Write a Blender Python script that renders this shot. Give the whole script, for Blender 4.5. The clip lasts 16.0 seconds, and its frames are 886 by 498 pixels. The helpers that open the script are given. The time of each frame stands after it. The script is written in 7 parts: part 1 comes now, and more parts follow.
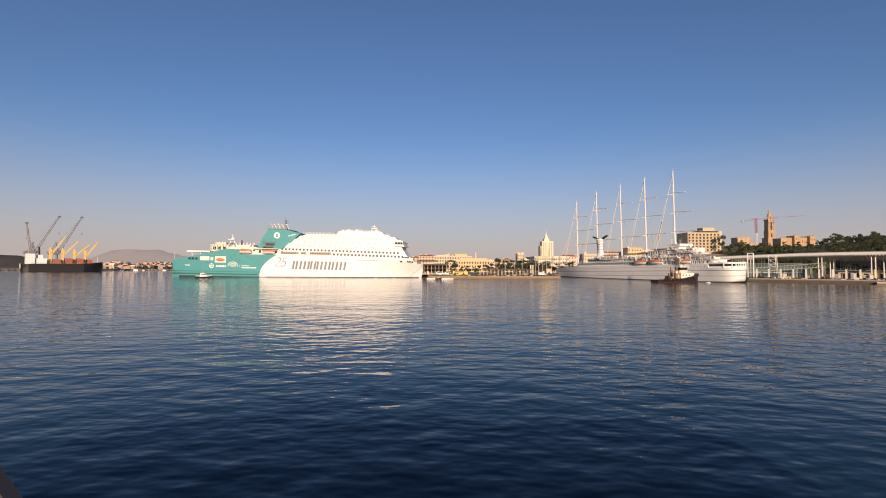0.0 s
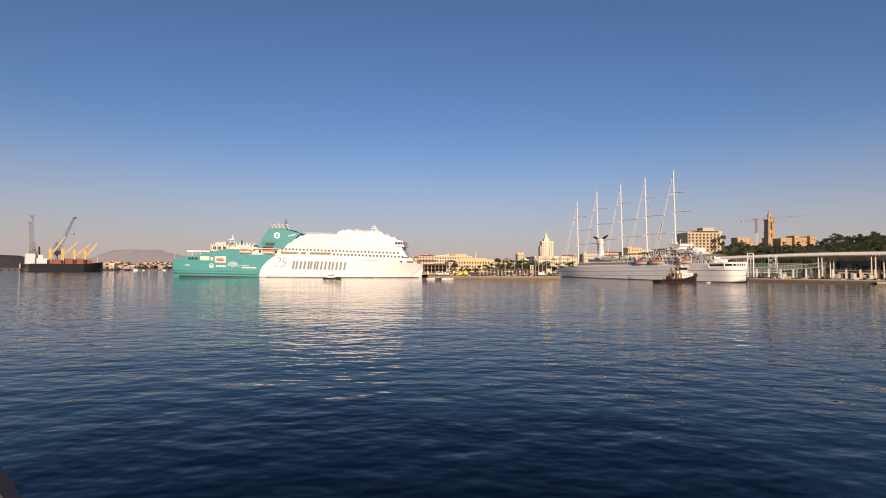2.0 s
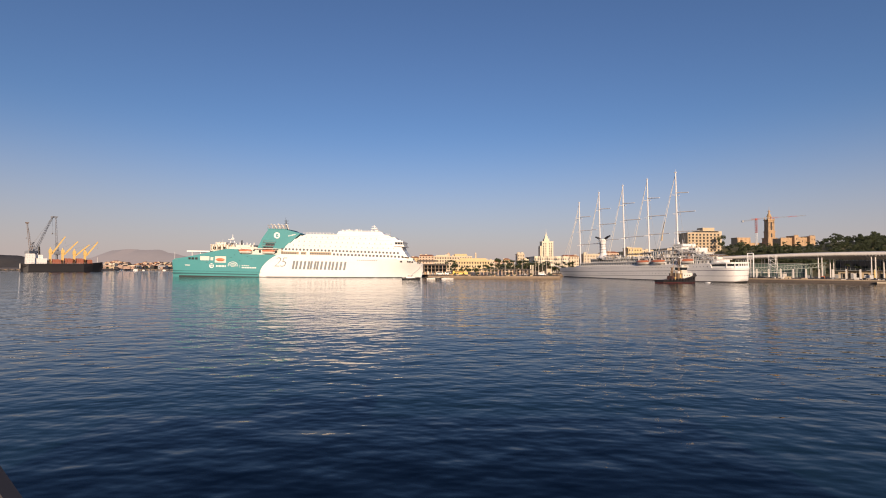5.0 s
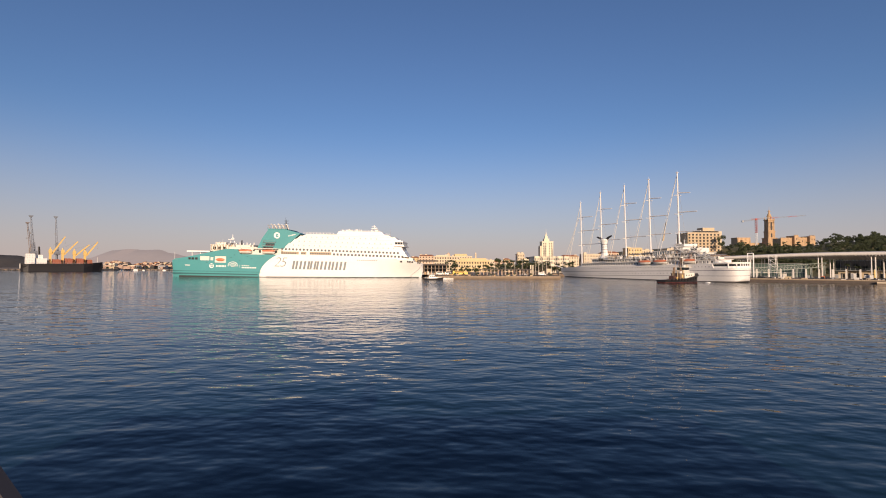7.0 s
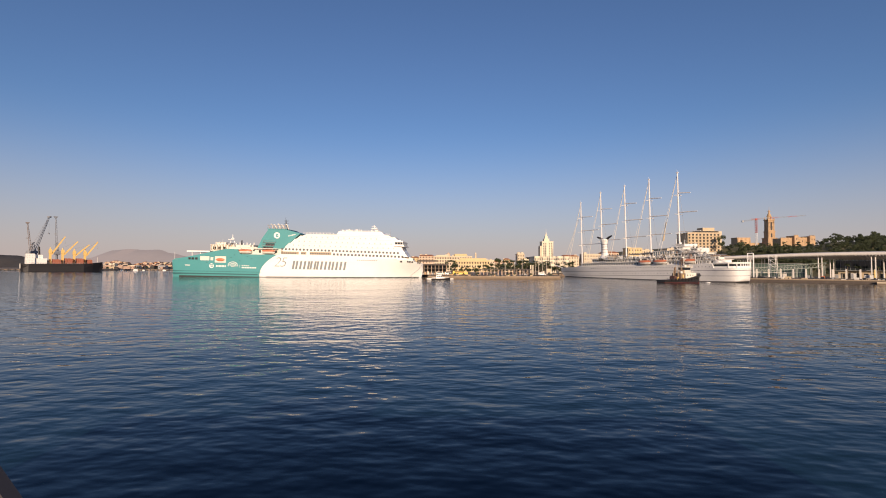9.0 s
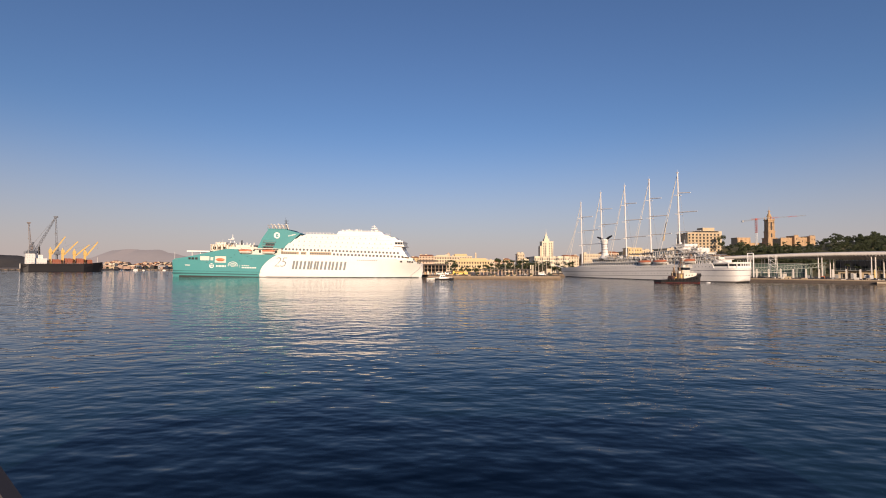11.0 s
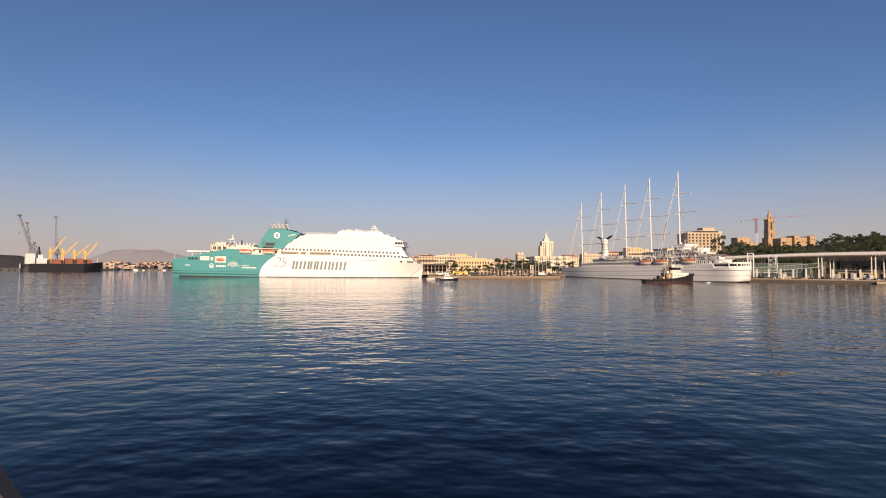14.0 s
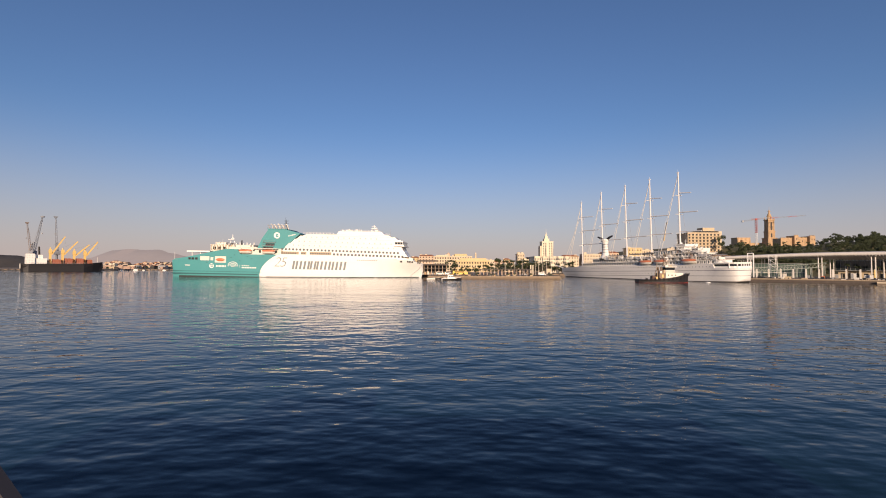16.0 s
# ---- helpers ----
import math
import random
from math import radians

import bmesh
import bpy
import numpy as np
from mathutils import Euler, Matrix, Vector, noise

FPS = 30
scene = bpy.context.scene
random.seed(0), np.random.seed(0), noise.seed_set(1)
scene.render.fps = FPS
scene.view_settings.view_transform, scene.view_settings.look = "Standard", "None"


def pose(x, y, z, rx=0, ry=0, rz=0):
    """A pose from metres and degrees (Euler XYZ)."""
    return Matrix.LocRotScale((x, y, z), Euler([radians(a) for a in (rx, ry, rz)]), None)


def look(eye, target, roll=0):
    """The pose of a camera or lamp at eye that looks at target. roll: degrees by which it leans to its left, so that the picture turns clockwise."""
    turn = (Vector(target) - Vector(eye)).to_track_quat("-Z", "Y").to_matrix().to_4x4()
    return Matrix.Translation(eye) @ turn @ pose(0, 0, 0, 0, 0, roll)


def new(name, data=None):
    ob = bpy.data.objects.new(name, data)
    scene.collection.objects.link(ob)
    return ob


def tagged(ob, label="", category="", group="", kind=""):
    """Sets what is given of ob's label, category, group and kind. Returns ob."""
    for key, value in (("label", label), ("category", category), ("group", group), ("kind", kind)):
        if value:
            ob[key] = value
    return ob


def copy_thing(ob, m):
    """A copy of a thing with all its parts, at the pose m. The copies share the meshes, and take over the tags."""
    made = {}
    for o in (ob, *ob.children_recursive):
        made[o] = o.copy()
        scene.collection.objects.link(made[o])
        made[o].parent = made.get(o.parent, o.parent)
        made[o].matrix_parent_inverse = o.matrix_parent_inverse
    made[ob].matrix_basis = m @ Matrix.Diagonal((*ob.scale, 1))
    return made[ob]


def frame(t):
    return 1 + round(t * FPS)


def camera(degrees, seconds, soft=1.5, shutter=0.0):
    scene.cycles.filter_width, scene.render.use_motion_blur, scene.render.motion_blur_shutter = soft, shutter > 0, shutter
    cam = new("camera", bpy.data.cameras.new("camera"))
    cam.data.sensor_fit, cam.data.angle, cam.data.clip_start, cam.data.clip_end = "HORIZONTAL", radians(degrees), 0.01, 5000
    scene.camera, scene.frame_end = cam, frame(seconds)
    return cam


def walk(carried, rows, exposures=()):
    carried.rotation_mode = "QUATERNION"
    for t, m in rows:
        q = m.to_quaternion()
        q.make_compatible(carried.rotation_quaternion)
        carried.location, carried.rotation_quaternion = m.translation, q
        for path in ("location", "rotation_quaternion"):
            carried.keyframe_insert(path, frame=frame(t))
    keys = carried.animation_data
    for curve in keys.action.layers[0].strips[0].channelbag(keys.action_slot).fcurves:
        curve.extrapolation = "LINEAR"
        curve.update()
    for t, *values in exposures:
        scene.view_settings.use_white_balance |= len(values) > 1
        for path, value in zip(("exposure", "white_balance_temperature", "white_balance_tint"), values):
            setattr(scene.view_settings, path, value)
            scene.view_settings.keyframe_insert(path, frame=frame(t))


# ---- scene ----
# The camera stands still, high on a moored vessel across the harbour basin.
cam = camera(86, 16.0, soft=1.0)
VIEW = look((0, 0, 8.5), (0, 100, 8.5 + 100 * math.tan(radians(2.044))), 0.25)
walk(cam, [(0.0, VIEW), (16.0, VIEW)], [(0.0, 0.0, 7000, 23), (16.0, 0.0, 7000, 23)])

# ---- light: a low morning sun behind the camera, clear sky ----
SUN_ELEVATION, SUN_FROM = 13.0, (0.07, -1.0)
world = bpy.data.worlds.new("morning_sky")
scene.world = world
world.use_nodes = True
wn = world.node_tree
wn.nodes.clear()
sky = wn.nodes.new("ShaderNodeTexSky")
sky.sky_type, sky.sun_disc = "NISHITA", False
sky.sun_elevation = radians(SUN_ELEVATION)
sky.sun_rotation = math.atan2(SUN_FROM[0], SUN_FROM[1])
sky.air_density, sky.dust_density, sky.ozone_density, sky.altitude = 1.0, 0.3, 5.0, 0
back = wn.nodes.new("ShaderNodeBackground")
back.inputs["Strength"].default_value = 0.11
wout = wn.nodes.new("ShaderNodeOutputWorld")
# warm morning haze that thickens towards the horizon
way = wn.nodes.new("ShaderNodeTexCoord")
split = wn.nodes.new("ShaderNodeSeparateXYZ")
wn.links.new(way.outputs["Generated"], split.inputs[0])
thick = wn.nodes.new("ShaderNodeMapRange")
thick.interpolation_type = "SMOOTHERSTEP"
thick.inputs["From Min"].default_value, thick.inputs["From Max"].default_value = -0.12, 0.315
thick.inputs["To Min"].default_value, thick.inputs["To Max"].default_value = 1.0, 0.0
wn.links.new(split.outputs["Z"], thick.inputs["Value"])
haze = wn.nodes.new("ShaderNodeMix")
haze.data_type = "RGBA"
haze.inputs[7].default_value = (4.3, 3.85, 3.75, 1)
wn.links.new(thick.outputs[0], haze.inputs[0])
wn.links.new(sky.outputs[0], haze.inputs[6])
wn.links.new(haze.outputs[2], back.inputs["Color"])
wn.links.new(back.outputs[0], wout.inputs[0])
sun = new("sun", bpy.data.lights.new("sun", "SUN"))
sun.data.energy, sun.data.angle, sun.data.color = 5.0, radians(0.53), (1.0, 0.83, 0.60)
sun_from = Vector((SUN_FROM[0], SUN_FROM[1], math.tan(radians(SUN_ELEVATION))))
sun.matrix_world = look(sun_from * 100, (0, 0, 0))


# ---- materials ----
def node(tree, kind, **values):
    n = tree.nodes.new(kind)
    for key, value in values.items():
        n.inputs[key.replace("_", " ")].default_value = value
    return n


def paint(name, colour, rough=0.5, metal=0.0, vary=0.10, scale=0.6, fine=8.0, bump=0.0, per_object=0.0, stretch=(1, 1, 1)):
    """Paint, render or stone: colour that varies at two scales, with wear in the gloss and a fine relief."""
    m = bpy.data.materials.new(name)
    m.use_nodes = True
    t = m.node_tree
    b = t.nodes["Principled BSDF"]
    b.inputs["Metallic"].default_value = metal
    co = t.nodes.new("ShaderNodeTexCoord")
    mp = node(t, "ShaderNodeMapping")
    mp.inputs["Scale"].default_value = stretch
    t.links.new(co.outputs["Object"], mp.inputs["Vector"])
    big = node(t, "ShaderNodeTexNoise", Scale=scale, Detail=4.0)
    small = node(t, "ShaderNodeTexNoise", Scale=fine, Detail=3.0)
    for n in (big, small):
        t.links.new(mp.outputs[0], n.inputs["Vector"])
    mix = t.nodes.new("ShaderNodeMath")
    mix.operation = "MULTIPLY_ADD"
    t.links.new(big.outputs[0], mix.inputs[0])
    mix.inputs[1].default_value = 1.4
    t.links.new(small.outputs[0], mix.inputs[2])
    last = mix
    if per_object:
        info = t.nodes.new("ShaderNodeObjectInfo")
        add = t.nodes.new("ShaderNodeMath")
        add.operation = "MULTIPLY_ADD"
        t.links.new(info.outputs["Random"], add.inputs[0])
        add.inputs[1].default_value = per_object
        t.links.new(mix.outputs[0], add.inputs[2])
        last = add
    ramp = t.nodes.new("ShaderNodeMapRange")
    ramp.inputs["From Min"].default_value, ramp.inputs["From Max"].default_value = 0.7, 1.7 + per_object
    ramp.inputs["To Min"].default_value, ramp.inputs["To Max"].default_value = 1 - vary, 1 + vary
    t.links.new(last.outputs[0], ramp.inputs["Value"])
    tint = t.nodes.new("ShaderNodeMix")
    tint.data_type, tint.blend_type = "RGBA", "MULTIPLY"
    tint.inputs[0].default_value = 1.0
    tint.inputs[6].default_value = (*colour, 1)
    t.links.new(ramp.outputs[0], tint.inputs[7])
    t.links.new(tint.outputs[2], b.inputs["Base Color"])
    gloss = t.nodes.new("ShaderNodeMapRange")
    gloss.inputs["To Min"].default_value, gloss.inputs["To Max"].default_value = max(0.03, rough - 0.1), min(1, rough + 0.1)
    t.links.new(small.outputs[0], gloss.inputs["Value"])
    t.links.new(gloss.outputs[0], b.inputs["Roughness"])
    if bump:
        bp = node(t, "ShaderNodeBump", Strength=0.5, Distance=bump)
        t.links.new(small.outputs[0], bp.inputs["Height"])
        t.links.new(bp.outputs[0], b.inputs["Normal"])
    return m


def window_glass(name, colour=(0.02, 0.025, 0.03)):
    m = bpy.data.materials.new(name)
    m.use_nodes = True
    b = m.node_tree.nodes["Principled BSDF"]
    b.inputs["Base Color"].default_value = (*colour, 1)
    b.inputs["Roughness"].default_value = 0.06
    b.inputs["IOR"].default_value = 1.5
    return m


def water_material(name="harbour_water", lift=1.0):
    """Calm harbour water: ripples of three sizes, the longest crests lying across the view."""
    m = bpy.data.materials.new(name)
    m.use_nodes = True
    t = m.node_tree
    b = t.nodes["Principled BSDF"]
    b.inputs["Base Color"].default_value = (0.0050, 0.0240, 0.0390, 1)
    b.inputs["Roughness"].default_value = 0.03
    b.inputs["IOR"].default_value = 1.185
    co = t.nodes.new("ShaderNodeTexCoord")
    previous = None
    for stretch, turn, size, height, detail in (((0.013, 0.05, 1), 5, 1.0, 0.30, 1.0), ((0.10, 0.19, 1), 20, 1.0, 0.12, 1.0), ((0.30, 0.44, 1), -14, 1.0, 0.165, 1.5), ((0.75, 1.2, 1), 14, 1.0, 0.058, 1.0), ((2.2, 3.6, 1), 24, 1.0, 0.0045, 1.0)):
        mp = node(t, "ShaderNodeMapping")
        mp.inputs["Scale"].default_value, mp.inputs["Rotation"].default_value = stretch, (0, 0, radians(turn))
        t.links.new(co.outputs["Object"], mp.inputs["Vector"])
        n = node(t, "ShaderNodeTexNoise", Scale=size, Detail=detail, Roughness=0.45)
        t.links.new(mp.outputs[0], n.inputs["Vector"])
        bp = node(t, "ShaderNodeBump", Strength=1.0, Distance=height * lift)
        t.links.new(n.outputs[0], bp.inputs["Height"])
        if previous:
            t.links.new(previous.outputs[0], bp.inputs["Normal"])
        previous = bp
    t.links.new(previous.outputs[0], b.inputs["Normal"])
    return m


WATER = water_material()
WHITE = paint("white_ship_paint", (0.83, 0.82, 0.78), 0.35, vary=0.05, scale=0.15, fine=1.5)
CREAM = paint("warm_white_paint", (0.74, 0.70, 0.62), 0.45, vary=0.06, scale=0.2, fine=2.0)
TEAL = paint("teal_ship_paint", (0.07, 0.31, 0.32), 0.35, vary=0.08, scale=0.15, fine=1.5)
LETTER = paint("grey_letter_paint", (0.20, 0.225, 0.225), 0.5)
GREY = paint("grey_paint", (0.30, 0.31, 0.32), 0.5)
# near-black; panels in it also stand in for the shade inside openings
DARK = paint("dark_opening", (0.02, 0.022, 0.025), 0.6)
BLACK = paint("black_hull_paint", (0.018, 0.018, 0.02), 0.45, vary=0.25)
RED = paint("red_antifouling_paint", (0.30, 0.05, 0.035), 0.6, vary=0.2)
ORANGE = paint("orange_lifeboat_paint", (0.62, 0.20, 0.10), 0.4)
YELLOW = paint("yellow_crane_paint", (0.74, 0.50, 0.17), 0.5)
GLASS = window_glass("dark_window_glass")
PORT = window_glass("porthole_glass", (0.14, 0.15, 0.16))
PALE_PANE = window_glass("pale_curtained_pane", (0.50, 0.49, 0.46))
CONCRETE = paint("quay_concrete", (0.24, 0.18, 0.125), 0.85, vary=0.2, scale=0.1, fine=1.0)
STONE = paint("sandstone", (0.48, 0.325, 0.19), 0.9, vary=0.35, scale=0.12, fine=0.9)
OCHRE = paint("ochre_render", (0.62, 0.48, 0.27), 0.9, vary=0.12, scale=0.08, fine=0.8, per_object=0.3)
PLASTER = paint("pale_plaster", (0.62, 0.52, 0.38), 0.9, vary=0.10, scale=0.08, fine=0.8, per_object=0.3)
TILE = paint("roof_tile", (0.42, 0.17, 0.08), 0.9, vary=0.2, scale=0.3, fine=2.0)
LEAF = paint("tree_foliage", (0.040, 0.054, 0.020), 0.7, vary=0.45, scale=0.25, fine=2.5)
BARK = paint("bark", (0.12, 0.09, 0.06), 0.9, vary=0.2)
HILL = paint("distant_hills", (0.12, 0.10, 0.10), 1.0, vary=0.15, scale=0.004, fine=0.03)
# emission stands in for the haze that pales the far ridge
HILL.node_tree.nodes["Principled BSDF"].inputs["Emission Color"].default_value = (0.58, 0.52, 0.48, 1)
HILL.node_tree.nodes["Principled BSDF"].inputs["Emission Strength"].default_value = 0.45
HEATH = paint("dark_headland_scrub", (0.06, 0.055, 0.05), 1.0, vary=0.3, scale=0.02, fine=0.2)
TOWN_WHITE = paint("town_white_render", (0.74, 0.66, 0.50), 0.9, vary=0.08, scale=0.08, fine=0.8)
PEACH = paint("peach_render", (0.60, 0.45, 0.33), 0.9, vary=0.12, scale=0.08, fine=0.8, per_object=0.3)
TAN = paint("tan_concrete", (0.54, 0.43, 0.29), 0.9, vary=0.10, scale=0.08, fine=0.8)
ASPHALT = paint("dark_quay_asphalt", (0.06, 0.055, 0.05), 0.95, vary=0.2, scale=0.1)


# ---- mesh helpers ----
def box(bm, x0, x1, y0, y1, z0, z1):
    v = [bm.verts.new((x, y, z)) for x in (x0, x1) for y in (y0, y1) for z in (z0, z1)]
    for f in ((0, 1, 3, 2), (4, 6, 7, 5), (0, 4, 5, 1), (2, 3, 7, 6), (0, 2, 6, 4), (1, 5, 7, 3)):
        bm.faces.new([v[i] for i in f])
    return bm


def rod(bm, a, b, r0, r1=None, n=8):
    """A tapered round bar from a to b."""
    a, b = Vector(a), Vector(b)
    r1 = r0 if r1 is None else r1
    axis = (b - a).normalized()
    side = axis.orthogonal().normalized()
    other = axis.cross(side)
    rings = []
    for c, r in ((a, r0), (b, r1)):
        rings.append([bm.verts.new(c + r * (math.cos(k * math.tau / n) * side + math.sin(k * math.tau / n) * other)) for k in range(n)])
    for k in range(n):
        bm.faces.new((rings[0][k], rings[0][(k + 1) % n], rings[1][(k + 1) % n], rings[1][k]))
    bm.faces.new(rings[0][::-1])
    bm.faces.new(rings[1])
    return bm


def prism(bm, outline, y0, y1):
    """An outline in x, z, carried from y0 to y1."""
    a = [bm.verts.new((x, y0, z)) for x, z in outline]
    b = [bm.verts.new((x, y1, z)) for x, z in outline]
    n = len(outline)
    bm.faces.new(a)
    bm.faces.new(b[::-1])
    for k in range(n):
        bm.faces.new((a[k], b[k], b[(k + 1) % n], a[(k + 1) % n]))
    return bm


def loft(bm, rings, close=True):
    """Skins rings of equally many points; caps both ends."""
    vs = [[bm.verts.new(p) for p in ring] for ring in rings]
    n = len(vs[0])
    for a, b in zip(vs, vs[1:]):
        for k in range(n if close else n - 1):
            bm.faces.new((a[k], a[(k + 1) % n], b[(k + 1) % n], b[k]))
    if close:
        bm.faces.new(vs[0][::-1])
        bm.faces.new(vs[-1])
    return bm


def ball(bm, c, r, squash=1.0, u=10, v=6):
    m = Matrix.Translation(c) @ Matrix.Diagonal((r, r, r * squash, 1))
    bmesh.ops.create_uvsphere(bm, u_segments=u, v_segments=v, radius=1.0, matrix=m)
    return bm


def mesh_of(bm, name, material, smooth=False):
    bmesh.ops.recalc_face_normals(bm, faces=bm.faces[:])
    data = bpy.data.meshes.new(name)
    bm.to_mesh(data)
    bm.free()
    data.materials.append(material)
    if smooth:
        for p in data.polygons:
            p.use_smooth = True
        data.set_sharp_from_angle(angle=radians(38))
    return data


def part(name, bm, material, parent, label="", smooth=False):
    ob = new(name, mesh_of(bm, name, material, smooth))
    ob.parent = parent
    return tagged(ob, label)


def repeat(ob, x, y, z, rz=0.0):
    """Another part on the same mesh, moved and turned within its thing."""
    o = new(ob.name.split(".")[0], ob.data)
    o.parent = ob.parent
    o.matrix_basis = pose(x, y, z, 0, 0, rz)
    return o


def thing(name, m, label, category, group="", kind=""):
    ob = new(name)
    ob.matrix_world = m
    ob.empty_display_size = 1.0
    return tagged(ob, label, category, group, kind)


def solid(name, bm, material, label, category, group="", kind="", m=None, smooth=False):
    ob = new(name, mesh_of(bm, name, material, smooth))
    if m:
        ob.matrix_world = m
    return tagged(ob, label, category, group, kind)


def fresh():
    return bmesh.new()


# ---- the setting ----
def build_water():
    bm = fresh()
    bmesh.ops.create_grid(bm, x_segments=8, y_segments=8, size=4800)
    return solid("water", bm, WATER, "calm dark blue harbour water with small ripples", "water", kind="structure")


water = build_water()


def hill(name, crest, y, deep, label, material=HILL):
    """A far ridge: crest is (x, height) along it."""
    bm = fresh()
    rings = []
    rnd = random.Random(4)
    for i in range(len(crest) - 1):
        (x0, z0), (x1, z1) = crest[i], crest[i + 1]
        for k in range(12):
            f = k / 12
            e = f * f * (3 - 2 * f)
            z = z0 + (z1 - z0) * e + rnd.uniform(-1, 1) * 0.008 * max(z0, z1)
            x = x0 + (x1 - x0) * f
            rings.append([(x, y - deep, -3), (x, y - deep * 0.45, z * 0.55 + 0.05 * z * noise.noise((x * 0.004, 0, 0))), (x, y, z), (x, y + deep, -3)])
    loft(bm, rings)
    return solid(name, bm, material, label, "hills", kind="structure", smooth=True)


def two_tone_hull():
    """Teal paint aft, white forward, parted by the swept line on the ferry's side."""
    m = paint("ferry_livery_paint", (0.87, 0.86, 0.82), 0.35, vary=0.05, scale=0.12, fine=1.2)
    t = m.node_tree
    tint = next(n for n in t.nodes if n.bl_idname == "ShaderNodeMix")
    co = next(n for n in t.nodes if n.bl_idname == "ShaderNodeTexCoord")
    sep = t.nodes.new("ShaderNodeSeparateXYZ")
    t.links.new(co.outputs["Object"], sep.inputs[0])

    def calc(op, a, b):
        n = t.nodes.new("ShaderNodeMath")
        n.operation = op
        for k, v in enumerate((a, b)):
            if isinstance(v, float):
                n.inputs[k].default_value = v
            else:
                t.links.new(v, n.inputs[k])
        return n.outputs[0]

    z = calc("MAXIMUM", sep.outputs["Z"], 0.0)
    edge = calc("MULTIPLY_ADD", calc("POWER", calc("DIVIDE", z, 16.6), 2.4), 13.3)
    edge.node.inputs[2].default_value = 65.0
    white = calc("GREATER_THAN", sep.outputs["X"], edge)
    pick = t.nodes.new("ShaderNodeMix")
    pick.data_type = "RGBA"
    pick.inputs[6].default_value, pick.inputs[7].default_value = (0.07, 0.31, 0.32, 1), (0.87, 0.86, 0.82, 1)
    t.links.new(white, pick.inputs[0])
    t.links.new(pick.outputs[2], tint.inputs[6])
    return m


def banded(m, bands):
    """Paints thin lines of another colour at given heights of the thing: from, to, colour."""
    t = m.node_tree
    tint = next(n for n in t.nodes if n.bl_idname == "ShaderNodeMix")
    co = next(n for n in t.nodes if n.bl_idname == "ShaderNodeTexCoord")
    sep = t.nodes.new("ShaderNodeSeparateXYZ")
    t.links.new(co.outputs["Object"], sep.inputs[0])
    last = None
    for z0, z1, colour in bands:
        near = t.nodes.new("ShaderNodeMath")
        near.operation = "COMPARE"
        t.links.new(sep.outputs["Z"], near.inputs[0])
        near.inputs[1].default_value, near.inputs[2].default_value = (z0 + z1) / 2, (z1 - z0) / 2
        pick = t.nodes.new("ShaderNodeMix")
        pick.data_type = "RGBA"
        t.links.new(near.outputs[0], pick.inputs[0])
        pick.inputs[6].default_value = tint.inputs[6].default_value
        if last:
            t.links.new(last.outputs[2], pick.inputs[6])
        pick.inputs[7].default_value = (*colour, 1)
        last = pick
    t.links.new(last.outputs[2], tint.inputs[6])
    return m


def hull_shell(stations, flare=0.5, keel=-4.0):
    """Skin through stations of x, half beam on deck, half beam at the water, deck height, height of the bilge."""
    bm = fresh()
    rings = []
    for x, bd, bw, zd, zk in stations:
        zb = max(zk + 0.8, 0.0)
        half = [(0.3 * bw, zk), (0.93 * bw, min(zk + 0.3, zb)), (bw, zb), (bw + (bd - bw) * flare * 0.5, zb + (zd - zb) * 0.4), (bw + (bd - bw) * 0.8, zb + (zd - zb) * 0.78), (bd, zd)]
        rings.append([(x, -b, z) for b, z in half] + [(x, b, z) for b, z in half[::-1]])
    return loft(bm, rings)


def hull_half(stations, x, z):
    """Half breadth of a hull_shell skin (flare 0.5) at a place along it and a height."""
    for a, b in zip(stations, stations[1:]):
        if a[0] <= x <= b[0]:
            g = (x - a[0]) / (b[0] - a[0])
            bd, bw, zd, zk = (p + (q - p) * g for p, q in zip(a[1:], b[1:]))
            zb = max(zk + 0.8, 0.0)
            rows = [(zb, bw), (zb + (zd - zb) * 0.4, bw + (bd - bw) * 0.25), (zb + (zd - zb) * 0.78, bw + (bd - bw) * 0.8), (zd, bd)]
            for (z0, b0), (z1, b1) in zip(rows, rows[1:]):
                if z <= z1:
                    return b0 + (b1 - b0) * (z - z0) / (z1 - z0)
            return bd
    return 0.0


def disc(bm, x, y, z, r, thick=0.12, n=14):
    """A flat round plate that faces along y."""
    return rod(bm, (x, y, z), (x, y - thick, z), r, r, n)


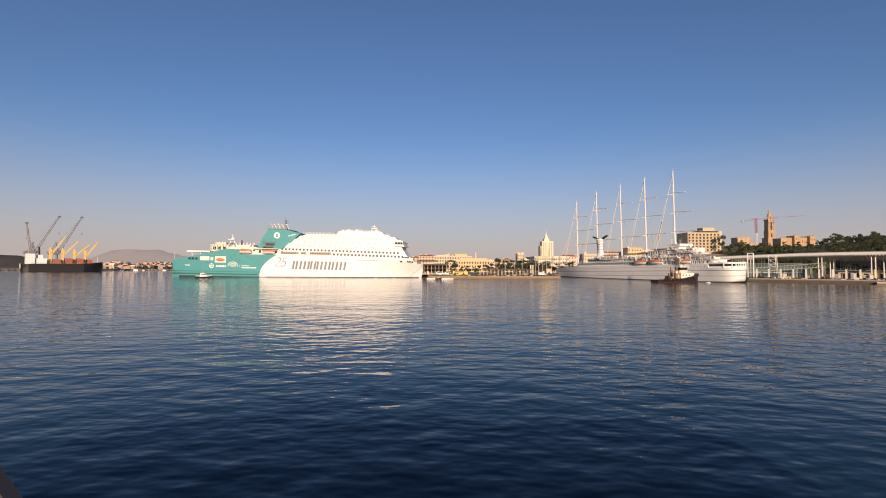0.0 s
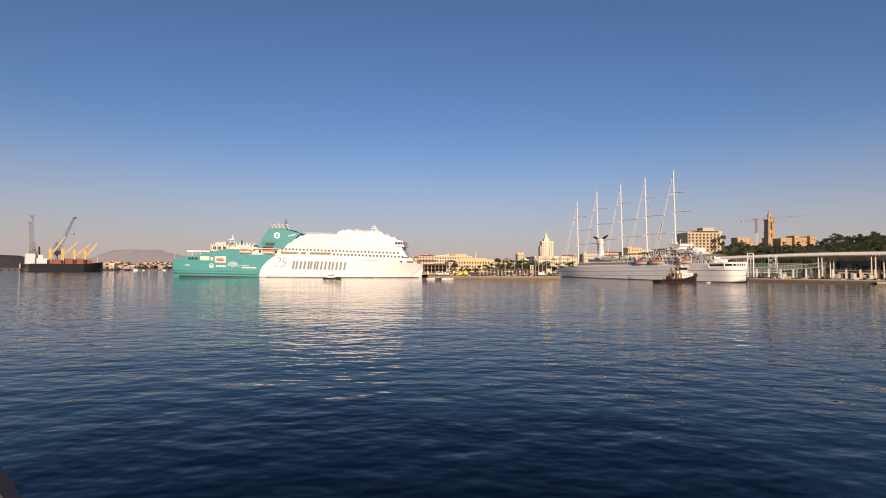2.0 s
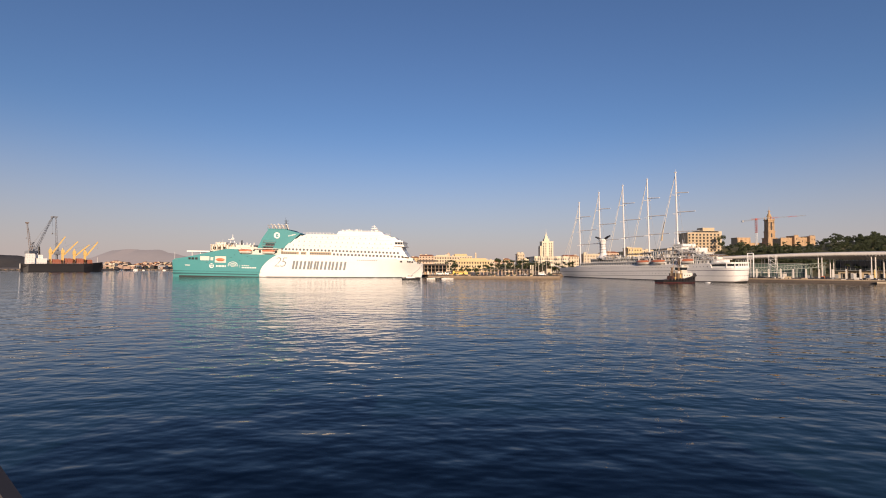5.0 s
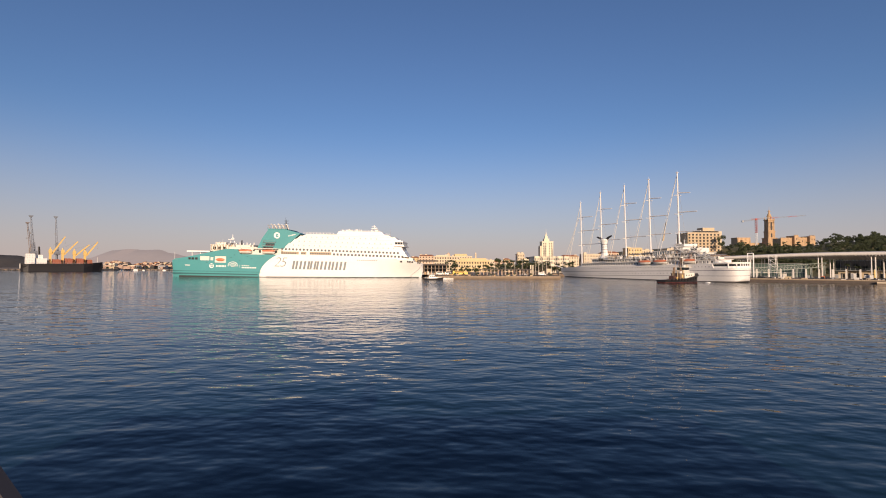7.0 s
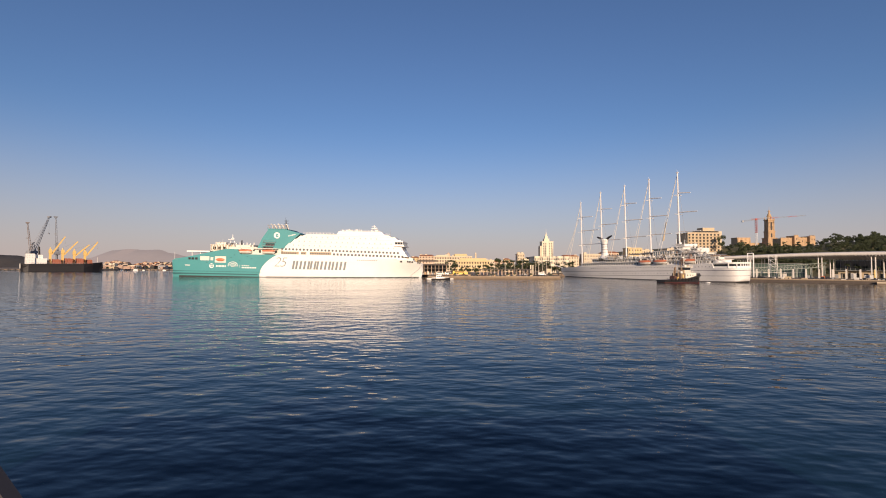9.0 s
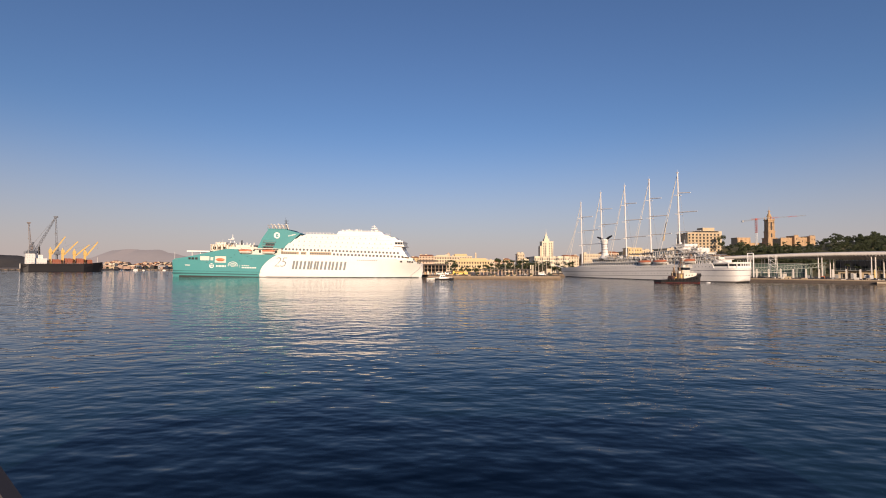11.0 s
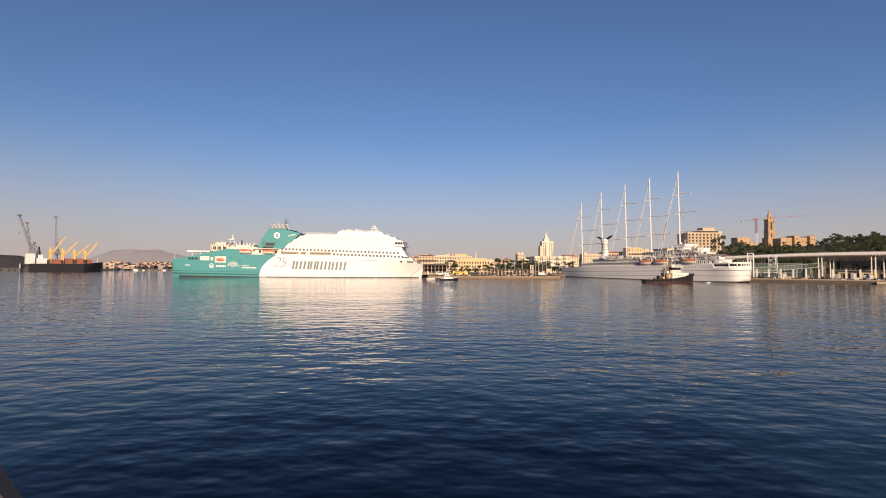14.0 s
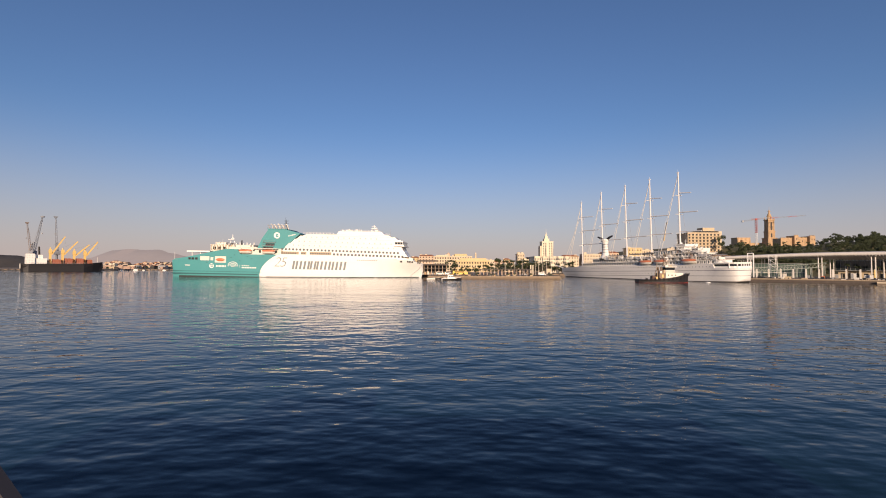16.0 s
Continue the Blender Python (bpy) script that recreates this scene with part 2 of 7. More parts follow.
def lifeboat(parent, x, y, z, length=9.0, wide=3.2, tall=1.4):
    """Enclosed lifeboat under its davits: orange canopy, pale keel."""
    bm = fresh()
    rings = []
    for k in range(9):
        f = k / 8 * 2 - 1
        w = wide / 2 * max(0.08, (1 - abs(f) ** 2.6))
        rise = 0.5 * abs(f) ** 3
        rings.append([(x + f * length / 2, y + w * a, z + rise + b * tall * (1 - 0.4 * abs(f) ** 3)) for a, b in ((-1, 0.9), (-0.85, 0.25), (0, -0.3), (0.85, 0.25), (1, 0.9))])
    boat = part("lifeboat", loft(bm, rings), CREAM, parent, "orange and white enclosed lifeboat under davits", True)
    bm = fresh()
    rings = []
    for k in range(9):
        f = k / 8 * 2 - 1
        w = wide / 2 * max(0.08, (1 - abs(f) ** 2.6)) + 0.03
        rings.append([(x + f * length / 2, y + w * a, z + 0.5 * abs(f) ** 3 + b * tall) for a, b in ((-1, 0.88), (-0.8, 1.6 - 0.5 * abs(f) ** 3), (0, 2.0 - 0.8 * abs(f) ** 3), (0.8, 1.6 - 0.5 * abs(f) ** 3), (1, 0.88))])
    part("canopy", loft(bm, rings), ORANGE, boat, "orange canopy", True)
    for dx in (-length * 0.3, length * 0.3):
        bm = fresh()
        rod(bm, (x + dx, y + 1.5, z + 0.2), (x + dx, y + 1.2, z + 3.0), 0.14)
        rod(bm, (x + dx, y + 1.2, z + 3.0), (x + dx, y - 0.4, z + 3.4), 0.12)
        rod(bm, (x + dx, y - 0.2, z + 3.3), (x + dx, y - 0.2, z + 1.6), 0.05)
        part("davit", bm, WHITE, boat)
    return boat


def railing(parent, x0, x1, y, z, gap=2.5, height=1.1, material=None):
    bm = fresh()
    n = max(1, round(abs(x1 - x0) / gap))
    for k in range(n + 1):
        x = x0 + (x1 - x0) * k / n
        rod(bm, (x, y, z), (x, y, z + height), 0.05, n=5)
    for h in (0.4, 0.75, 1.0):
        rod(bm, (x0, y, z + height * h), (x1, y, z + height * h), 0.045, n=5)
    return part("railing", bm, material or WHITE, parent)


def build_ferry():
    LIVERY = two_tone_hull()
    DEEP_TEAL = paint("dark_teal_paint", (0.03, 0.13, 0.14), 0.45)
    f = thing("ferry", pose(-196.0, 357.0, 1.0, 0, 0.85, -1.9), "large white and teal passenger car ferry moored at the quay", "ferry")
    st = [(0.6, 13.4, 12.0, 11.2, -3.0), (6, 14, 13.4, 11.4, -4.0), (30, 14, 14, 11.6, -5), (70, 14, 14, 14.6, -5), (120, 14, 14, 14.6, -5), (145, 14, 13.0, 14.6, -5), (158, 14.0, 9.6, 14.6, -5), (168, 13.2, 5.8, 14.3, -5), (172.5, 11.0, 3.0, 13.6, -5), (176, 8.0, 1.1, 12.9, -4), (178.5, 5.0, 0.5, 12.5, -3), (180, 2.8, 0.25, 12.2, 0.2), (181.3, 0.4, 0.08, 11.9, 6.8)]
    part("hull", hull_shell(st), LIVERY, f, smooth=True)
    bm = fresh()
    prism(bm, [(2.0, 11.4), (66.5, 11.4), (66.5, 16.1), (50.5, 16.1), (48.5, 19.6), (40.5, 19.9), (12.0, 13.6), (2.0, 11.9)], -13.98, 13.98)
    part("garage_side", bm, LIVERY, f, "teal stern quarter with mooring openings")
    bm = fresh()
    prism(bm, [(66.6, 14.5), (164.0, 14.5), (164.0, 16.2), (82.0, 16.2), (66.6, 16.2)], -13.97, 13.97)
    part("promenade_side", bm, LIVERY, f)
    bm = fresh()
    loft(bm, [[(x, -w, z0), (x, w, z0), (x, w - 0.1, z1), (x, -w + 0.1, z1)] for x, w, z0, z1 in ((164.0, 13.5, 14.2, 16.2), (168.0, 13.1, 14.2, 15.9), (172.0, 11.2, 13.6, 15.0), (175.0, 8.8, 13.0, 13.9))])
    part("bow_bulwark", bm, LIVERY, f)
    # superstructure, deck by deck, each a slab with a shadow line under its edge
    decks = [(16.2, 19.1, 79.0, 171.4), (19.1, 22.0, 80.5, 169.4), (22.0, 24.9, 83.0, 167.6), (24.9, 27.9, 87.0, 166.2), (27.9, 30.2, 91.0, 164.2), (30.2, 31.5, 95.5, 159.5)]
    for k, (z0, z1, a, b) in enumerate(decks):
        bm = fresh()
        slope0, slope1 = 1.6, 2.2
        prism(bm, [(a, z0), (b, z0), (b - slope1, z1 - 0.12), (a + slope0 + 1.2, z1 - 0.12)], -13.95 + 0.02 * k, 13.95 - 0.02 * k)
        part("deck_block", bm, WHITE, f)
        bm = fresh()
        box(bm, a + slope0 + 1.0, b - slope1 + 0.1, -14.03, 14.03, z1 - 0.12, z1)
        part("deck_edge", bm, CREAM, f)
    bm = fresh()
    prism(bm, [(119.0, 31.5), (154.5, 31.5), (151.2, 34.2), (120.2, 34.0)], -10, 10)
    part("top_house", bm, WHITE, f)
    # bridge wing that stands out at the front
    bm = fresh()
    box(bm, 161.6, 168.8, -15.6, 15.6, 23.6, 24.2)
    box(bm, 161.9, 168.4, -15.4, 15.4, 24.2, 25.0)
    box(bm, 161.9, 167.9, -15.2, 15.2, 26.6, 27.6)
    box(bm, 162.4, 166.0, -14.4, 14.4, 27.6, 28.2)
    for x in (162.1, 163.9, 165.8, 167.6):
        box(bm, x - 0.12, x + 0.12, -15.3, -15.0, 25.0, 26.6)
    part("bridge_wing", bm, WHITE, f)
    bm = fresh()
    box(bm, 162.1, 167.7, -15.15, 15.15, 25.0, 26.6)
    part("bridge_window", bm, GLASS, f, "dark bridge windows")
    before = set(f.children)
    # funnel casing: teal wedge, with pipes, badge and louvres
    bm = fresh()
    prism(bm, [(63.4, 20.6), (82.5, 20.6), (89.0, 26.6), (94.6, 31.8), (84.0, 34.6), (71.2, 34.6), (66.8, 28.0)], -11.5, 11.5)
    part("funnel_casing", bm, TEAL, f, "teal funnel casing with a pale badge")
    bm = fresh()
    box(bm, 63.0, 81.0, -11.0, 11.0, 16.1, 20.6)
    part("boat_deck_house", bm, CREAM, f)
    for k in range(5):
        bm = fresh()
        box(bm, 64.5 + k * 3.0, 66.0 + k * 3.0, -11.1, -10.9, 17.4, 19.4)
        part("louvre", bm, DARK, f, "dark louvre opening")
    bm = fresh()
    box(bm, 61.0, 79.0, -13.6, -10.8, 20.2, 20.6)
    part("boat_deck_canopy", bm, CREAM, f)
    bm = fresh()
    box(bm, 70.2, 84.6, -11.8, 11.8, 34.6, 35.0)
    part("casing_cap", bm, TEAL, f)
    for k in range(14):
        bm = fresh()
        x, y = 71.6 + k * 0.95, -9.5 + (k % 3) * 3.4
        tall = 2.9 + 0.6 * (k % 2) + 0.4 * (k % 3)
        rod(bm, (x, y, 35.0), (x - 0.9, y, 35.0 + tall * 0.8), 0.34, 0.30)
        rod(bm, (x - 0.9, y, 35.0 + tall * 0.8), (x - 1.9, y, 35.0 + tall), 0.30, 0.34)
        part("exhaust_pipe", bm, CREAM if k % 3 else GREY, f, "pale raked exhaust pipe")
    for z in (36.4, 37.6):
        bm = fresh()
        rod(bm, (70.6, -9.6, z), (84.0, -9.6, z), 0.13, n=6)
        part("pipe_frame", bm, GREY, f)
    railing(f, 70.4, 84.4, -11.6, 35.0, 1.8, 1.1, GREY)
    bm = fresh()
    rod(bm, (83.0, -6, 35), (81.6, -6, 43.6), 0.30, 0.14)
    rod(bm, (81.0, -6, 35), (81.6, -6, 42.0), 0.16, 0.1)
    for z in (37.5, 39.5, 41.2):
        rod(bm, (80.2, -6, z), (83.8, -6, z), 0.1)
    part("signal_mast", bm, DARK, f, "dark signal mast")
    bm = fresh()
    disc(bm, 77.6, -11.5, 30.2, 2.3, 0.06, 24)
    part("badge", bm, WHITE, f, "round white badge")
    bm = fresh()
    box(bm, 76.9, 77.4, -11.62, -11.55, 29.0, 31.4)
    box(bm, 77.5, 78.5, -11.62, -11.55, 30.3, 31.2)
    box(bm, 77.5, 78.7, -11.62, -11.55, 29.1, 30.0)
    part("badge_mark", bm, TEAL, f)
    bm = fresh()
    for k in range(6):
        box(bm, 86.0 + k * 0.9, 86.6 + k * 0.9, -11.58, -11.5, 29.6 + k * 0.22, 30.4 + k * 0.22)
    part("casing_lettering", bm, WHITE, f, "pale illegible lettering")
    for z0, a, b in ((25.0, 67.5, 77.0), (22.4, 67.0, 76.0), (20.3, 66.0, 75.0)):
        bm = fresh()
        box(bm, a, b, -12.4, -11.4, z0, z0 + 0.25)
        for k in range(5):
            x = a + 0.4 + k * (b - a - 0.8) / 4
            rod(bm, (x, -12.3, z0 + 0.25), (x, -12.3, z0 + 1.35), 0.06, n=5)
        rod(bm, (a, -12.3, z0 + 1.3), (b, -12.3, z0 + 1.3), 0.06, n=5)
        part("side_gallery", bm, GREY, f)
    for a, b, z0, z1 in ((69.5, 76.0, 22.7, 24.4), (67.5, 75.0, 20.6, 21.9)):
        bm = fresh()
        box(bm, a, b, -11.56, -11.4, z0, z1)
        part("louvre", bm, DARK, f, "dark louvre opening")
    for o in set(f.children) - before:
        o.location.x = -1.7
    # lifeboats on the open deck between stern and superstructure
    for x in (53.5, 70.5):
        lifeboat(f, x, -12.9, 17.0, 9.6, 3.2)
    # aft deckhouses
    for a, b, y, z0, z1 in ((27.2, 41.0, 11.0, 18.0, 22.8), (30.0, 37.5, 9.0, 22.8, 24.6), (41.0, 61.5, 11.0, 16.1, 21.5), (44.0, 58.0, 9.5, 21.5, 23.0)):
        bm = fresh()
        box(bm, a, b, -y, y, z0, z1 - 0.25)
        box(bm, a - 0.3, b + 0.3, -y - 0.3, y + 0.3, z1 - 0.25, z1)
        part("deckhouse", bm, CREAM, f)
    rnd = random.Random(21)
    for k in range(26):
        x = rnd.uniform(28, 60)
        z = 22.8 if x < 41 else 21.5
        bm = fresh()
        if k % 3:
            box(bm, x, x + rnd.uniform(0.5, 1.8), -10.5 + rnd.uniform(0, 2), -7.5, z, z + rnd.uniform(0.6, 1.9))
            part("deck_gear", bm, rnd.choice((CREAM, WHITE, TAN, GREY)), f)
        else:
            rod(bm, (x, -10.2, z), (x + rnd.uniform(-0.6, 0.6), -10.2, z + rnd.uniform(1.5, 3.6)), 0.12, 0.08, 5)
            part("deck_post", bm, CREAM, f)
    for k in range(7):
        bm = fresh()
        rod(bm, (27.6 + k * 2.1, -11.4, 18.2), (28.6 + k * 2.1, -11.4, 23.2), 0.12, n=5)
        rod(bm, (28.6 + k * 2.1, -11.4, 18.2), (27.6 + k * 2.1, -11.4, 23.2), 0.12, n=5)
        part("lattice_brace", bm, TAN, f)
    for k in range(7):
        bm = fresh()
        box(bm, 43.0 + k * 2.6, 44.2 + k * 2.6, -11.07, -10.9, 18.4, 19.6)
        part("window", bm, GLASS, f)
    for k in range(3):
        bm = fresh()
        box(bm, 29.0 + k * 3.8, 31.2 + k * 3.8, -11.07, -10.9, 19.2, 21.4)
        part("louvre", bm, DARK, f, "dark louvre opening")
    bm = fresh()
    for a, b in (((36.2, 0, 24.6), (38.0, 0, 29.4)), ((40.0, 0, 24.0), (38.0, 0, 29.4)), ((35.8, -2.5, 27.0), (40.4, -2.5, 27.0)), ((36.8, 0, 27.8), (39.2, 0, 27.8)), ((38, 0, 29.4), (38, 0, 31.0))):
        rod(bm, a, b, 0.28, 0.2)
    part("aft_mast", bm, WHITE, f)
    bm = fresh()
    rod(bm, (47.3, -5, 23.0), (47.3, -5, 26.4), 0.5, 0.45, 10)
    part("vent_stack", bm, DARK, f)
    for k in range(6):
        bm = fresh()
        rod(bm, (45.0 + k * 2.6, -8.4, 23.0), (45.0 + k * 2.6, -8.4, 24.2 + 0.5 * (k % 2)), 0.3, 0.42)
        part("vent", bm, WHITE, f)
    # white gantry roof over the stern
    bm = fresh()
    box(bm, 10.3, 27.2, -12.2, 12.2, 17.1, 18.2)
    for x in (14.0, 20.0, 26.5):
        for y in (-11.5, 11.5):
            rod(bm, (x, y, 13.0), (x, y, 17.1), 0.2)
    part("stern_canopy", bm, WHITE, f)
    bm = fresh()
    rod(bm, (1.6, -12, 11.4), (1.4, -12, 17.2), 0.12, 0.06)
    part("flagstaff", bm, WHITE, f)
    # openings along the teal quarter: proud panels, the dark ones with interior shade in their colour
    for x0, x1, z0, z1, mat, name in ((12.8, 14.5, 11.6, 13.2, DARK, "mooring_port"), (15.1, 17.0, 11.6, 13.2, DARK, "mooring_port"), (17.7, 19.6, 11.6, 13.2, DARK, "mooring_port"), (21.4, 28.2, 11.2, 14.2, CREAM, "side_door"), (32.2, 40.4, 9.8, 14.3, CREAM, "rescue_bay")):
        bm = fresh()
        box(bm, x0, x1, -14.06, -13.9, z0, z1)
        p = part(name, bm, mat, f)
        bm = fresh()
        for a, b, c, d in ((x0 - 0.15, x1 + 0.15, z1, z1 + 0.15), (x0 - 0.15, x1 + 0.15, z0 - 0.15, z0), (x0 - 0.15, x0, z0, z1), (x1, x1 + 0.15, z0, z1)):
            box(bm, a, b, -14.16, -13.9, c, d)
        part("rim", bm, TEAL, p)
    bm = fresh()
    box(bm, 29.0, 31.0, -14.07, -13.9, 11.3, 13.6)
    part("side_door", bm, CREAM, f)
    bm = fresh()
    rings = []
    for k in range(9):
        g = k / 8 * 2 - 1
        w = max(0.1, 1 - abs(g) ** 3)
        rings.append([(36.3 + g * 3.3, -14.5 + 0.45 * w * math.cos(a), 11.9 + 1.1 * w * math.sin(a)) for a in [i * math.tau / 8 for i in range(8)]])
    part("rescue_boat", loft(bm, rings), ORANGE, f, "orange rescue boat in its bay", True)
    # badges and illegible small lettering on the teal side
    bm = fresh()
    disc(bm, 29.9, -13.98, 7.4, 1.7, 0.06, 20)
    part("badge", bm, WHITE, f, "round white badge")
    bm = fresh()
    box(bm, 28.8, 31.2, -14.10, -14.05, 7.6, 8.4)
    box(bm, 29.2, 30.9, -14.10, -14.05, 6.6, 7.1)
    part("badge_mark", bm, TEAL, f)
    for k in range(7):
        bm = fresh()
        box(bm, 33.2 + k * 1.05, 33.95 + k * 1.05, -14.05, -13.97, 6.6, 7.9)
        part("lettering_bar", bm, WHITE, f)
    bm = fresh()
    for r0, lift in ((3.4, 0.0), (2.5, -0.9), (1.7, -1.8), (0.95, -2.5)):
        pts = [radians(200 - 220 * i / 12) for i in range(13)]
        for a, b in zip(pts, pts[1:]):
            if lift and (a < 0.1 or a > 3.0):
                continue
            rod(bm, (45.4 + r0 * math.cos(a), -13.99, 8.0 + lift * 0.5 + 0.72 * r0 * math.sin(a)), (45.4 + r0 * math.cos(b), -13.99, 8.0 + lift * 0.5 + 0.72 * r0 * math.sin(b)), 0.26, n=5)
    part("wave_emblem", bm, WHITE, f, "white emblem of nested waves")
    bm = fresh()
    box(bm, 50.4, 50.6, -14.05, -13.97, 6.2, 8.6)
    part("lettering_bar", bm, WHITE, f)
    for x0, w, gap, n, z0, z1 in ((52.0, 0.8, 1.2, 9, 6.0, 7.0), (52.0, 1.0, 1.4, 4, 7.7, 8.2), (10.4, 0.5, 0.8, 5, 7.2, 7.9)):
        for k in range(n):
            bm = fresh()
            box(bm, x0 + k * gap, x0 + k * gap + w, -14.05, -13.9, z0, z1)
            part("lettering_bar", bm, WHITE, f)
    # big grey company name, as plain slanted bars
    x = 88.3
    for wide in (4.3, 4.9, 3.8, 3.8, 4.9, 4.4, 2.0, 4.9):
        bm = fresh()
        strokes = ((0.0, 1.45), (wide - 2.0, 1.45)) if wide > 2.5 else ((0.0, 1.45),)
        for dx, w in strokes:
            prism(bm, [(x + dx, 6.1), (x + dx + w, 6.1), (x + dx + w + 1.0, 12.0), (x + dx + 1.0, 12.0)], -14.06, -13.97)
        part("name_bar", bm, LETTER, f, "grey slanted bar of the company name")
        x += wide + 0.85
    curve = bpy.data.curves.new("anniversary_number", "FONT")
    curve.body, curve.size, curve.extrude = "25", 10.0, 0.03
    curve.shear, curve.space_character, curve.offset = 0.3, 0.85, -0.19
    text = new("font_source", curve)
    data = bpy.data.meshes.new_from_object(text)
    bpy.data.objects.remove(text)
    data.materials.append(LETTER)
    number = new("number", data)
    number.parent = f
    number.matrix_basis = pose(74.8, -14.02, 7.6, 90, 0, 0)
    tagged(number, "thin grey number 25")
    # portholes and windows, row by row
    bm = fresh()
    rod(bm, (0, 0, 0), (0, -0.12, 0), 0.78, 0.74, 12)
    port = part("porthole", bm, PORT, f)
    port.matrix_basis = pose(81.0, -13.94, 20.4)
    for k in range(1, 33):
        repeat(port, 81.0 + k * 2.6, -13.94, 20.4 - 0.018 * k * 2.6)
    bm = fresh()
    box(bm, -0.72, 0.72, -0.12, 0, -0.72, 0.72)
    pane = part("window", bm, PORT, f)
    pane.matrix_basis = pose(118.5, -13.96, 17.2)
    for k in range(1, 20):
        repeat(pane, 118.5 + k * 2.58, -13.96, 17.2 - 0.018 * k * 2.58)
    bm = fresh()
    box(bm, -0.35, 0.35, -0.08, 0, -0.42, 0.42)
    small = part("cabin_window", bm, PALE_PANE, f)
    small.matrix_basis = pose(93.0, -13.86, 26.2)
    for k in range(1, 18):
        repeat(small, 93.0 + k * 3.9, -13.86, 26.2 - 0.016 * k * 3.9)
    for k in range(20):
        repeat(small, 89.0 + k * 3.8, -13.88, 23.3 - 0.016 * k * 3.8)
    for k in range(14):
        repeat(small, 98.0 + k * 3.9, -13.84, 29.2 - 0.01 * k * 3.9)
    # promenade openings: flat panels with the recess's shade in their tan, and panes
    for a, b in ((80.2, 93.0), (94.6, 98.5), (101.0, 116.5)):
        bm = fresh()
        box(bm, a, b, -14.0, -13.9, 16.7, 18.6)
        p = part("promenade_opening", bm, paint("shaded_promenade", (0.42, 0.34, 0.24), 0.8), f)
        bm = fresh()
        n = int((b - a) / 1.6)
        for k in range(n):
            box(bm, a + k * 1.6 + 0.3, a + k * 1.6 + 1.2, -14.06, -13.98, 17.0, 17.9)
        part("opening_panes", bm, PORT, p)
    # bow: mooring ports, hawse line, anchor pocket, small name
    for x, z, w in ((165.8, 13.0, 1.2), (170.6, 13.1, 0.9), (172.0, 13.0, 0.9), (173.6, 12.9, 0.9), (177.4, 12.4, 0.8), (178.8, 12.2, 0.6)):
        half = hull_half(st, x + w / 2, z)
        bm = fresh()
        box(bm, x, x + w * 1.25, -half - 0.35, -half + 1.2, z - 0.6, z + 0.5)
        part("mooring_port", bm, DARK, f)
    bm = fresh()
    for k in range(10):
        box(bm, 135.0 + k * 1.5, 136.0 + k * 1.5, -14.03, -13.6, 13.0, 13.6)
    part("bow_lettering", bm, GREY, f, "small grey illegible lettering")
    bm = fresh()
    rope = [(x, -hull_half(st, x, z) - 0.2, z) for x, z in ((180.6, 10.6), (178.8, 8.2), (176.5, 6.0), (174.0, 4.0), (172.5, 2.6), (173.8, 1.7), (175.5, 1.2))]
    for p, q in zip(rope, rope[1:]):
        rod(bm, p, q, 0.14, n=6)
    part("mooring_rope", bm, GREY, f, "slack mooring rope at the bow")
    # roof clutter: radar mast, domes, aerials
    bm = fresh()
    rod(bm, (146.0, 0, 34.0), (144.2, 0, 39.6), 0.6, 0.3)
    rod(bm, (148.6, 0, 34.0), (144.8, 0, 38.0), 0.4, 0.25)
    box(bm, 142.2, 147.2, -1.7, 1.7, 36.6, 37.0)
    box(bm, 142.8, 145.8, -1.2, 1.2, 38.3, 38.6)
    rod(bm, (142.6, 0, 37.4), (146.8, 0, 37.6), 0.28, 0.22, 6)
    part("radar_mast", bm, WHITE, f)
    for x, y, r in ((127.5, -7, 0.9), (133.0, -6, 0.7), (136.0, -6, 0.6), (130.5, 4, 0.8)):
        bm = fresh()
        rod(bm, (x, y, 33.8), (x, y, 34.8), 0.25)
        ball(bm, (x, y, 35.2), r)
        part("radome", bm, WHITE, f, smooth=True)
    for x, y, h in ((151.5, -5, 5.0), (158.0, -9, 6.2), (124.0, 0, 3.0)):
        bm = fresh()
        rod(bm, (x, y, 30.6), (x, y, 30.6 + h), 0.09, 0.05, 5)
        part("aerial", bm, GREY, f)
    rnd = random.Random(64)
    for k in range(22):
        x = rnd.uniform(122, 150)
        bm = fresh()
        if k % 3:
            w = rnd.uniform(0.6, 2.0)
            box(bm, x - w / 2, x + w / 2, -9.0 + rnd.uniform(0, 3), -5.0, 34.0, 34.0 + rnd.uniform(0.5, 1.6))
            part("roof_locker", bm, rnd.choice((WHITE, CREAM, WHITE)), f)
        else:
            rod(bm, (x, -8.8, 34.0), (x, -8.8, 34.0 + rnd.uniform(1.2, 2.6)), 0.1, 0.06, 5)
            part("roof_post", bm, CREAM, f)
    for k in range(9):
        bm = fresh()
        x = 98.0 + k * 2.4
        rod(bm, (x, -12.6, 31.5), (x, -12.6, 32.3 + 0.3 * (k % 2)), 0.22, 0.3, 8)
        part("roof_vent", bm, WHITE, f)
    railing(f, 96.0, 118.0, -13.6, 31.5)
    railing(f, 121.5, 150.0, -9.8, 34.0)
    railing(f, 155.0, 158.0, -13.5, 31.4)
    bm = fresh()
    box(bm, 167, 174, -5, 5, 14.2, 15.6)
    box(bm, 170, 172, -2.5, 2.5, 15.6, 16.6)
    part("bow_winch", bm, CREAM, f)
    # boot line along the water
    bm = fresh()
    for a, b in ((1.0, 64.0),):
        box(bm, a, b, -14.2, -13.6, 1.3, 2.1)
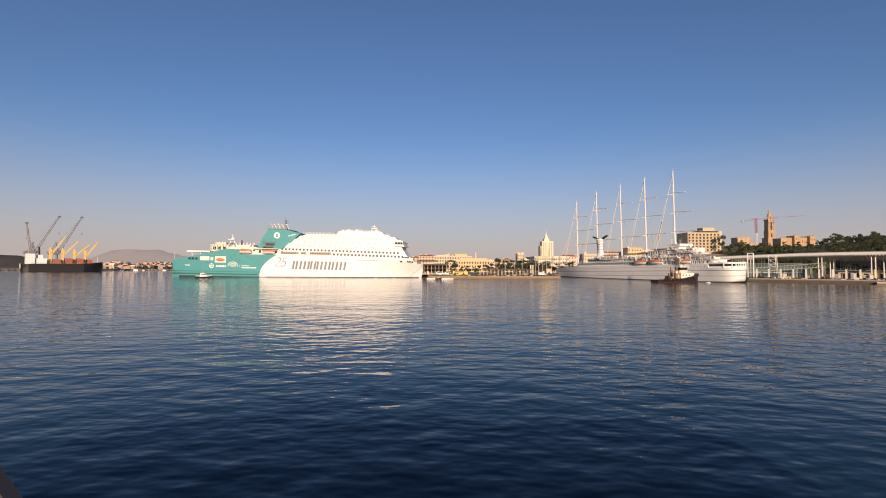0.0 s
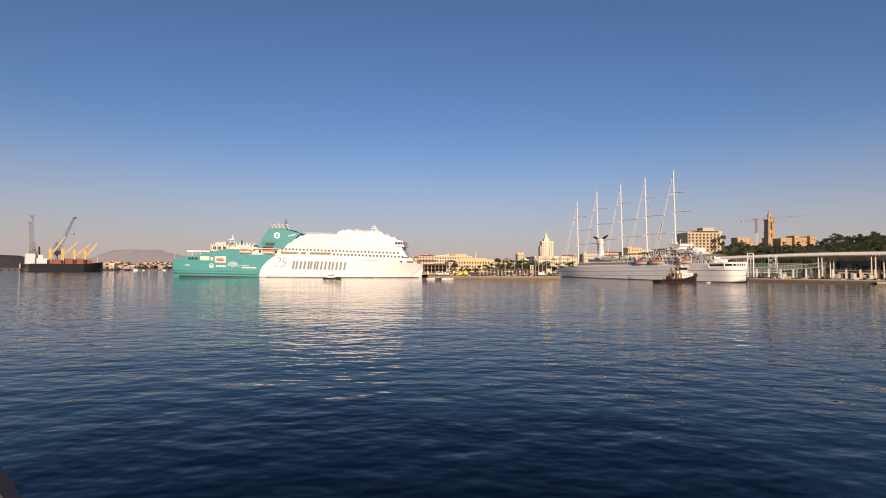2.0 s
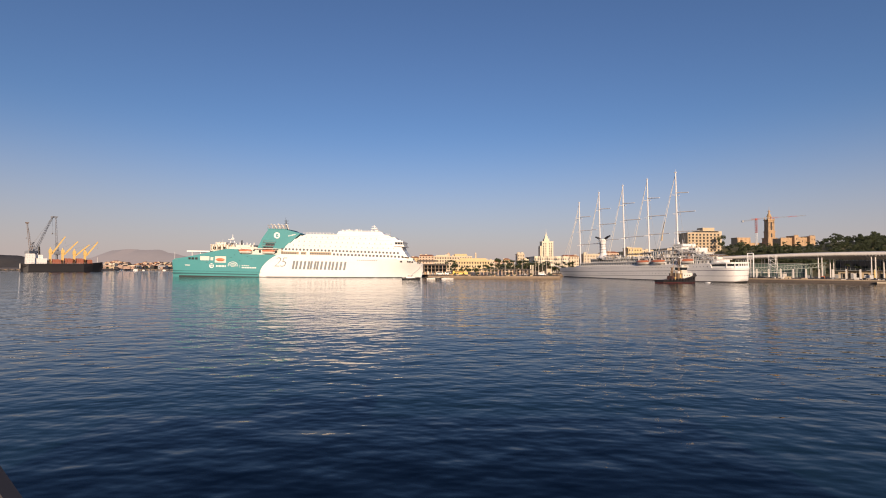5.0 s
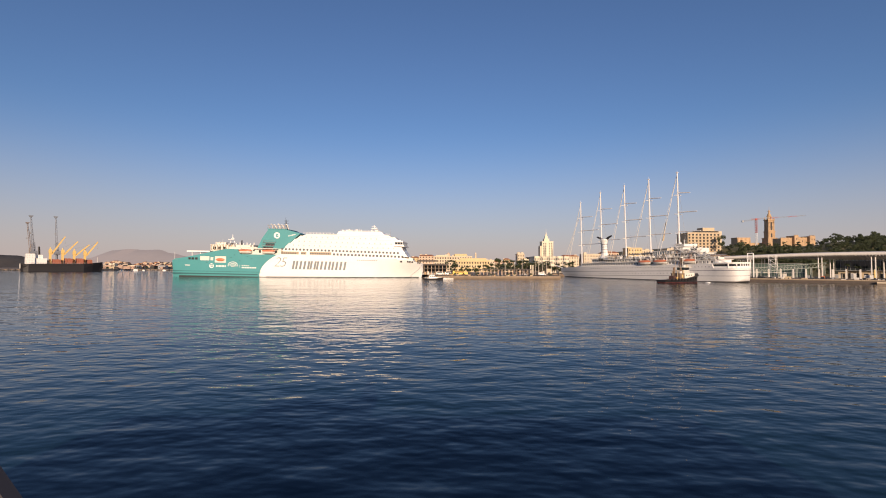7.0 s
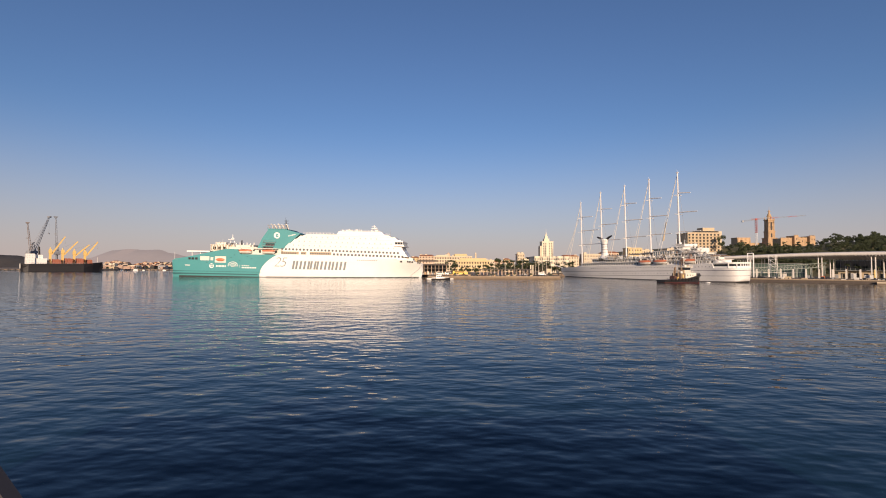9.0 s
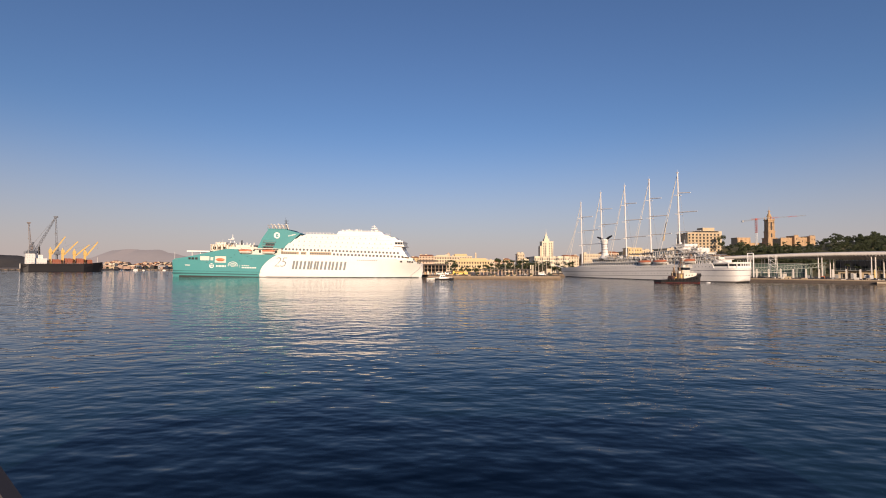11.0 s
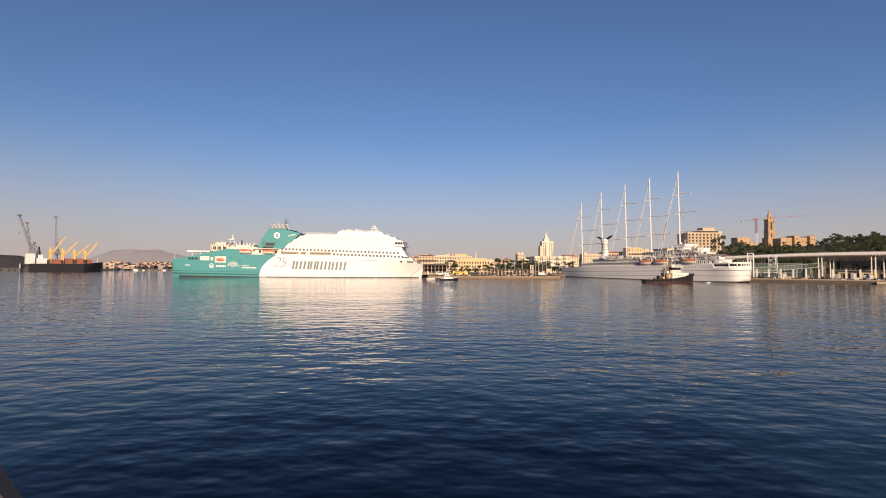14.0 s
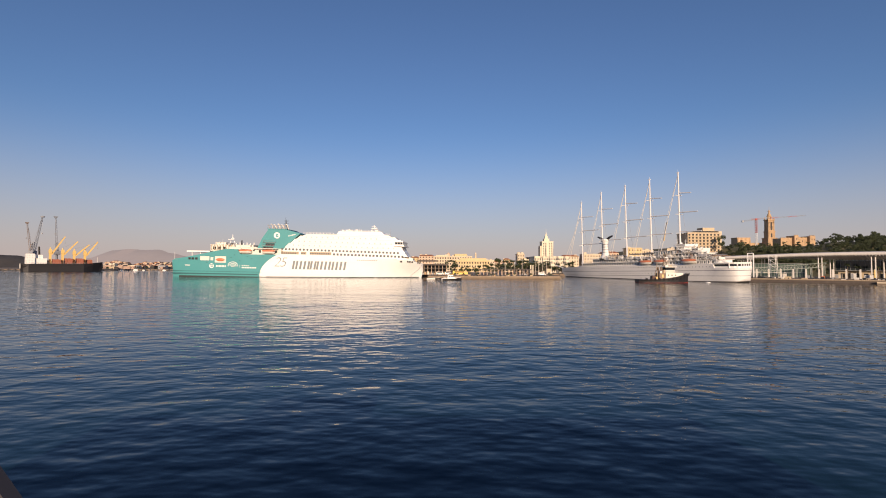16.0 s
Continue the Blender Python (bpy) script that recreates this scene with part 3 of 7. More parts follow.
    part("rubbing_strake", bm, DEEP_TEAL, f, "dark teal rubbing strake")
    bm = fresh()
    box(bm, 1.0, 66.0, -14.04, -13.6, 3.3, 3.55)
    part("hull_line", bm, DEEP_TEAL, f)
    for x, z in ((55.5, 14.2), (58.5, 12.6), (46.0, 15.2), (43.5, 13.4), (26.0, 9.6), (50.0, 11.2)):
        bm = fresh()
        box(bm, x, x + 0.8, -14.04, -13.6, z, z + 0.5)
        part("side_port", bm, DEEP_TEAL, f)
    # boot topping just above the water, which the trimmed hull meets a little higher towards the bow
    BOOT = paint("dark_boot_topping", (0.045, 0.055, 0.055), 0.6)
    band = [(x, bw + 0.16, bw + 0.10, max(0.15, 0.2 + 0.0105 * (x - 66)), zk) for x, bd, bw, zd, zk in st if 2 < x < 71]
    part("boot_topping", hull_shell(band), BOOT, f, "dark boot topping at the waterline")
    band = []
    for x, bd, bw, zd, zk in st:
        if 69 < x < 179:
            top = -1.0 + 0.01483 * x + 0.42
            band.append((x, hull_half(st, x, top) + 0.14, bw + 0.10, top, zk))
    part("boot_topping", hull_shell(band), BOOT, f, "dark boot topping at the waterline")
    return f


def build_sailing_ship():
    s = thing("sailing_cruise_ship", pose(113.0, 385.0, -1.6, 1.0, -0.9, -66.59), "white five-masted sailing cruise ship with bare masts", "ship")
    st = [(-27, 0.4, 0.15, 9.2, 5.8), (-21, 1.8, 0.5, 9.4, 0.8), (-14, 3.4, 1.4, 9.6, -3), (-6, 4.9, 3.0, 9.8, -4), (6, 6.9, 5.6, 10.0, -5), (24, 8, 7.6, 10.2, -5), (60, 8, 8, 10.4, -5), (100, 8, 8, 10.2, -5), (114, 8, 7.8, 10.2, -4), (120.5, 8, 7.4, 10.3, -2), (121.5, 8, 7.4, 7.7, -2), (127, 8, 7.2, 7.7, -1.6), (130, 7.9, 6.8, 7.7, -1.2), (132, 7.4, 6.1, 7.7, -0.8), (133.3, 6.6, 5.2, 7.7, -0.2), (134.2, 5.6, 4.1, 7.7, 0.4), (134.8, 4.2, 2.8, 7.7, 1.0), (135.1, 2.2, 1.2, 7.7, 1.8)]
    HULL = banded(paint("sailing_ship_white", (0.75, 0.74, 0.71), 0.35, vary=0.06, scale=0.12, fine=1.2), [(6.2, 6.5, (0.13, 0.13, 0.15)), (3.2, 3.45, (0.20, 0.20, 0.21)), (-1.0, 0.35, (0.12, 0.11, 0.11))])
    part("hull", hull_shell(st), HULL, s, smooth=True)
    band = []
    for x, bd, bw, zd, zk in st:
        if -22 < x < 101:
            top = 1.6 - 0.0157 * x + 0.5
            band.append((x, hull_half(st, x, top) + 0.12, bw + 0.10, top, zk))
    part("boot_topping", hull_shell(band), paint("dark_boot_paint", (0.05, 0.05, 0.055), 0.6), s, "dark boot topping at the waterline")
    # portholes in two rows
    bm = fresh()
    rod(bm, (0, 0, 0), (0, -0.10, 0), 0.25, 0.23, 10)
    port = part("porthole", bm, PORT, s)
    port.matrix_basis = pose(20, -8.0, 8.6)
    for k in range(1, 44):
        repeat(port, 20 + k * 2.3, -8.0, 8.6)
    for k in range(30):
        repeat(port, 30 + k * 2.6, -7.98, 4.9)
    # superstructure in tiers
    tiers = [(8, 122, 6.8, 10.0, 12.6), (34, 116, 6.9, 12.6, 14.8), (17, 33, 4.5, 12.6, 15.6), (89, 112, 6.0, 14.8, 17.2), (91, 104, 5.2, 17.2, 19.4), (92, 99, 4.2, 19.4, 21.2)]
    for a, b, y, z0, z1 in tiers:
        bm = fresh()
        box(bm, a, b, -y, y, z0, z1 - 0.2)
        part("deckhouse", bm, WHITE if z0 < 12 or z0 > 17 else CREAM, s)
        bm = fresh()
        box(bm, a - 0.8, b + 0.8, -y - 1.1, y + 1.1, z1 - 0.2, z1)
        part("deck_edge", bm, WHITE, s)
        n = int((b - a) / 2.4)
        bm = fresh()
        box(bm, -0.7, 0.7, -0.06, 0.02, -0.6, 0.6)
        pane = part("window", bm, PORT if z0 < 12 else GLASS, s)
        pane.matrix_basis = pose(a + 1.4, -y, (z0 + z1) / 2)
        for k in range(1, n):
            repeat(pane, a + 1.4 + k * 2.4, -y, (z0 + z1) / 2)
        railing(s, a - 0.6, b + 0.6, -y - 0.8, z1)
    railing(s, 6, 40, -6.9, 9.7)
    bm = fresh()
    prism(bm, [(-12, 8.7), (18, 9.6), (18, 12.2), (4, 11.2)], -3.2, 3.2)
    part("forecastle", bm, WHITE, s)
    bm = fresh()
    rod(bm, (-23, 0, 8.6), (-36, 0, 12.0), 0.5, 0.25)
    part("bowsprit", bm, WHITE, s)
    # five masts
    MAST = paint("mast_paint", (0.70, 0.69, 0.67), 0.45, vary=0.08, scale=0.3)
    heights = (62.1, 66.7, 67.9, 68.5, 68.75)
    for k, h in enumerate(heights):
        x = k * 23.15 + (0.0, 0.0, 1.5, 0.6, 0.2)[k]
        bm = fresh()
        rod(bm, (x, 0, 10), (x + 0.2, 0, h * 0.6), 0.57, 0.49, 10)
        rod(bm, (x + 0.2, 0, h * 0.6), (x + 0.4, 0, h), 0.47, 0.37, 10)
        mast = part("mast", bm, MAST, s, "tall bare white mast")
        bm = fresh()
        box(bm, x - 0.3, x + 1.0, -0.4, 0.4, h - 0.5, h + 0.1)
        rod(bm, (x + 0.4, 0, h), (x + 0.4, 0, h + 1.8), 0.08, 0.05, 5)
        part("masthead", bm, MAST, mast)
        for z, reach in ((0.79 * h, 8.6), (0.615 * h, 12.6), (0.44 * h, 14.5)):
            reach *= (1.5, 1.3, 1.22, 1.1, 1.0)[k]
            bm = fresh()
            rod(bm, (x, 0, z + 0.028 * (z - 8.5)), (x + reach * 1.06, 0, z + 0.2), 0.34, 0.28)
            part("boom", bm, MAST, mast)
            bm = fresh()
            rod(bm, (x, -3.2, z - 0.2), (x, 3.2, z - 0.2), 0.2)
            part("spreader", bm, MAST, mast)
        for y in (-6.5, 6.5):
            bm = fresh()
            rod(bm, (x + 0.3, 0, h - 1), (x + 1.5, y * 0.5, h * 0.44), 0.06, n=5)
            rod(bm, (x + 1.5, y * 0.5, h * 0.44), (x + 2, y, 12), 0.06, n=5)
            part("shroud", bm, GREY, mast)
        for foot, r in ((x - 17.0, 0.17), (x - 19.6, 0.08)):
            bm = fresh()
            rod(bm, (x, 0, h - 2.2), (foot, 0, 12.5 if k else 13.5), r, r, 6)
            part("forestay", bm, CREAM, mast, "forestay with a furled sail")
        if k == 4:
            bm = fresh()
            rod(bm, (x - 9.8, 0.3, 38), (x - 12.6, 0.3, 26), 0.2, 0.6, 8)
            part("furled_sail", bm, TAN, mast, "bundle of beige sailcloth on the stay")
        if k == 0:
            bm = fresh()
            rod(bm, (x, 0, h * 0.84), (x - 26, 0, 11.0), 0.15, 0.15, 6)
            part("forestay", bm, CREAM, mast, "forestay with a furled sail")
    # twin-horned funnel
    bm = fresh()
    rings = []
    for z, r in ((15.0, 3.6), (17.2, 3.3), (18.6, 2.3), (22.0, 1.8), (26.0, 1.55), (28.0, 2.0), (29.6, 2.7), (30.6, 2.6)):
        rings.append([(26.2 + 1.3 * r * math.cos(a), r * math.sin(a), z) for a in [i * math.tau / 12 for i in range(12)]])
    funnel = part("funnel", loft(bm, rings), WHITE, s, "white funnel with two black horns")
    for z in (20.5, 22.5, 24.5, 26.5):
        bm = fresh()
        rod(bm, (26.2, 0, z), (26.2, 0, z + 0.3), 2.6, 2.6, 12)
        part("funnel_ring", bm, GREY, funnel)
    for d in (-1, 1):
        bm = fresh()
        rod(bm, (26.2 + d * 1.4, 0, 29.8), (26.2 + d * 4.6, 0, 31.6), 1.0, 0.85)
        rod(bm, (26.2 + d * 4.6, 0, 31.6), (26.2 + d * 7.6, 0, 32.6), 0.85, 0.6)
        part("horn", bm, BLACK, funnel, "black exhaust horn")
    # lifeboats hung on the port side
    for x in (72, 84.5, 105):
        lifeboat(s, x, -8.5, 10.8, 10.5, 3.6)
    # domes and deck gear
    rnd = random.Random(33)
    for k in range(90):
        x = rnd.uniform(26, 126)
        z, y = (14.8, -7.2) if x < 90 else rnd.choice(((14.8, -7.2), (17.2, -6.2), (12.6, -7.4), (12.6, -7.4)))
        if x > 112:
            z, y = 12.6, -7.2
        bm = fresh()
        kind = k % 4
        if kind == 0:
            rod(bm, (x, y, z), (x + rnd.uniform(-1.5, 1.5), y, z + rnd.uniform(1.8, 4.2)), 0.13, 0.09, 5)
            part("deck_post", bm, rnd.choice((WHITE, TAN, GREY)), s)
        elif kind == 1:
            rod(bm, (x, y, z + 1.6), (x + rnd.uniform(2, 4.5), y, z + 1.6 + rnd.uniform(-1.4, 1.4)), 0.14, 0.12, 5)
            rod(bm, (x, y, z), (x, y, z + 1.6), 0.1, 0.1, 5)
            part("deck_strut", bm, rnd.choice((WHITE, CREAM, TAN)), s)
        else:
            box(bm, x, x + rnd.uniform(0.6, 2.2), y, y + 1.4, z, z + rnd.uniform(0.7, 2.0))
            part("deck_gear", bm, rnd.choice((CREAM, TAN, GREY, DARK, DARK, DARK, WHITE)), s)
    for x, y, z, r in ((95.0, -2, 21.2, 1.0), (110, -3, 17.2, 0.9), (114.5, -4, 14.8, 1.0), (102, 2, 19.4, 0.8)):
        bm = fresh()
        rod(bm, (x, y, z), (x, y, z + 1.6), 0.3)
        ball(bm, (x, y, z + 2.2), r)
        part("radome", bm, WHITE, s, smooth=True)
    for k in range(8):
        x = 40 + k * 5.3
        bm = fresh()
        box(bm, x, x + 1.6 + (k % 3) * 0.5, -5.8, -4.2, 14.7, 16.1 + 0.4 * (k % 2))
        part("deck_locker", bm, CREAM if k % 2 else WHITE, s)
    for k in range(6):
        x = 46 + k * 9.0
        bm = fresh()
        rod(bm, (x, -7.6, 13.0), (x + 3.2, -7.6, 17.0), 0.13, n=5)
        rod(bm, (x + 3.2, -7.6, 17.0), (x + 5.4, -7.6, 13.0), 0.13, n=5)
        part("davit_frame", bm, WHITE, s)
    for a, b, z0, z1 in ((103, 109, 19.4, 17.2), (111, 118, 17.2, 12.8), (117, 127.5, 15.0, 10.9)):
        bm = fresh()
        for y in (-6.6, -5.4):
            rod(bm, (a, y, z0), (b, y, z1), 0.16, n=5)
        for k in range(8):
            g = k / 7
            rod(bm, (a + (b - a) * g, -6.6, z0 + (z1 - z0) * g), (a + (b - a) * g, -5.4, z0 + (z1 - z0) * g), 0.1, n=4)
        part("stair", bm, WHITE, s)
    # curved white boat davits, awnings, a glazed lounge, bridge front and masts of the upper decks
    def bow_arm(x, y, z, reach, tall, lean):
        bm = fresh()
        pts = [(x + lean * math.sin(g * 1.57), y - reach * (1 - math.cos(g * 1.57)), z + tall * math.sin(g * 1.57)) for g in (0, 0.2, 0.4, 0.6, 0.8, 1.0)]
        for p, q in zip(pts, pts[1:]):
            rod(bm, p, q, 0.24, 0.22, 6)
        part("davit_arm", bm, WHITE, s, "curved white boat davit")

    for x in (67.5, 76.5, 80.0, 89.0, 100.5, 109.5):
        bow_arm(x, -7.2, 10.4, 1.9, 5.6, 0.6)
    for x in (44.0, 47.5, 52.0, 55.5):
        bow_arm(x, -7.0, 12.6, 1.0, 4.4, 4.0)
    AWNING = paint("grey_awning_cloth", (0.17, 0.17, 0.18), 0.9, vary=0.15)
    for a, b, y, z in ((33.0, 42.5, 6.6, 17.2), (56.0, 66.0, 6.4, 17.6), (67.0, 78.0, 6.2, 17.9), (112.5, 120.0, 6.0, 15.2)):
        bm = fresh()
        prism(bm, [(a, z), (b, z), (b - 0.3, z + 0.35), ((a + b) / 2, z + 0.75), (a + 0.3, z + 0.35)], -y, y)
        shade = part("awning", bm, AWNING, s, "dark grey awning over the deck")
        for k in range(4):
            bm = fresh()
            x = a + 0.4 + (b - a - 0.8) * k / 3
            rod(bm, (x, -y + 0.2, z - 2.6), (x, -y + 0.2, z), 0.09, n=5)
            part("awning_post", bm, WHITE, shade)
    bm = fresh()
    box(bm, 77.0, 90.0, -5.8, 5.8, 14.8, 18.9)
    part("lounge", bm, window_glass("blue_lounge_glass", (0.16, 0.20, 0.23)), s, "blue-tinted glazed lounge")
    for k in range(8):
        bm = fresh()
        x = 77.0 + k * 13.0 / 7
        box(bm, x - 0.12, x + 0.12, -5.95, -5.75, 14.8, 18.9)
        part("mullion", bm, WHITE, s)
    bm = fresh()
    box(bm, 76.6, 90.4, -6.2, 6.2, 18.9, 19.2)
    part("lounge_roof", bm, WHITE, s)
    for a, b, y, z0, z1 in ((94.0, 101.0, 5.6, 21.2, 22.6), (104.5, 109.5, 5.0, 17.2, 19.8), (113.0, 118.0, 6.2, 12.6, 14.9), (36.5, 44.5, 5.2, 14.8, 16.6)):
        bm = fresh()
        box(bm, a, b, -y, y, z0, z1)
        box(bm, a - 0.3, b + 0.3, -y - 0.3, y + 0.3, z1, z1 + 0.18)
        cab = part("deck_cabin", bm, WHITE, s)
        bm = fresh()
        box(bm, a + 0.6, b - 0.6, -y - 0.05, -y, z0 + 0.7, z1 - 0.5)
        part("cabin_window", bm, GLASS, cab)
    for x, z, h in ((93.5, 22.6, 4.5), (99.5, 22.6, 3.0), (107.0, 19.8, 4.0), (112.0, 17.2, 3.6), (119.5, 12.8, 5.0)):
        bm = fresh()
        rod(bm, (x, -3.5, z), (x, -3.5, z + h), 0.16, 0.08, 6)
        rod(bm, (x - 0.9, -3.5, z + h * 0.7), (x + 0.9, -3.5, z + h * 0.7), 0.09, n=5)
        part("signal_post", bm, WHITE, s)
    for k in range(16):
        bm = fresh()
        x = 101.0 + k * 1.25
        rod(bm, (x, -7.7, 10.3), (x, -7.7, 12.5), 0.12, n=5)
        part("deck_stanchion", bm, WHITE, s)
    TEAK = paint("weathered_teak", (0.30, 0.17, 0.10), 0.8, vary=0.2)
    for a, b, y, z in ((100.0, 113.0, 7.0, 17.25), (112.0, 121.0, 7.2, 14.85), (114.0, 122.5, 7.4, 12.65)):
        bm = fresh()
        box(bm, a, b, -y, y, z, z + 0.12)
        part("teak_deck", bm, TEAK, s, "brown planked deck")
        railing(s, a, b, -y + 0.1, z + 0.12, 1.6, 1.0)
    for a, b, z0, z1 in ((96.0, 102.0, 21.0, 17.4), (108.0, 116.0, 18.6, 13.6), (113.0, 124.0, 16.4, 11.4), (118.0, 128.0, 14.2, 11.0)):
        bm = fresh()
        for y in (-7.5, -6.9):
            rod(bm, (a, y, z0), (b, y, z1), 0.12, n=6)
            rod(bm, (a, y, z0 + 1.0), (b, y, z1 + 1.0), 0.06, n=5)
        part("deck_ladder", bm, WHITE, s)
    for k in range(10):
        bm = fresh()
        x = 92.0 + k * 3.2
        z = 17.2 if x < 104 else 14.8 if x < 113 else 12.7
        prism(bm, [(x, z), (x + 1.2, z), (x + 1.5, z + 1.3), (x + 0.4, z + 1.5)], -6.6, -5.2)
        part("deck_chair_stack", bm, (WHITE, TEAK, CREAM)[k % 3], s)
    # stern gallery, stern frame
    bm = fresh()
    for k in range(9):
        g = k / 8 * 2 - 1
        x, y = 135.0 - 4.6 * abs(g) ** 5, 7.5 * g
        box(bm, x - 0.5, x - 0.1, y - 0.25, y + 0.25, 7.7, 10.4)
    part("gallery_post", bm, WHITE, s)
    for a, z0, z1 in ((0, 10.4, 10.9),):
        bm = fresh()
        loft(bm, [[(122, -7.9, z), (130, -7.8, z), (132.6, -7.0, z), (134.5, -5.2, z), (135.2, -3.0, z), (135.2, 3.0, z), (134.5, 5.2, z), (132.6, 7.0, z), (130, 7.8, z), (122, 7.9, z)] for z in (z0, z1)])
        part("gallery_roof", bm, WHITE, s)
    bm = fresh()
    loft(bm, [[(121, -7.2, z), (129.4, -7.1, z), (131.9, -6.3, z), (133.7, -4.6, z), (134.3, -2.8, z), (134.3, 2.8, z), (133.7, 4.6, z), (131.9, 6.3, z), (129.4, 7.1, z), (121, 7.2, z)] for z in (8.75, 9.95)])
    part("gallery_glazing", bm, GLASS, s, "dark stern gallery windows")
    for z0, z1 in ((7.4, 8.75), (9.95, 10.4)):
        bm = fresh()
        loft(bm, [[(121, -7.6, z), (129.8, -7.5, z), (132.3, -6.7, z), (134.1, -4.9, z), (134.8, -2.9, z), (134.8, 2.9, z), (134.1, 4.9, z), (132.3, 6.7, z), (129.8, 7.5, z), (121, 7.6, z)] for z in (z0, z1)])
        part("gallery_wall", bm, WHITE, s)
    railing(s, 121.5, 131, -7.4, 10.9)
    bm = fresh()
    for k in range(9):
        g = k / 8 * 2 - 1
        rod(bm, (134.6 - 3.2 * abs(g) ** 5, 7.2 * g, 10.9), (134.6 - 3.2 * abs(g) ** 5, 7.2 * g, 12.0), 0.05, n=5)
    rod(bm, (134.5, -5.5, 12.0), (134.5, 5.5, 12.0), 0.05, n=5)
    part("stern_rail", bm, WHITE, s)
    return s


def build_tug():
    RUBBER = paint("black_rubber", (0.012, 0.012, 0.013), 0.9)
    FUNNEL = paint("dark_buff_paint", (0.20, 0.13, 0.08), 0.6)
    t = thing("tug_boat", pose(130, 275, 0) @ Matrix.Diagonal((0.93, 0.93, 1.06, 1)), "black-hulled tug boat with cream wheelhouse and red boot stripe", "tug")
    st = [(-15, 3.6, 3.0, 1.5, -1.5), (-13, 4.4, 3.8, 1.4, -2), (-6, 4.8, 4.4, 1.5, -2.5), (2, 4.8, 4.5, 2.3, -2.5), (8, 4.4, 3.8, 3.3, -2.5), (12, 3.2, 2.2, 4.2, -2), (14.6, 1.2, 0.6, 4.7, -0.5)]
    part("hull", hull_shell(st), BLACK, t)
    st2 = [(x, min(bd, bw) + 0.25, bw + 0.06, 0.24, -0.6) for x, bd, bw, zd, zk in st]
    part("boot_stripe", hull_shell(st2), RED, t)
    for k in range(9):
        bm = fresh()
        x = -11 + k * 2.5
        bmesh.ops.create_cone(bm, cap_ends=True, segments=10, radius1=0.7, radius2=0.7, depth=0.4, matrix=Matrix.Translation((x, -4.7 + (0.5 if k > 6 else 0) , 1.6 + 0.08 * max(0, k - 4) ** 1.6)) @ Matrix.Rotation(radians(90), 4, "X"))
        part("tyre_fender", bm, RUBBER, t)
    bm = fresh()
    rod(bm, (13.6, -1.8, 3.6), (15.2, 0, 4.2), 0.6)
    rod(bm, (15.2, 0, 4.2), (13.6, 1.8, 3.6), 0.6)
    part("bow_fender", bm, BLACK, t)
    bm = fresh()
    box(bm, 0.6, 8.2, -3.4, 3.4, 1.8, 5.0)
    prism(bm, [(8.2, 2.6), (10.2, 3.2), (9.0, 5.0), (8.2, 5.0)], -2.8, 2.8)
    house = part("deckhouse", bm, CREAM, t)
    bm = fresh()
    box(bm, -3.0, 0.5, -3.2, 3.2, 1.5, 4.8)
    part("engine_casing", bm, paint("brown_casing_paint", (0.22, 0.155, 0.105), 0.6), t)
    for k in range(3):
        bm = fresh()
        rod(bm, (2.0 + k * 2.1, -3.4, 3.8), (2.0 + k * 2.1, -3.5, 3.8), 0.32, 0.32, 10)
        part("porthole", bm, GLASS, house)
    bm = fresh()
    loft(bm, [[(0.8, -2.4, 5.0), (5.6, -2.4, 5.0), (6.8, -1.4, 5.0), (6.8, 1.4, 5.0), (5.6, 2.4, 5.0), (0.8, 2.4, 5.0)], [(0.8, -2.4, 6.4), (5.6, -2.4, 6.4), (6.8, -1.4, 6.4), (6.8, 1.4, 6.4), (5.6, 2.4, 6.4), (0.8, 2.4, 6.4)]])
    wheel = part("wheelhouse", bm, CREAM, t)
    bm = fresh()
    loft(bm, [[(1.0, -2.2, 6.4), (5.5, -2.2, 6.4), (6.6, -1.3, 6.4), (6.6, 1.3, 6.4), (5.5, 2.2, 6.4), (1.0, 2.2, 6.4)], [(1.0, -2.3, 7.8), (5.7, -2.3, 7.8), (6.9, -1.4, 7.8), (6.9, 1.4, 7.8), (5.7, 2.3, 7.8), (1.0, 2.3, 7.8)]])
    part("wheelhouse_window", bm, GLASS, wheel)
    bm = fresh()
    box(bm, 0.5, 7.2, -2.7, 2.7, 7.8, 8.2)
    part("wheelhouse_roof", bm, CREAM, wheel)
    for y in (-2.3, 2.3):
        bm = fresh()
        rod(bm, (-1.4, y, 4.8), (-1.6, y, 7.8), 0.62, 0.52, 10)
        part("funnel", bm, FUNNEL, t, "dark buff funnel")
    bm = fresh()
    rod(bm, (2.4, 0, 8.2), (2.0, 0, 15.6), 0.28, 0.12)
    rod(bm, (0.4, 0, 8.2), (1.9, 0, 13.5), 0.14, 0.1)
    for z, w in ((10.4, 1.8), (12.2, 1.3), (13.8, 0.8)):
        rod(bm, (2.2, -w, z), (2.2, w, z), 0.12)
        rod(bm, (2.2 - w, 0, z), (2.2 + w, 0, z), 0.1)
    part("mast", bm, paint("dark_mast_paint", (0.10, 0.08, 0.07), 0.6), t, "dark signal mast")
    bm = fresh()
    box(bm, -6.5, -4.2, -1.6, 1.6, 1.3, 3.2)
    rod(bm, (-5.4, -1.9, 2.6), (-5.4, 1.9, 2.6), 0.9, n=12)
    part("towing_winch", bm, paint("rust_red_paint", (0.10, 0.05, 0.04), 0.6), t)
    bm = fresh()
    for y in (-1.6, 1.6):
        rod(bm, (-3.4, y, 1.4), (-3.4, y, 6.0), 0.22)
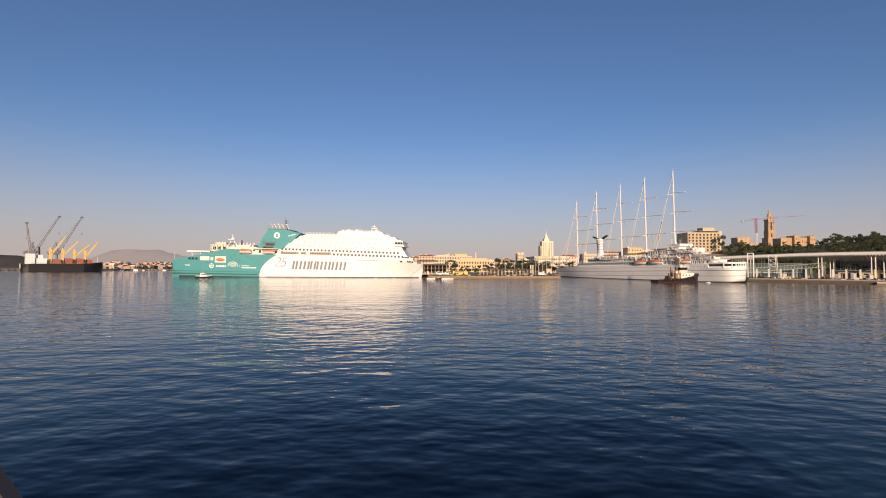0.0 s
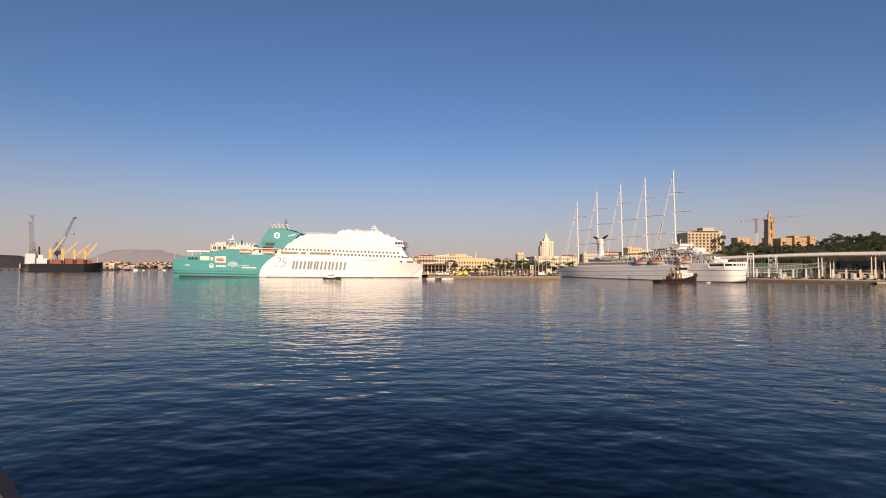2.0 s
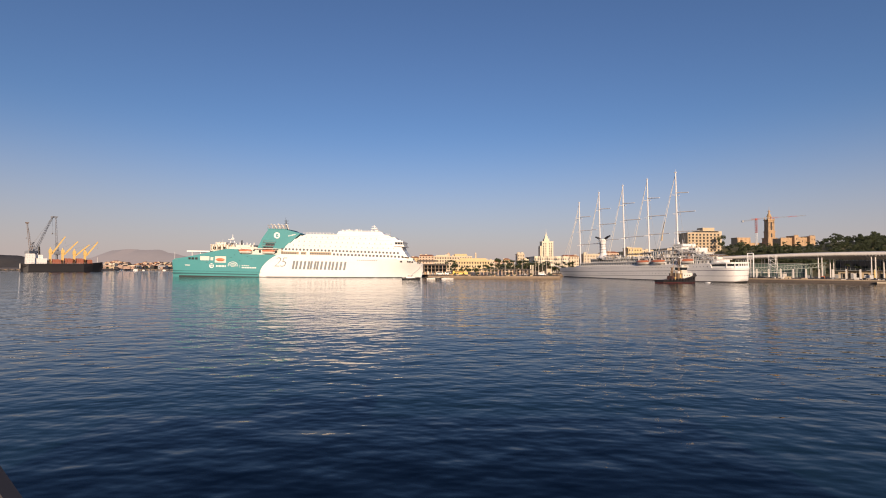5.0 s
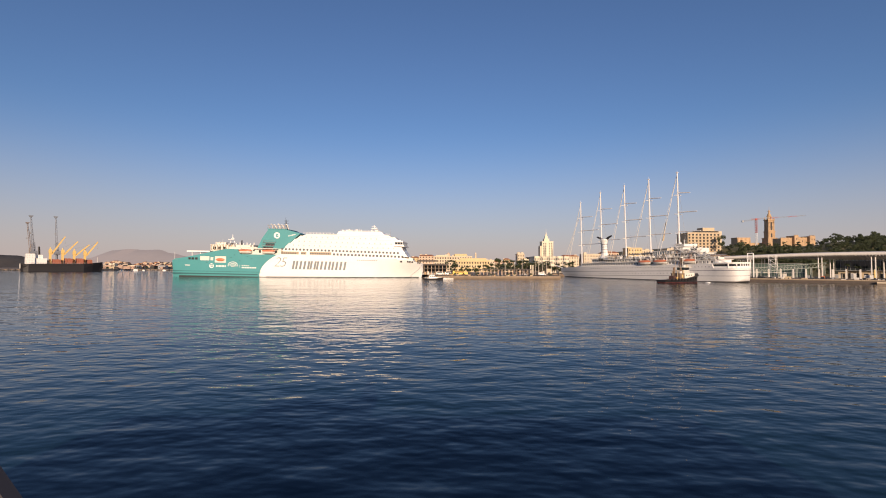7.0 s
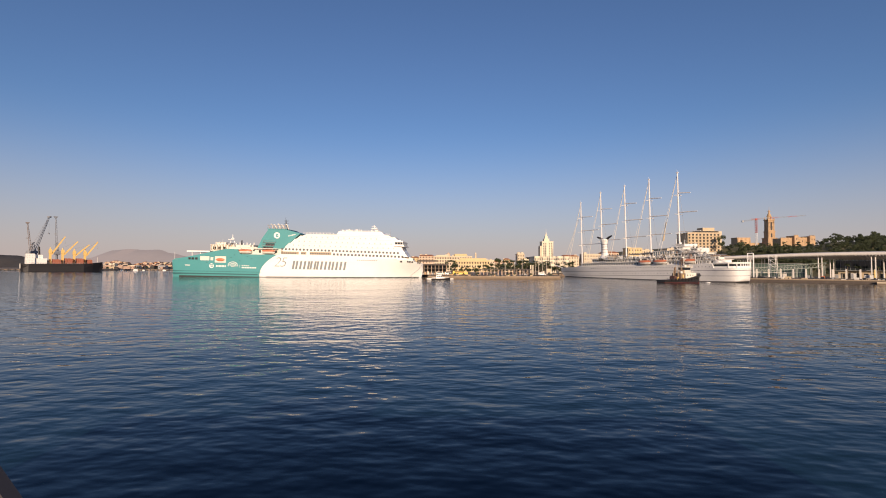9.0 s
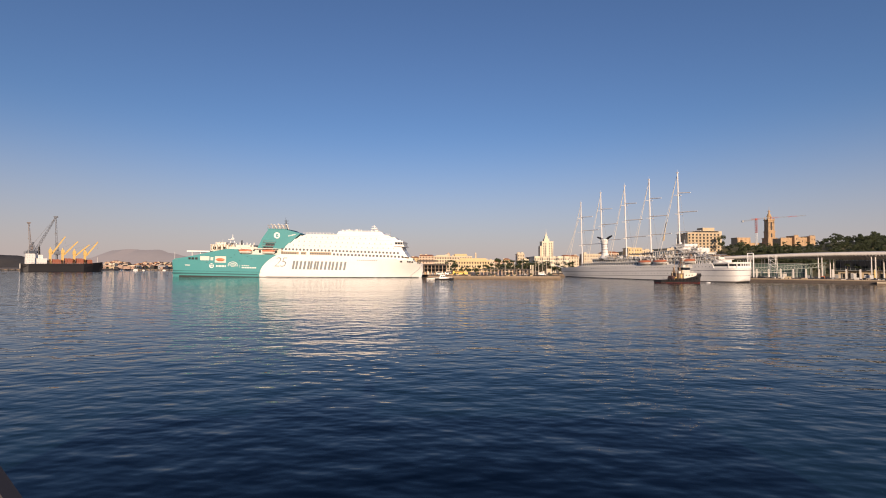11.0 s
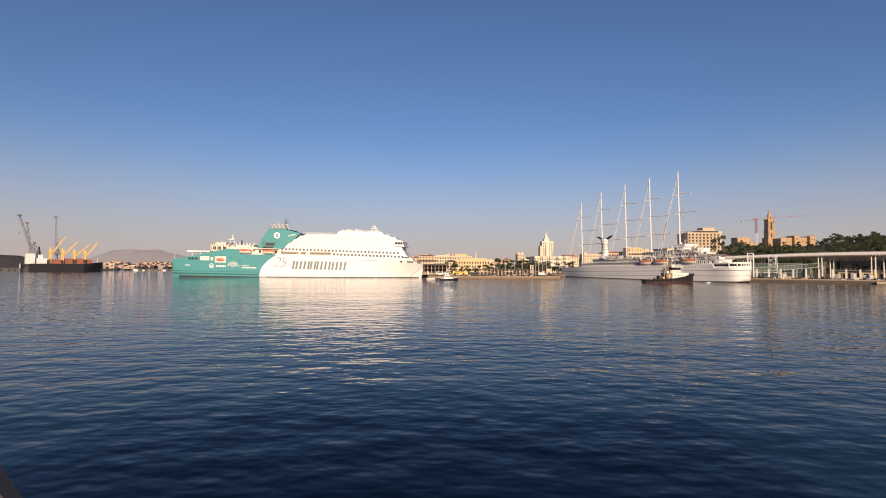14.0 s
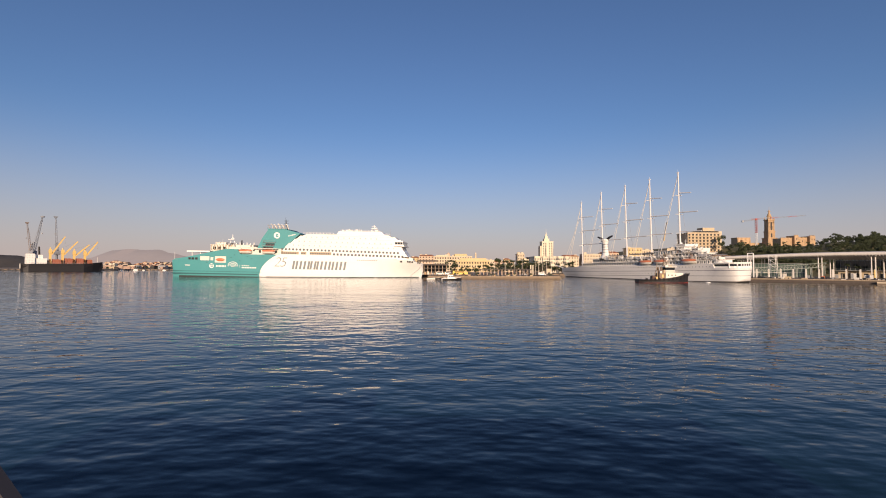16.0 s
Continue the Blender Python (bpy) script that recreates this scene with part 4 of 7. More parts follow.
    rod(bm, (-3.4, -1.6, 6.0), (-3.4, 1.6, 6.0), 0.22)
    rod(bm, (-3.4, 0, 6.0), (-3.0, 0, 11.0), 0.2, 0.1)
    part("aft_gantry", bm, paint("buff_paint", (0.40, 0.30, 0.20), 0.6), t)
    for k, (x, y, z, w, h) in enumerate(((-2.6, -3.0, 4.8, 1.3, 1.1), (-0.6, -3.1, 4.8, 0.9, 1.6), (-1.6, -3.28, 2.6, 1.0, 1.5), (0.9, -2.6, 8.2, 1.4, 0.9), (3.6, -2.2, 8.2, 1.2, 0.7), (-4.6, -2.4, 1.5, 0.8, 1.4))):
        bm = fresh()
        box(bm, x, x + w, y, y + 0.9, z, z + h)
        part("deck_locker", bm, (CREAM, TAN, YELLOW)[k % 3], t)
    for x, y, top in ((0.9, -1.6, 12.6), (4.6, 1.2, 11.2)):
        bm = fresh()
        rod(bm, (x, y, 8.2), (x, y, top), 0.11, 0.05, 6)
        part("aerial", bm, CREAM, t)
    bm = fresh()
    box(bm, 9.6, 11.6, -1.2, 1.2, 3.4, 4.9)
    part("bow_winch", bm, CREAM, t)
    bm = fresh()
    lattice(bm, (1.0, 0, 8.2), (1.6, 0, 12.6), 1.7, 0.9, 5, 0.09)
    part("mast_lattice", bm, FUNNEL, t)
    for x, y, z in ((1.9, -1.1, 10.6), (2.4, 0.9, 11.8), (4.8, -1.6, 8.2), (-2.2, -1.4, 4.8)):
        bm = fresh()
        rod(bm, (x, y, z), (x, y, z + 0.7), 0.16, n=6)
        rod(bm, (x - 0.2, y, z + 0.8), (x + 1.1, y, z + 1.1), 0.2, 0.12, 8)
        part("fire_monitor", bm, CREAM, t)
    bm = fresh()
    box(bm, 1.2, 3.6, -1.3, 1.3, 12.0, 12.2)
    box(bm, 1.4, 3.2, -0.2, 0.2, 12.8, 13.1)
    part("radar", bm, WHITE, t)
    for k in range(4):
        bm = fresh()
        rod(bm, (-14.0 + k * 2.6, -4.1, 1.4), (-14.0 + k * 2.6, -4.1, 2.5), 0.09, n=5)
        part("aft_stanchion", bm, BLACK, t)
    for x0, x1, z in ((0.8, 7.8, 5.0), (0.6, 7.0, 8.2)):
        railing(t, x0, x1, -3.0 if z < 6 else -2.5, z, 1.4, 1.0, CREAM)
    return t


def build_pilot_boat():
    p = thing("pilot_boat", pose(-80, 312, 0) @ Matrix.Diagonal((0.9, 0.9, 0.85, 1)), "small pilot boat with dark hull and white cabin", "boat")
    st = [(-6.3, 1.9, 1.6, 1.0, -0.5), (-3, 2.0, 1.8, 1.0, -0.7), (2, 1.9, 1.5, 1.2, -0.7), (4.8, 1.1, 0.6, 1.5, -0.5), (6.4, 0.25, 0.1, 1.75, 0.2)]
    part("hull", hull_shell(st), BLACK, p)
    bm = fresh()
    prism(bm, [(-3.4, 1.0), (3.2, 1.2), (2.2, 1.9), (1.2, 2.0), (0.4, 3.4), (-2.8, 3.4)], -1.4, 1.4)
    cabin = part("cabin", bm, WHITE, p)
    bm = fresh()
    for x in (-2.4, -1.2, -0.1):
        box(bm, x, x + 0.85, -1.45, 1.45, 2.3, 3.0)
    part("cabin_window", bm, GLASS, cabin)
    bm = fresh()
    box(bm, -3.0, 0.7, -1.55, 1.55, 3.4, 3.6)
    part("cabin_roof", bm, WHITE, cabin)
    bm = fresh()
    rod(bm, (-1.6, 0, 3.6), (-1.9, 0, 5.6), 0.1, 0.05, 6)
    rod(bm, (-1.8, -0.7, 4.6), (-1.8, 0.7, 4.6), 0.06, n=6)
    part("mast", bm, WHITE, p)
    railing(p, -6.0, -3.4, -1.7, 1.0, 0.9, 0.9)
    railing(p, 2.6, 5.4, -1.1, 1.4, 0.9, 0.8)
    return p


def build_bulk_carrier():
    c = thing("bulk_carrier", pose(-506.5, 566.0, 0, 0, 0, 44) @ Matrix.Diagonal((0.945, 1, 1, 1)), "dark-hulled bulk carrier with four yellow deck cranes", "ship")
    DARKHULL = paint("dark_grey_hull", (0.014, 0.013, 0.015), 0.55, vary=0.25, scale=0.1)
    st = [(2.4, 7.0, 3.4, 9.0, 1.2), (5, 8.6, 6.6, 9.0, -2), (10, 9.6, 9, 9.0, -5), (66, 9.6, 9.6, 9.2, -5), (76, 7.5, 6, 10.0, -5), (84, 3.5, 1.2, 11.0, -4), (88, 0.5, 0.2, 11.6, 3.0)]
    part("hull", hull_shell(st), DARKHULL, c)
    bm = fresh()
    loft(bm, [[(2.0, -6.4, z), (2.0, 6.4, z), (2.5, 6.4, z), (2.5, -6.4, z)] for z in (3.4, 9.2)])
    part("transom", bm, CREAM, c, "pale transom plate")
    for a, b, y, z0, z1 in ((6.9, 16.0, 7.8, 9.0, 12.0), (6.9, 16.0, 7.8, 12.0, 15.0), (7.0, 15.9, 7.7, 15.0, 18.0), (7.0, 15.8, 7.8, 18.0, 21.2), (16.2, 28.0, 6.0, 9.0, 15.6), (18, 24, 4.0, 15.6, 20.0)):
        bm = fresh()
        box(bm, a, b, -y, y, z0, z1 - 0.25)
        box(bm, a - 0.12, b + 0.12, -y - 0.12, y + 0.12, z1 - 0.25, z1)
        house = part("accommodation_deck", bm, WHITE, c)
        if a < 8:
            for k in range(3):
                bm = fresh()
                box(bm, a + 1.2 + k * 2.4, a + 1.7 + k * 2.4, -y - 0.06, -y, z0 + 1.1, z0 + 1.6)
                part("window", bm, PORT, house)
    bm = fresh()
    rod(bm, (20.5, 0, 20), (20.0, 0, 30), 1.3, 1.1, 10)
    part("funnel", bm, BLACK, c)
    bm = fresh()
    rod(bm, (10, 0, 21.2), (10, 0, 30.5), 0.4, 0.2)
    for z in (24, 27):
        rod(bm, (10, -2.4, z), (10, 2.4, z), 0.2)
    part("radar_mast", bm, GREY, c)
    for k, (x, top, tx, tz) in enumerate(((31.5, 28.6, 46.4, 43.4), (44.2, 28.2, 59.9, 37.6), (56.4, 27.2, 72.5, 33.8), (68.0, 27.0, 82.0, 37.9))):
        bm = fresh()
        box(bm, x - 1.3, x + 1.3, -1.3, 1.3, 9.0, top - 1.2)
        box(bm, x - 1.7, x + 1.9, -1.7, 1.7, top - 6.5, top - 2.4)
        rod(bm, (x, 0, top - 1.2), (x, 0, top + 0.8), 0.7, 0.5)
        post = part("deck_crane", bm, YELLOW, c, "yellow deck crane with raised jib")
        bm = fresh()
        for y in (-0.9, 0.9):
            prism(bm, [(x + 0.6, top - 7.2), (x + 2.2, top - 8.2), (tx + 0.45, tz - 0.5), (tx - 0.35, tz + 0.5)], y - 0.25, y + 0.25)
        for k2 in range(8):
            g = (k2 + 0.5) / 8
            rod(bm, (x + 1.4 + (tx - x - 1.4) * g, -0.9, top - 7.8 + (tz - top + 7.8) * g), (x + 1.4 + (tx - x - 1.4) * g, 0.9, top - 7.8 + (tz - top + 7.8) * g), 0.2, n=5)
        part("jib", bm, YELLOW, post)
        bm = fresh()
        rod(bm, (x, 0, top + 0.6), (tx, 0, tz + 0.2), 0.09, n=5)
        rod(bm, (tx, 0, tz), (tx, 0, tz - 8), 0.08, n=5)
        box(bm, tx - 0.4, tx + 0.4, -0.4, 0.4, tz - 9, tz - 8)
        part("hoist_rope", bm, GREY, post)
    RUST = paint("rust_red_hatch_paint", (0.36, 0.12, 0.07), 0.7, vary=0.3, scale=0.3, per_object=0.4)
    for x0, x1, z in ((33.8, 42.2, 14.8), (46.6, 54.2, 16.0), (58.8, 65.8, 16.0), (70.2, 75.5, 14.6)):
        bm = fresh()
        box(bm, x0, x1, -7.6, 7.6, 9.0, 11.4)
        hatch = part("hatch_coaming", bm, RUST, c)
        n = 4
        for k in range(n):
            bm = fresh()
            w = (x1 - x0) / n
            box(bm, x0 + k * w + 0.08, x0 + (k + 1) * w - 0.08, -7.4, 7.4, 11.4, z - 0.5 * (k % 2))
            part("hatch_panel", bm, RUST, hatch)
    railing(c, 12, 70, -9.4, 9.0, 3.0, 1.4, GREY)
    bm = fresh()
    rod(bm, (82, 0, 10.5), (82, 0, 18), 0.3, 0.15)
    part("foremast", bm, CREAM, c)
    return c


def lattice(bm, a, b, wide0, wide1, bays, r=0.16):
    """A four-chord lattice beam from a to b."""
    a, b = Vector(a), Vector(b)
    axis = (b - a).normalized()
    side = Vector((0, 1, 0)) if abs(axis.y) < 0.9 else Vector((1, 0, 0))
    up = axis.cross(side).normalized()
    side = up.cross(axis)
    corners = ((1, 1), (1, -1), (-1, -1), (-1, 1))
    rows = []
    for k in range(bays + 1):
        c, w = a + (b - a) * k / bays, (wide0 + (wide1 - wide0) * k / bays) / 2
        rows.append([c + side * w * u + up * w * v for u, v in corners])
    for k in range(4):
        rod(bm, rows[0][k], rows[-1][k], r, r, 5)
    for i in range(bays):
        for k in range(4):
            rod(bm, rows[i][k], rows[i + 1][(k + 1) % 4], r * 0.6, r * 0.6, 4)
    return bm


def build_harbour_crane(x, y, tip_z, material, label):
    c = thing("harbour_crane", pose(x, y, 1.45), label, "crane", "harbour cranes on the cargo quay")
    bm = fresh()
    for dx in (-5, 5):
        for dy in (-5, 5):
            rod(bm, (dx, dy, 0), (dx * 0.5, dy * 0.5, 5), 0.5)
    box(bm, -4, 4, -4, 4, 4.2, 6)
    part("undercarriage", bm, material, c)
    bm = fresh()
    rod(bm, (0, 0, 6), (0, 0, 27), 1.5, 1.2, 10)
    part("tower", bm, material, c)
    top = tip_z - 2.0
    bm = fresh()
    lattice(bm, (2.0, 0, 24), (26.5, 0, top), 2.6, 1.2, 14, 0.19)
    box(bm, 25.0, 28.6, -1.7, 1.7, top - 0.6, top + 0.9)
    box(bm, 26.2, 27.4, -2.6, 2.6, top + 0.9, top + 1.5)
    jib = part("jib", bm, material, c, "slewing lattice jib")
    bm = fresh()
    box(bm, -8.5, 2.6, -3.0, 3.0, 20, 25)
    box(bm, -10.0, -7.0, -2.6, 2.6, 21, 24)
    for dy in (-1.6, 1.6):
        rod(bm, (1.8, dy, 25), (-1.2, dy * 0.5, 36), 0.45, 0.35, 6)
        rod(bm, (-6.0, dy, 25), (-1.2, dy * 0.5, 36), 0.45, 0.35, 6)
        rod(bm, (-3.6, dy * 0.8, 30.5), (0.4, dy * 0.8, 30.5), 0.3, 0.3, 6)
    box(bm, -2.2, 0.2, -1.2, 1.2, 35.4, 36.6)
    box(bm, 2.6, 4.6, -2.4, -0.4, 22.0, 24.8)
    part("machinery_house", bm, material, jib)
    bm = fresh()
    for dy in (-0.6, 0.6):
        rod(bm, (-0.4, dy, 35), (26.3, dy, top), 0.10, n=5)
    rod(bm, (26.9, 0, top), (26.9, 0, top - 22), 0.08, n=4)
    box(bm, 26.1, 27.7, -0.6, 0.6, top - 24, top - 22)
    part("hoist_rope", bm, GREY, jib)
    return c, jib


# ---- land ----
def slab(name, outline, z0, z1, material, label, category, kind="structure"):
    bm = fresh()
    loft(bm, [[(x, y, z) for x, y in outline] for z in (z0, z1)])
    return solid(name, bm, material, label, category, kind=kind)


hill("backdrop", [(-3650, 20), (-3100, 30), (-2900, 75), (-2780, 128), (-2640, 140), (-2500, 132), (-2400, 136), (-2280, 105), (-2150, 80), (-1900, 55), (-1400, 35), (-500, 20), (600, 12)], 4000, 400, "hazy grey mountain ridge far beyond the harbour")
slab("ground", [(-10, 312), (77, 312), (87, 356), (87, 446), (190, 446), (197, 350), (182, 283), (233, 248), (381, 147), (1700, 147), (1700, 3400), (-190, 3400), (-190, 392), (-10, 392)], -4, 1.7, CONCRETE, "pale concrete quay and city ground behind it", "ground")
slab("ground_far", [(-1500, 640), (-480, 640), (-475, 705), (-300, 720), (-300, 3400), (-4300, 3400), (-4300, 1500), (-1500, 900)], -4, 1.5, CONCRETE, "low far quay with dark breakwater stones", "ground")


def rise(x, y):
    """Height of the wooded castle hill."""
    def s(v):
        v = min(1, max(0, v))
        return v * v * (3 - 2 * v)
    return 1.6 + (31 * s((x - 160) / 130) + 5 * s((x / y - 0.775) / 0.05)) * s((y - 348) / 190) + 0.8 * noise.noise((x * 0.03, y * 0.03, 0))


def build_hillside():
    bm = fresh()
    nx, ny = 50, 40
    grid = [[bm.verts.new((180 + 620 * i / nx, 352 + 500 * j / ny, rise(180 + 620 * i / nx, 352 + 500 * j / ny) - (3 if i in (0, nx) or j in (0, ny) else 0))) for j in range(ny + 1)] for i in range(nx + 1)]
    for i in range(nx):
        for j in range(ny):
            bm.faces.new((grid[i][j], grid[i + 1][j], grid[i + 1][j + 1], grid[i][j + 1]))
    return solid("ground_hillside", bm, paint("scrub_ground", (0.12, 0.11, 0.05), 0.95, vary=0.35, scale=0.05, fine=0.6), "scrub-covered hillside under the old fortress", "hillside", kind="structure", smooth=True)


build_hillside()


def kerb_blocks():
    """Coping stones along the quay's edge."""
    g = bpy.data.objects["ground"]
    bm = fresh()
    box(bm, 0, 2.9, -0.25, 1.2, 1.55, 2.05)
    data = mesh_of(bm, "coping_stone", paint("pale_coping_stone", (0.31, 0.245, 0.175), 0.85, vary=0.2, scale=0.5, fine=4, per_object=0.5))
    for (x0, y0), (x1, y1) in (((-10, 312), (77, 312)), ((182, 283), (233, 248)), ((233, 248), (299, 203))):
        length = math.hypot(x1 - x0, y1 - y0)
        turn = math.degrees(math.atan2(y1 - y0, x1 - x0))
        for k in range(int(length / 3)):
            o = new("coping_stone", data)
            o.parent = g
            o.matrix_basis = pose(x0 + (x1 - x0) * k * 3 / length, y0 + (y1 - y0) * k * 3 / length, 0, 0, 0, turn)


WINDOW_MESHES = {}


def window_mesh(w, h):
    key = (round(w, 1), round(h, 1))
    if key not in WINDOW_MESHES:
        bm = fresh()
        box(bm, -w / 2, w / 2, -0.04, 0.3, -h / 2, h / 2)
        WINDOW_MESHES[key] = mesh_of(bm, "window", GLASS)
    return WINDOW_MESHES[key]


def building(name, x0, x1, y, deep, z0, z1, material, floors, bays, label, roof="flat", wide=1.3, tall=1.7, turn=0.0, category="building"):
    """A block with cornice, storey bands, windows and a parapet or a tiled roof; its front faces the harbour."""
    b = thing(name, pose((x0 + x1) / 2, y, z0, 0, 0, turn), label, category)
    w, h = x1 - x0, z1 - z0
    bm = fresh()
    box(bm, -w / 2, w / 2, 0, deep, -3, h)
    wall = part("wall", bm, material, b)
    bm = fresh()
    if roof == "tile":
        loft(bm, [[(-w / 2 - 0.5, -0.5, h), (w / 2 + 0.5, -0.5, h), (w / 2 + 0.5, deep + 0.5, h), (-w / 2 - 0.5, deep + 0.5, h)], [(-w / 2 + 2.2, deep * 0.42, h + 2.0), (w / 2 - 2.2, deep * 0.42, h + 2.0), (w / 2 - 2.2, deep * 0.58, h + 2.0), (-w / 2 + 2.2, deep * 0.58, h + 2.0)]])
        part("roof", bm, TILE, b, "terracotta tiled roof")
    else:
        box(bm, -w / 2 - 0.4, w / 2 + 0.4, -0.4, deep + 0.4, h, h + 0.5)
        box(bm, -w / 2 + 0.3, w / 2 - 0.3, 0.3, deep - 0.3, h + 0.5, h + 1.0)
        part("cornice", bm, material, b)
    for k in range(1, floors):
        bm = fresh()
        box(bm, -w / 2 - 0.12, w / 2 + 0.12, -0.12, deep + 0.1, h * k / floors - 0.15, h * k / floors + 0.1)
        part("storey_band", bm, material, b)
    data = window_mesh(wide, tall)
    for f in range(floors):
        for k in range(bays):
            o = new("window", data)
            o.parent = b
            o.matrix_basis = pose(-w / 2 + w * (k + 0.5) / bays, 0, h * (f + 0.52) / floors)
    return b


def roof_clutter(b, w, deep, h, rnd, n):
    for k in range(n):
        x, y = rnd.uniform(-w * 0.42, w * 0.42), rnd.uniform(deep * 0.2, deep * 0.7)
        bm = fresh()
        if k % 3 == 2:
            rod(bm, (x, y, h), (x, y, h + rnd.uniform(2, 4)), 0.08, 0.05, 5)
            part("aerial", bm, GREY, b)
        else:
            box(bm, x - 1.6, x + 1.6, y - 1.5, y + 1.5, h, h + rnd.uniform(1.4, 2.8))
            part("roof_hut", bm, PLASTER, b)


def build_city():
    rnd = random.Random(11)
    for x0, x1, z1, mat, fl, roof in ((-62, -32, 19.0, OCHRE, 5, "tile"), (-31.5, -12, 21.4, PEACH, 6, "tile")):
        n = building("town_house", x0, x1, 622, 24, 2, z1, mat, fl, int((x1 - x0) / 3.6), "plain town house with rows of shuttered windows", roof, 1.2, 1.7)
        roof_clutter(n, x1 - x0, 24, z1 - 2, rnd, 5)
    b = building("office_block", -11.5, 38, 620, 30, 2, 20.5, PLASTER, 5, 15, "long ochre harbour office block with many windows", "flat", 1.4, 2.0)
    roof_clutter(b, 48, 30, 19.2, rnd, 8)
    bm = fresh()
    rod(bm, (-6, 12, 18.6), (-6, 12, 22.6), 2.4, 2.3, 12)
    rod(bm, (-6, 12, 22.6), (-6, 12, 24.6), 2.7, 0.3, 12)
    part("turret", bm, PEACH, b, "small round turret with a pointed cap")
    bm = fresh()
    box(bm, 2, 18, 4, 20, 18.5, 22.5)
    part("roof_storey", bm, OCHRE, b)
    bm = fresh()
    box(bm, -22, -12, 10, 26, 18.5, 21)
    part("roof_storey", bm, PLASTER, b)
    b = building("yellow_palace", 14.2, 53.2, 540, 26, 2, 14.2, OCHRE, 3, 13, "yellow stuccoed palace with white-framed windows and parapet", "flat", 1.3, 2.1)
    for k in range(13):
        bm = fresh()
        x = -19.5 + 39 * (k + 0.5) / 13
        for a, c, d, e in ((x - 0.95, x - 0.65, 4.6, 7.4), (x + 0.65, x + 0.95, 4.6, 7.4), (x - 0.95, x + 0.95, 7.4, 7.7)):
            box(bm, a, c, -0.1, 0.1, d, e)
        part("window_surround", bm, PLASTER, b)
    bm = fresh()
    box(bm, -14, 16, 8, 20, 13.0, 15.6)
    part("roof_storey", bm, OCHRE, b)
    b = thing("chimney_tower", pose(47.5, 690, 1.7), "slim white chimney tower above the roofs", "tower")
    bm = fresh()
    rod(bm, (0, 0, 0), (0, 0, 24), 1.7, 1.3, 12)
    rod(bm, (0, 0, 24), (0, 0, 24.8), 1.7, 1.7, 12)
    rod(bm, (0, 0, 24.8), (0, 0, 26.8), 0.8, 0.3, 12)
    part("shaft", bm, PLASTER, b)
    for x0, x1, y, z1, mat, fl, bay, roof in ((55, 66, 610, 15, PLASTER, 4, 4, "flat"), (64, 76, 640, 14, PEACH, 4, 4, "tile"), (74, 86, 575, 13, TOWN_WHITE, 3, 5, "tile"), (88, 96, 560, 22.5, PLASTER, 6, 3, "flat"), (96, 106, 565, 16, TOWN_WHITE, 5, 4, "flat"), (103, 111, 590, 18, OCHRE, 5, 3, "tile"), (62, 73, 700, 17, PLASTER, 4, 4, "flat"), (84, 92, 650, 17.5, OCHRE, 5, 3, "tile"), (78, 88, 700, 16, PEACH, 4, 4, "flat"), (203, 218, 520, 28.5, OCHRE, 7, 5, "flat"), (219, 233, 526, 26.5, PLASTER, 7, 5, "flat"), (160, 180, 540, 22, PLASTER, 6, 6, "flat"), (182, 200, 540, 24, PEACH, 6, 6, "tile"), (138, 156, 545, 20, PLASTER, 5, 6, "tile"), (236, 248, 500, 27, PLASTER, 6, 4, "flat")):
        b = building("town_house", x0, x1, y, 16, 1.7, z1, mat, fl, bay, "plain %s town house with rows of shuttered windows" % ("ochre" if mat is OCHRE else "peach" if mat is PEACH else "pale"), roof, 1.1, 1.5)
        roof_clutter(b, x1 - x0, 16, z1 - 1.7, rnd, 3)
    # white town hall block with its stepped tower
    b = building("white_block", 96.4, 133, 500, 30, 1.7, 18.2, TOWN_WHITE, 4, 15, "white four-storey block with regular small windows", "flat", 1.0, 1.5)
    t = thing("tower_block", pose(112.8, 514, 1.7), "white stepped tower with a thin spire over the harbour front", "tower")
    bm = fresh()
    box(bm, -5.6, 6.6, 0, 12, 0, 33.4)
    box(bm, -5.9, 6.9, -0.3, 12.3, 33.4, 34.0)
    shaft = part("shaft", bm, TOWN_WHITE, t)
    for f in range(8):
        for k in range(4):
            o = new("window", window_mesh(1.1, 1.4))
            o.parent = shaft
            o.matrix_basis = pose(-3.9 + k * 2.4 + (1.6 if k > 1 else 0), 0, 12.5 + f * 2.7)
    bm = fresh()
    box(bm, -7.4, -5.6, 1, 11, 0, 29)
    part("side_bay", bm, PLASTER, t)
    bm = fresh()
    box(bm, -2.6, 2.8, 2.6, 9.4, 34.0, 36.6)
    box(bm, -2.9, 3.1, 2.3, 9.7, 36.6, 37.0)
    box(bm, -1.5, 1.7, 4.4, 7.6, 37.0, 39.8)
    part("upper_stage", bm, TOWN_WHITE, t)
    bm = fresh()
    rod(bm, (0.1, 6, 39.8), (0.1, 6, 42), 1.2, 0.9, 8)
    rod(bm, (0.1, 6, 42), (0.1, 6, 44.2), 0.7, 0.2, 8)
    rod(bm, (0.1, 6, 44.2), (0.1, 6, 48.4), 0.15, 0.06, 5)
    part("spire", bm, TOWN_WHITE, t)
    # large hotel with dark balcony openings
    h = building("hotel", 247.5, 280.5, 480, 22, 18, 42.6, TAN, 8, 9, "cream eight-storey hotel with deep dark balcony bays", "flat", 1.9, 1.6)
    bm = fresh()
    box(bm, -4, 15.5, 2, 16, 25, 27.4)
    box(bm, 0.5, 12.5, 3, 14, 27.4, 30.6)
    part("penthouse", bm, TAN, h)
    bm = fresh()
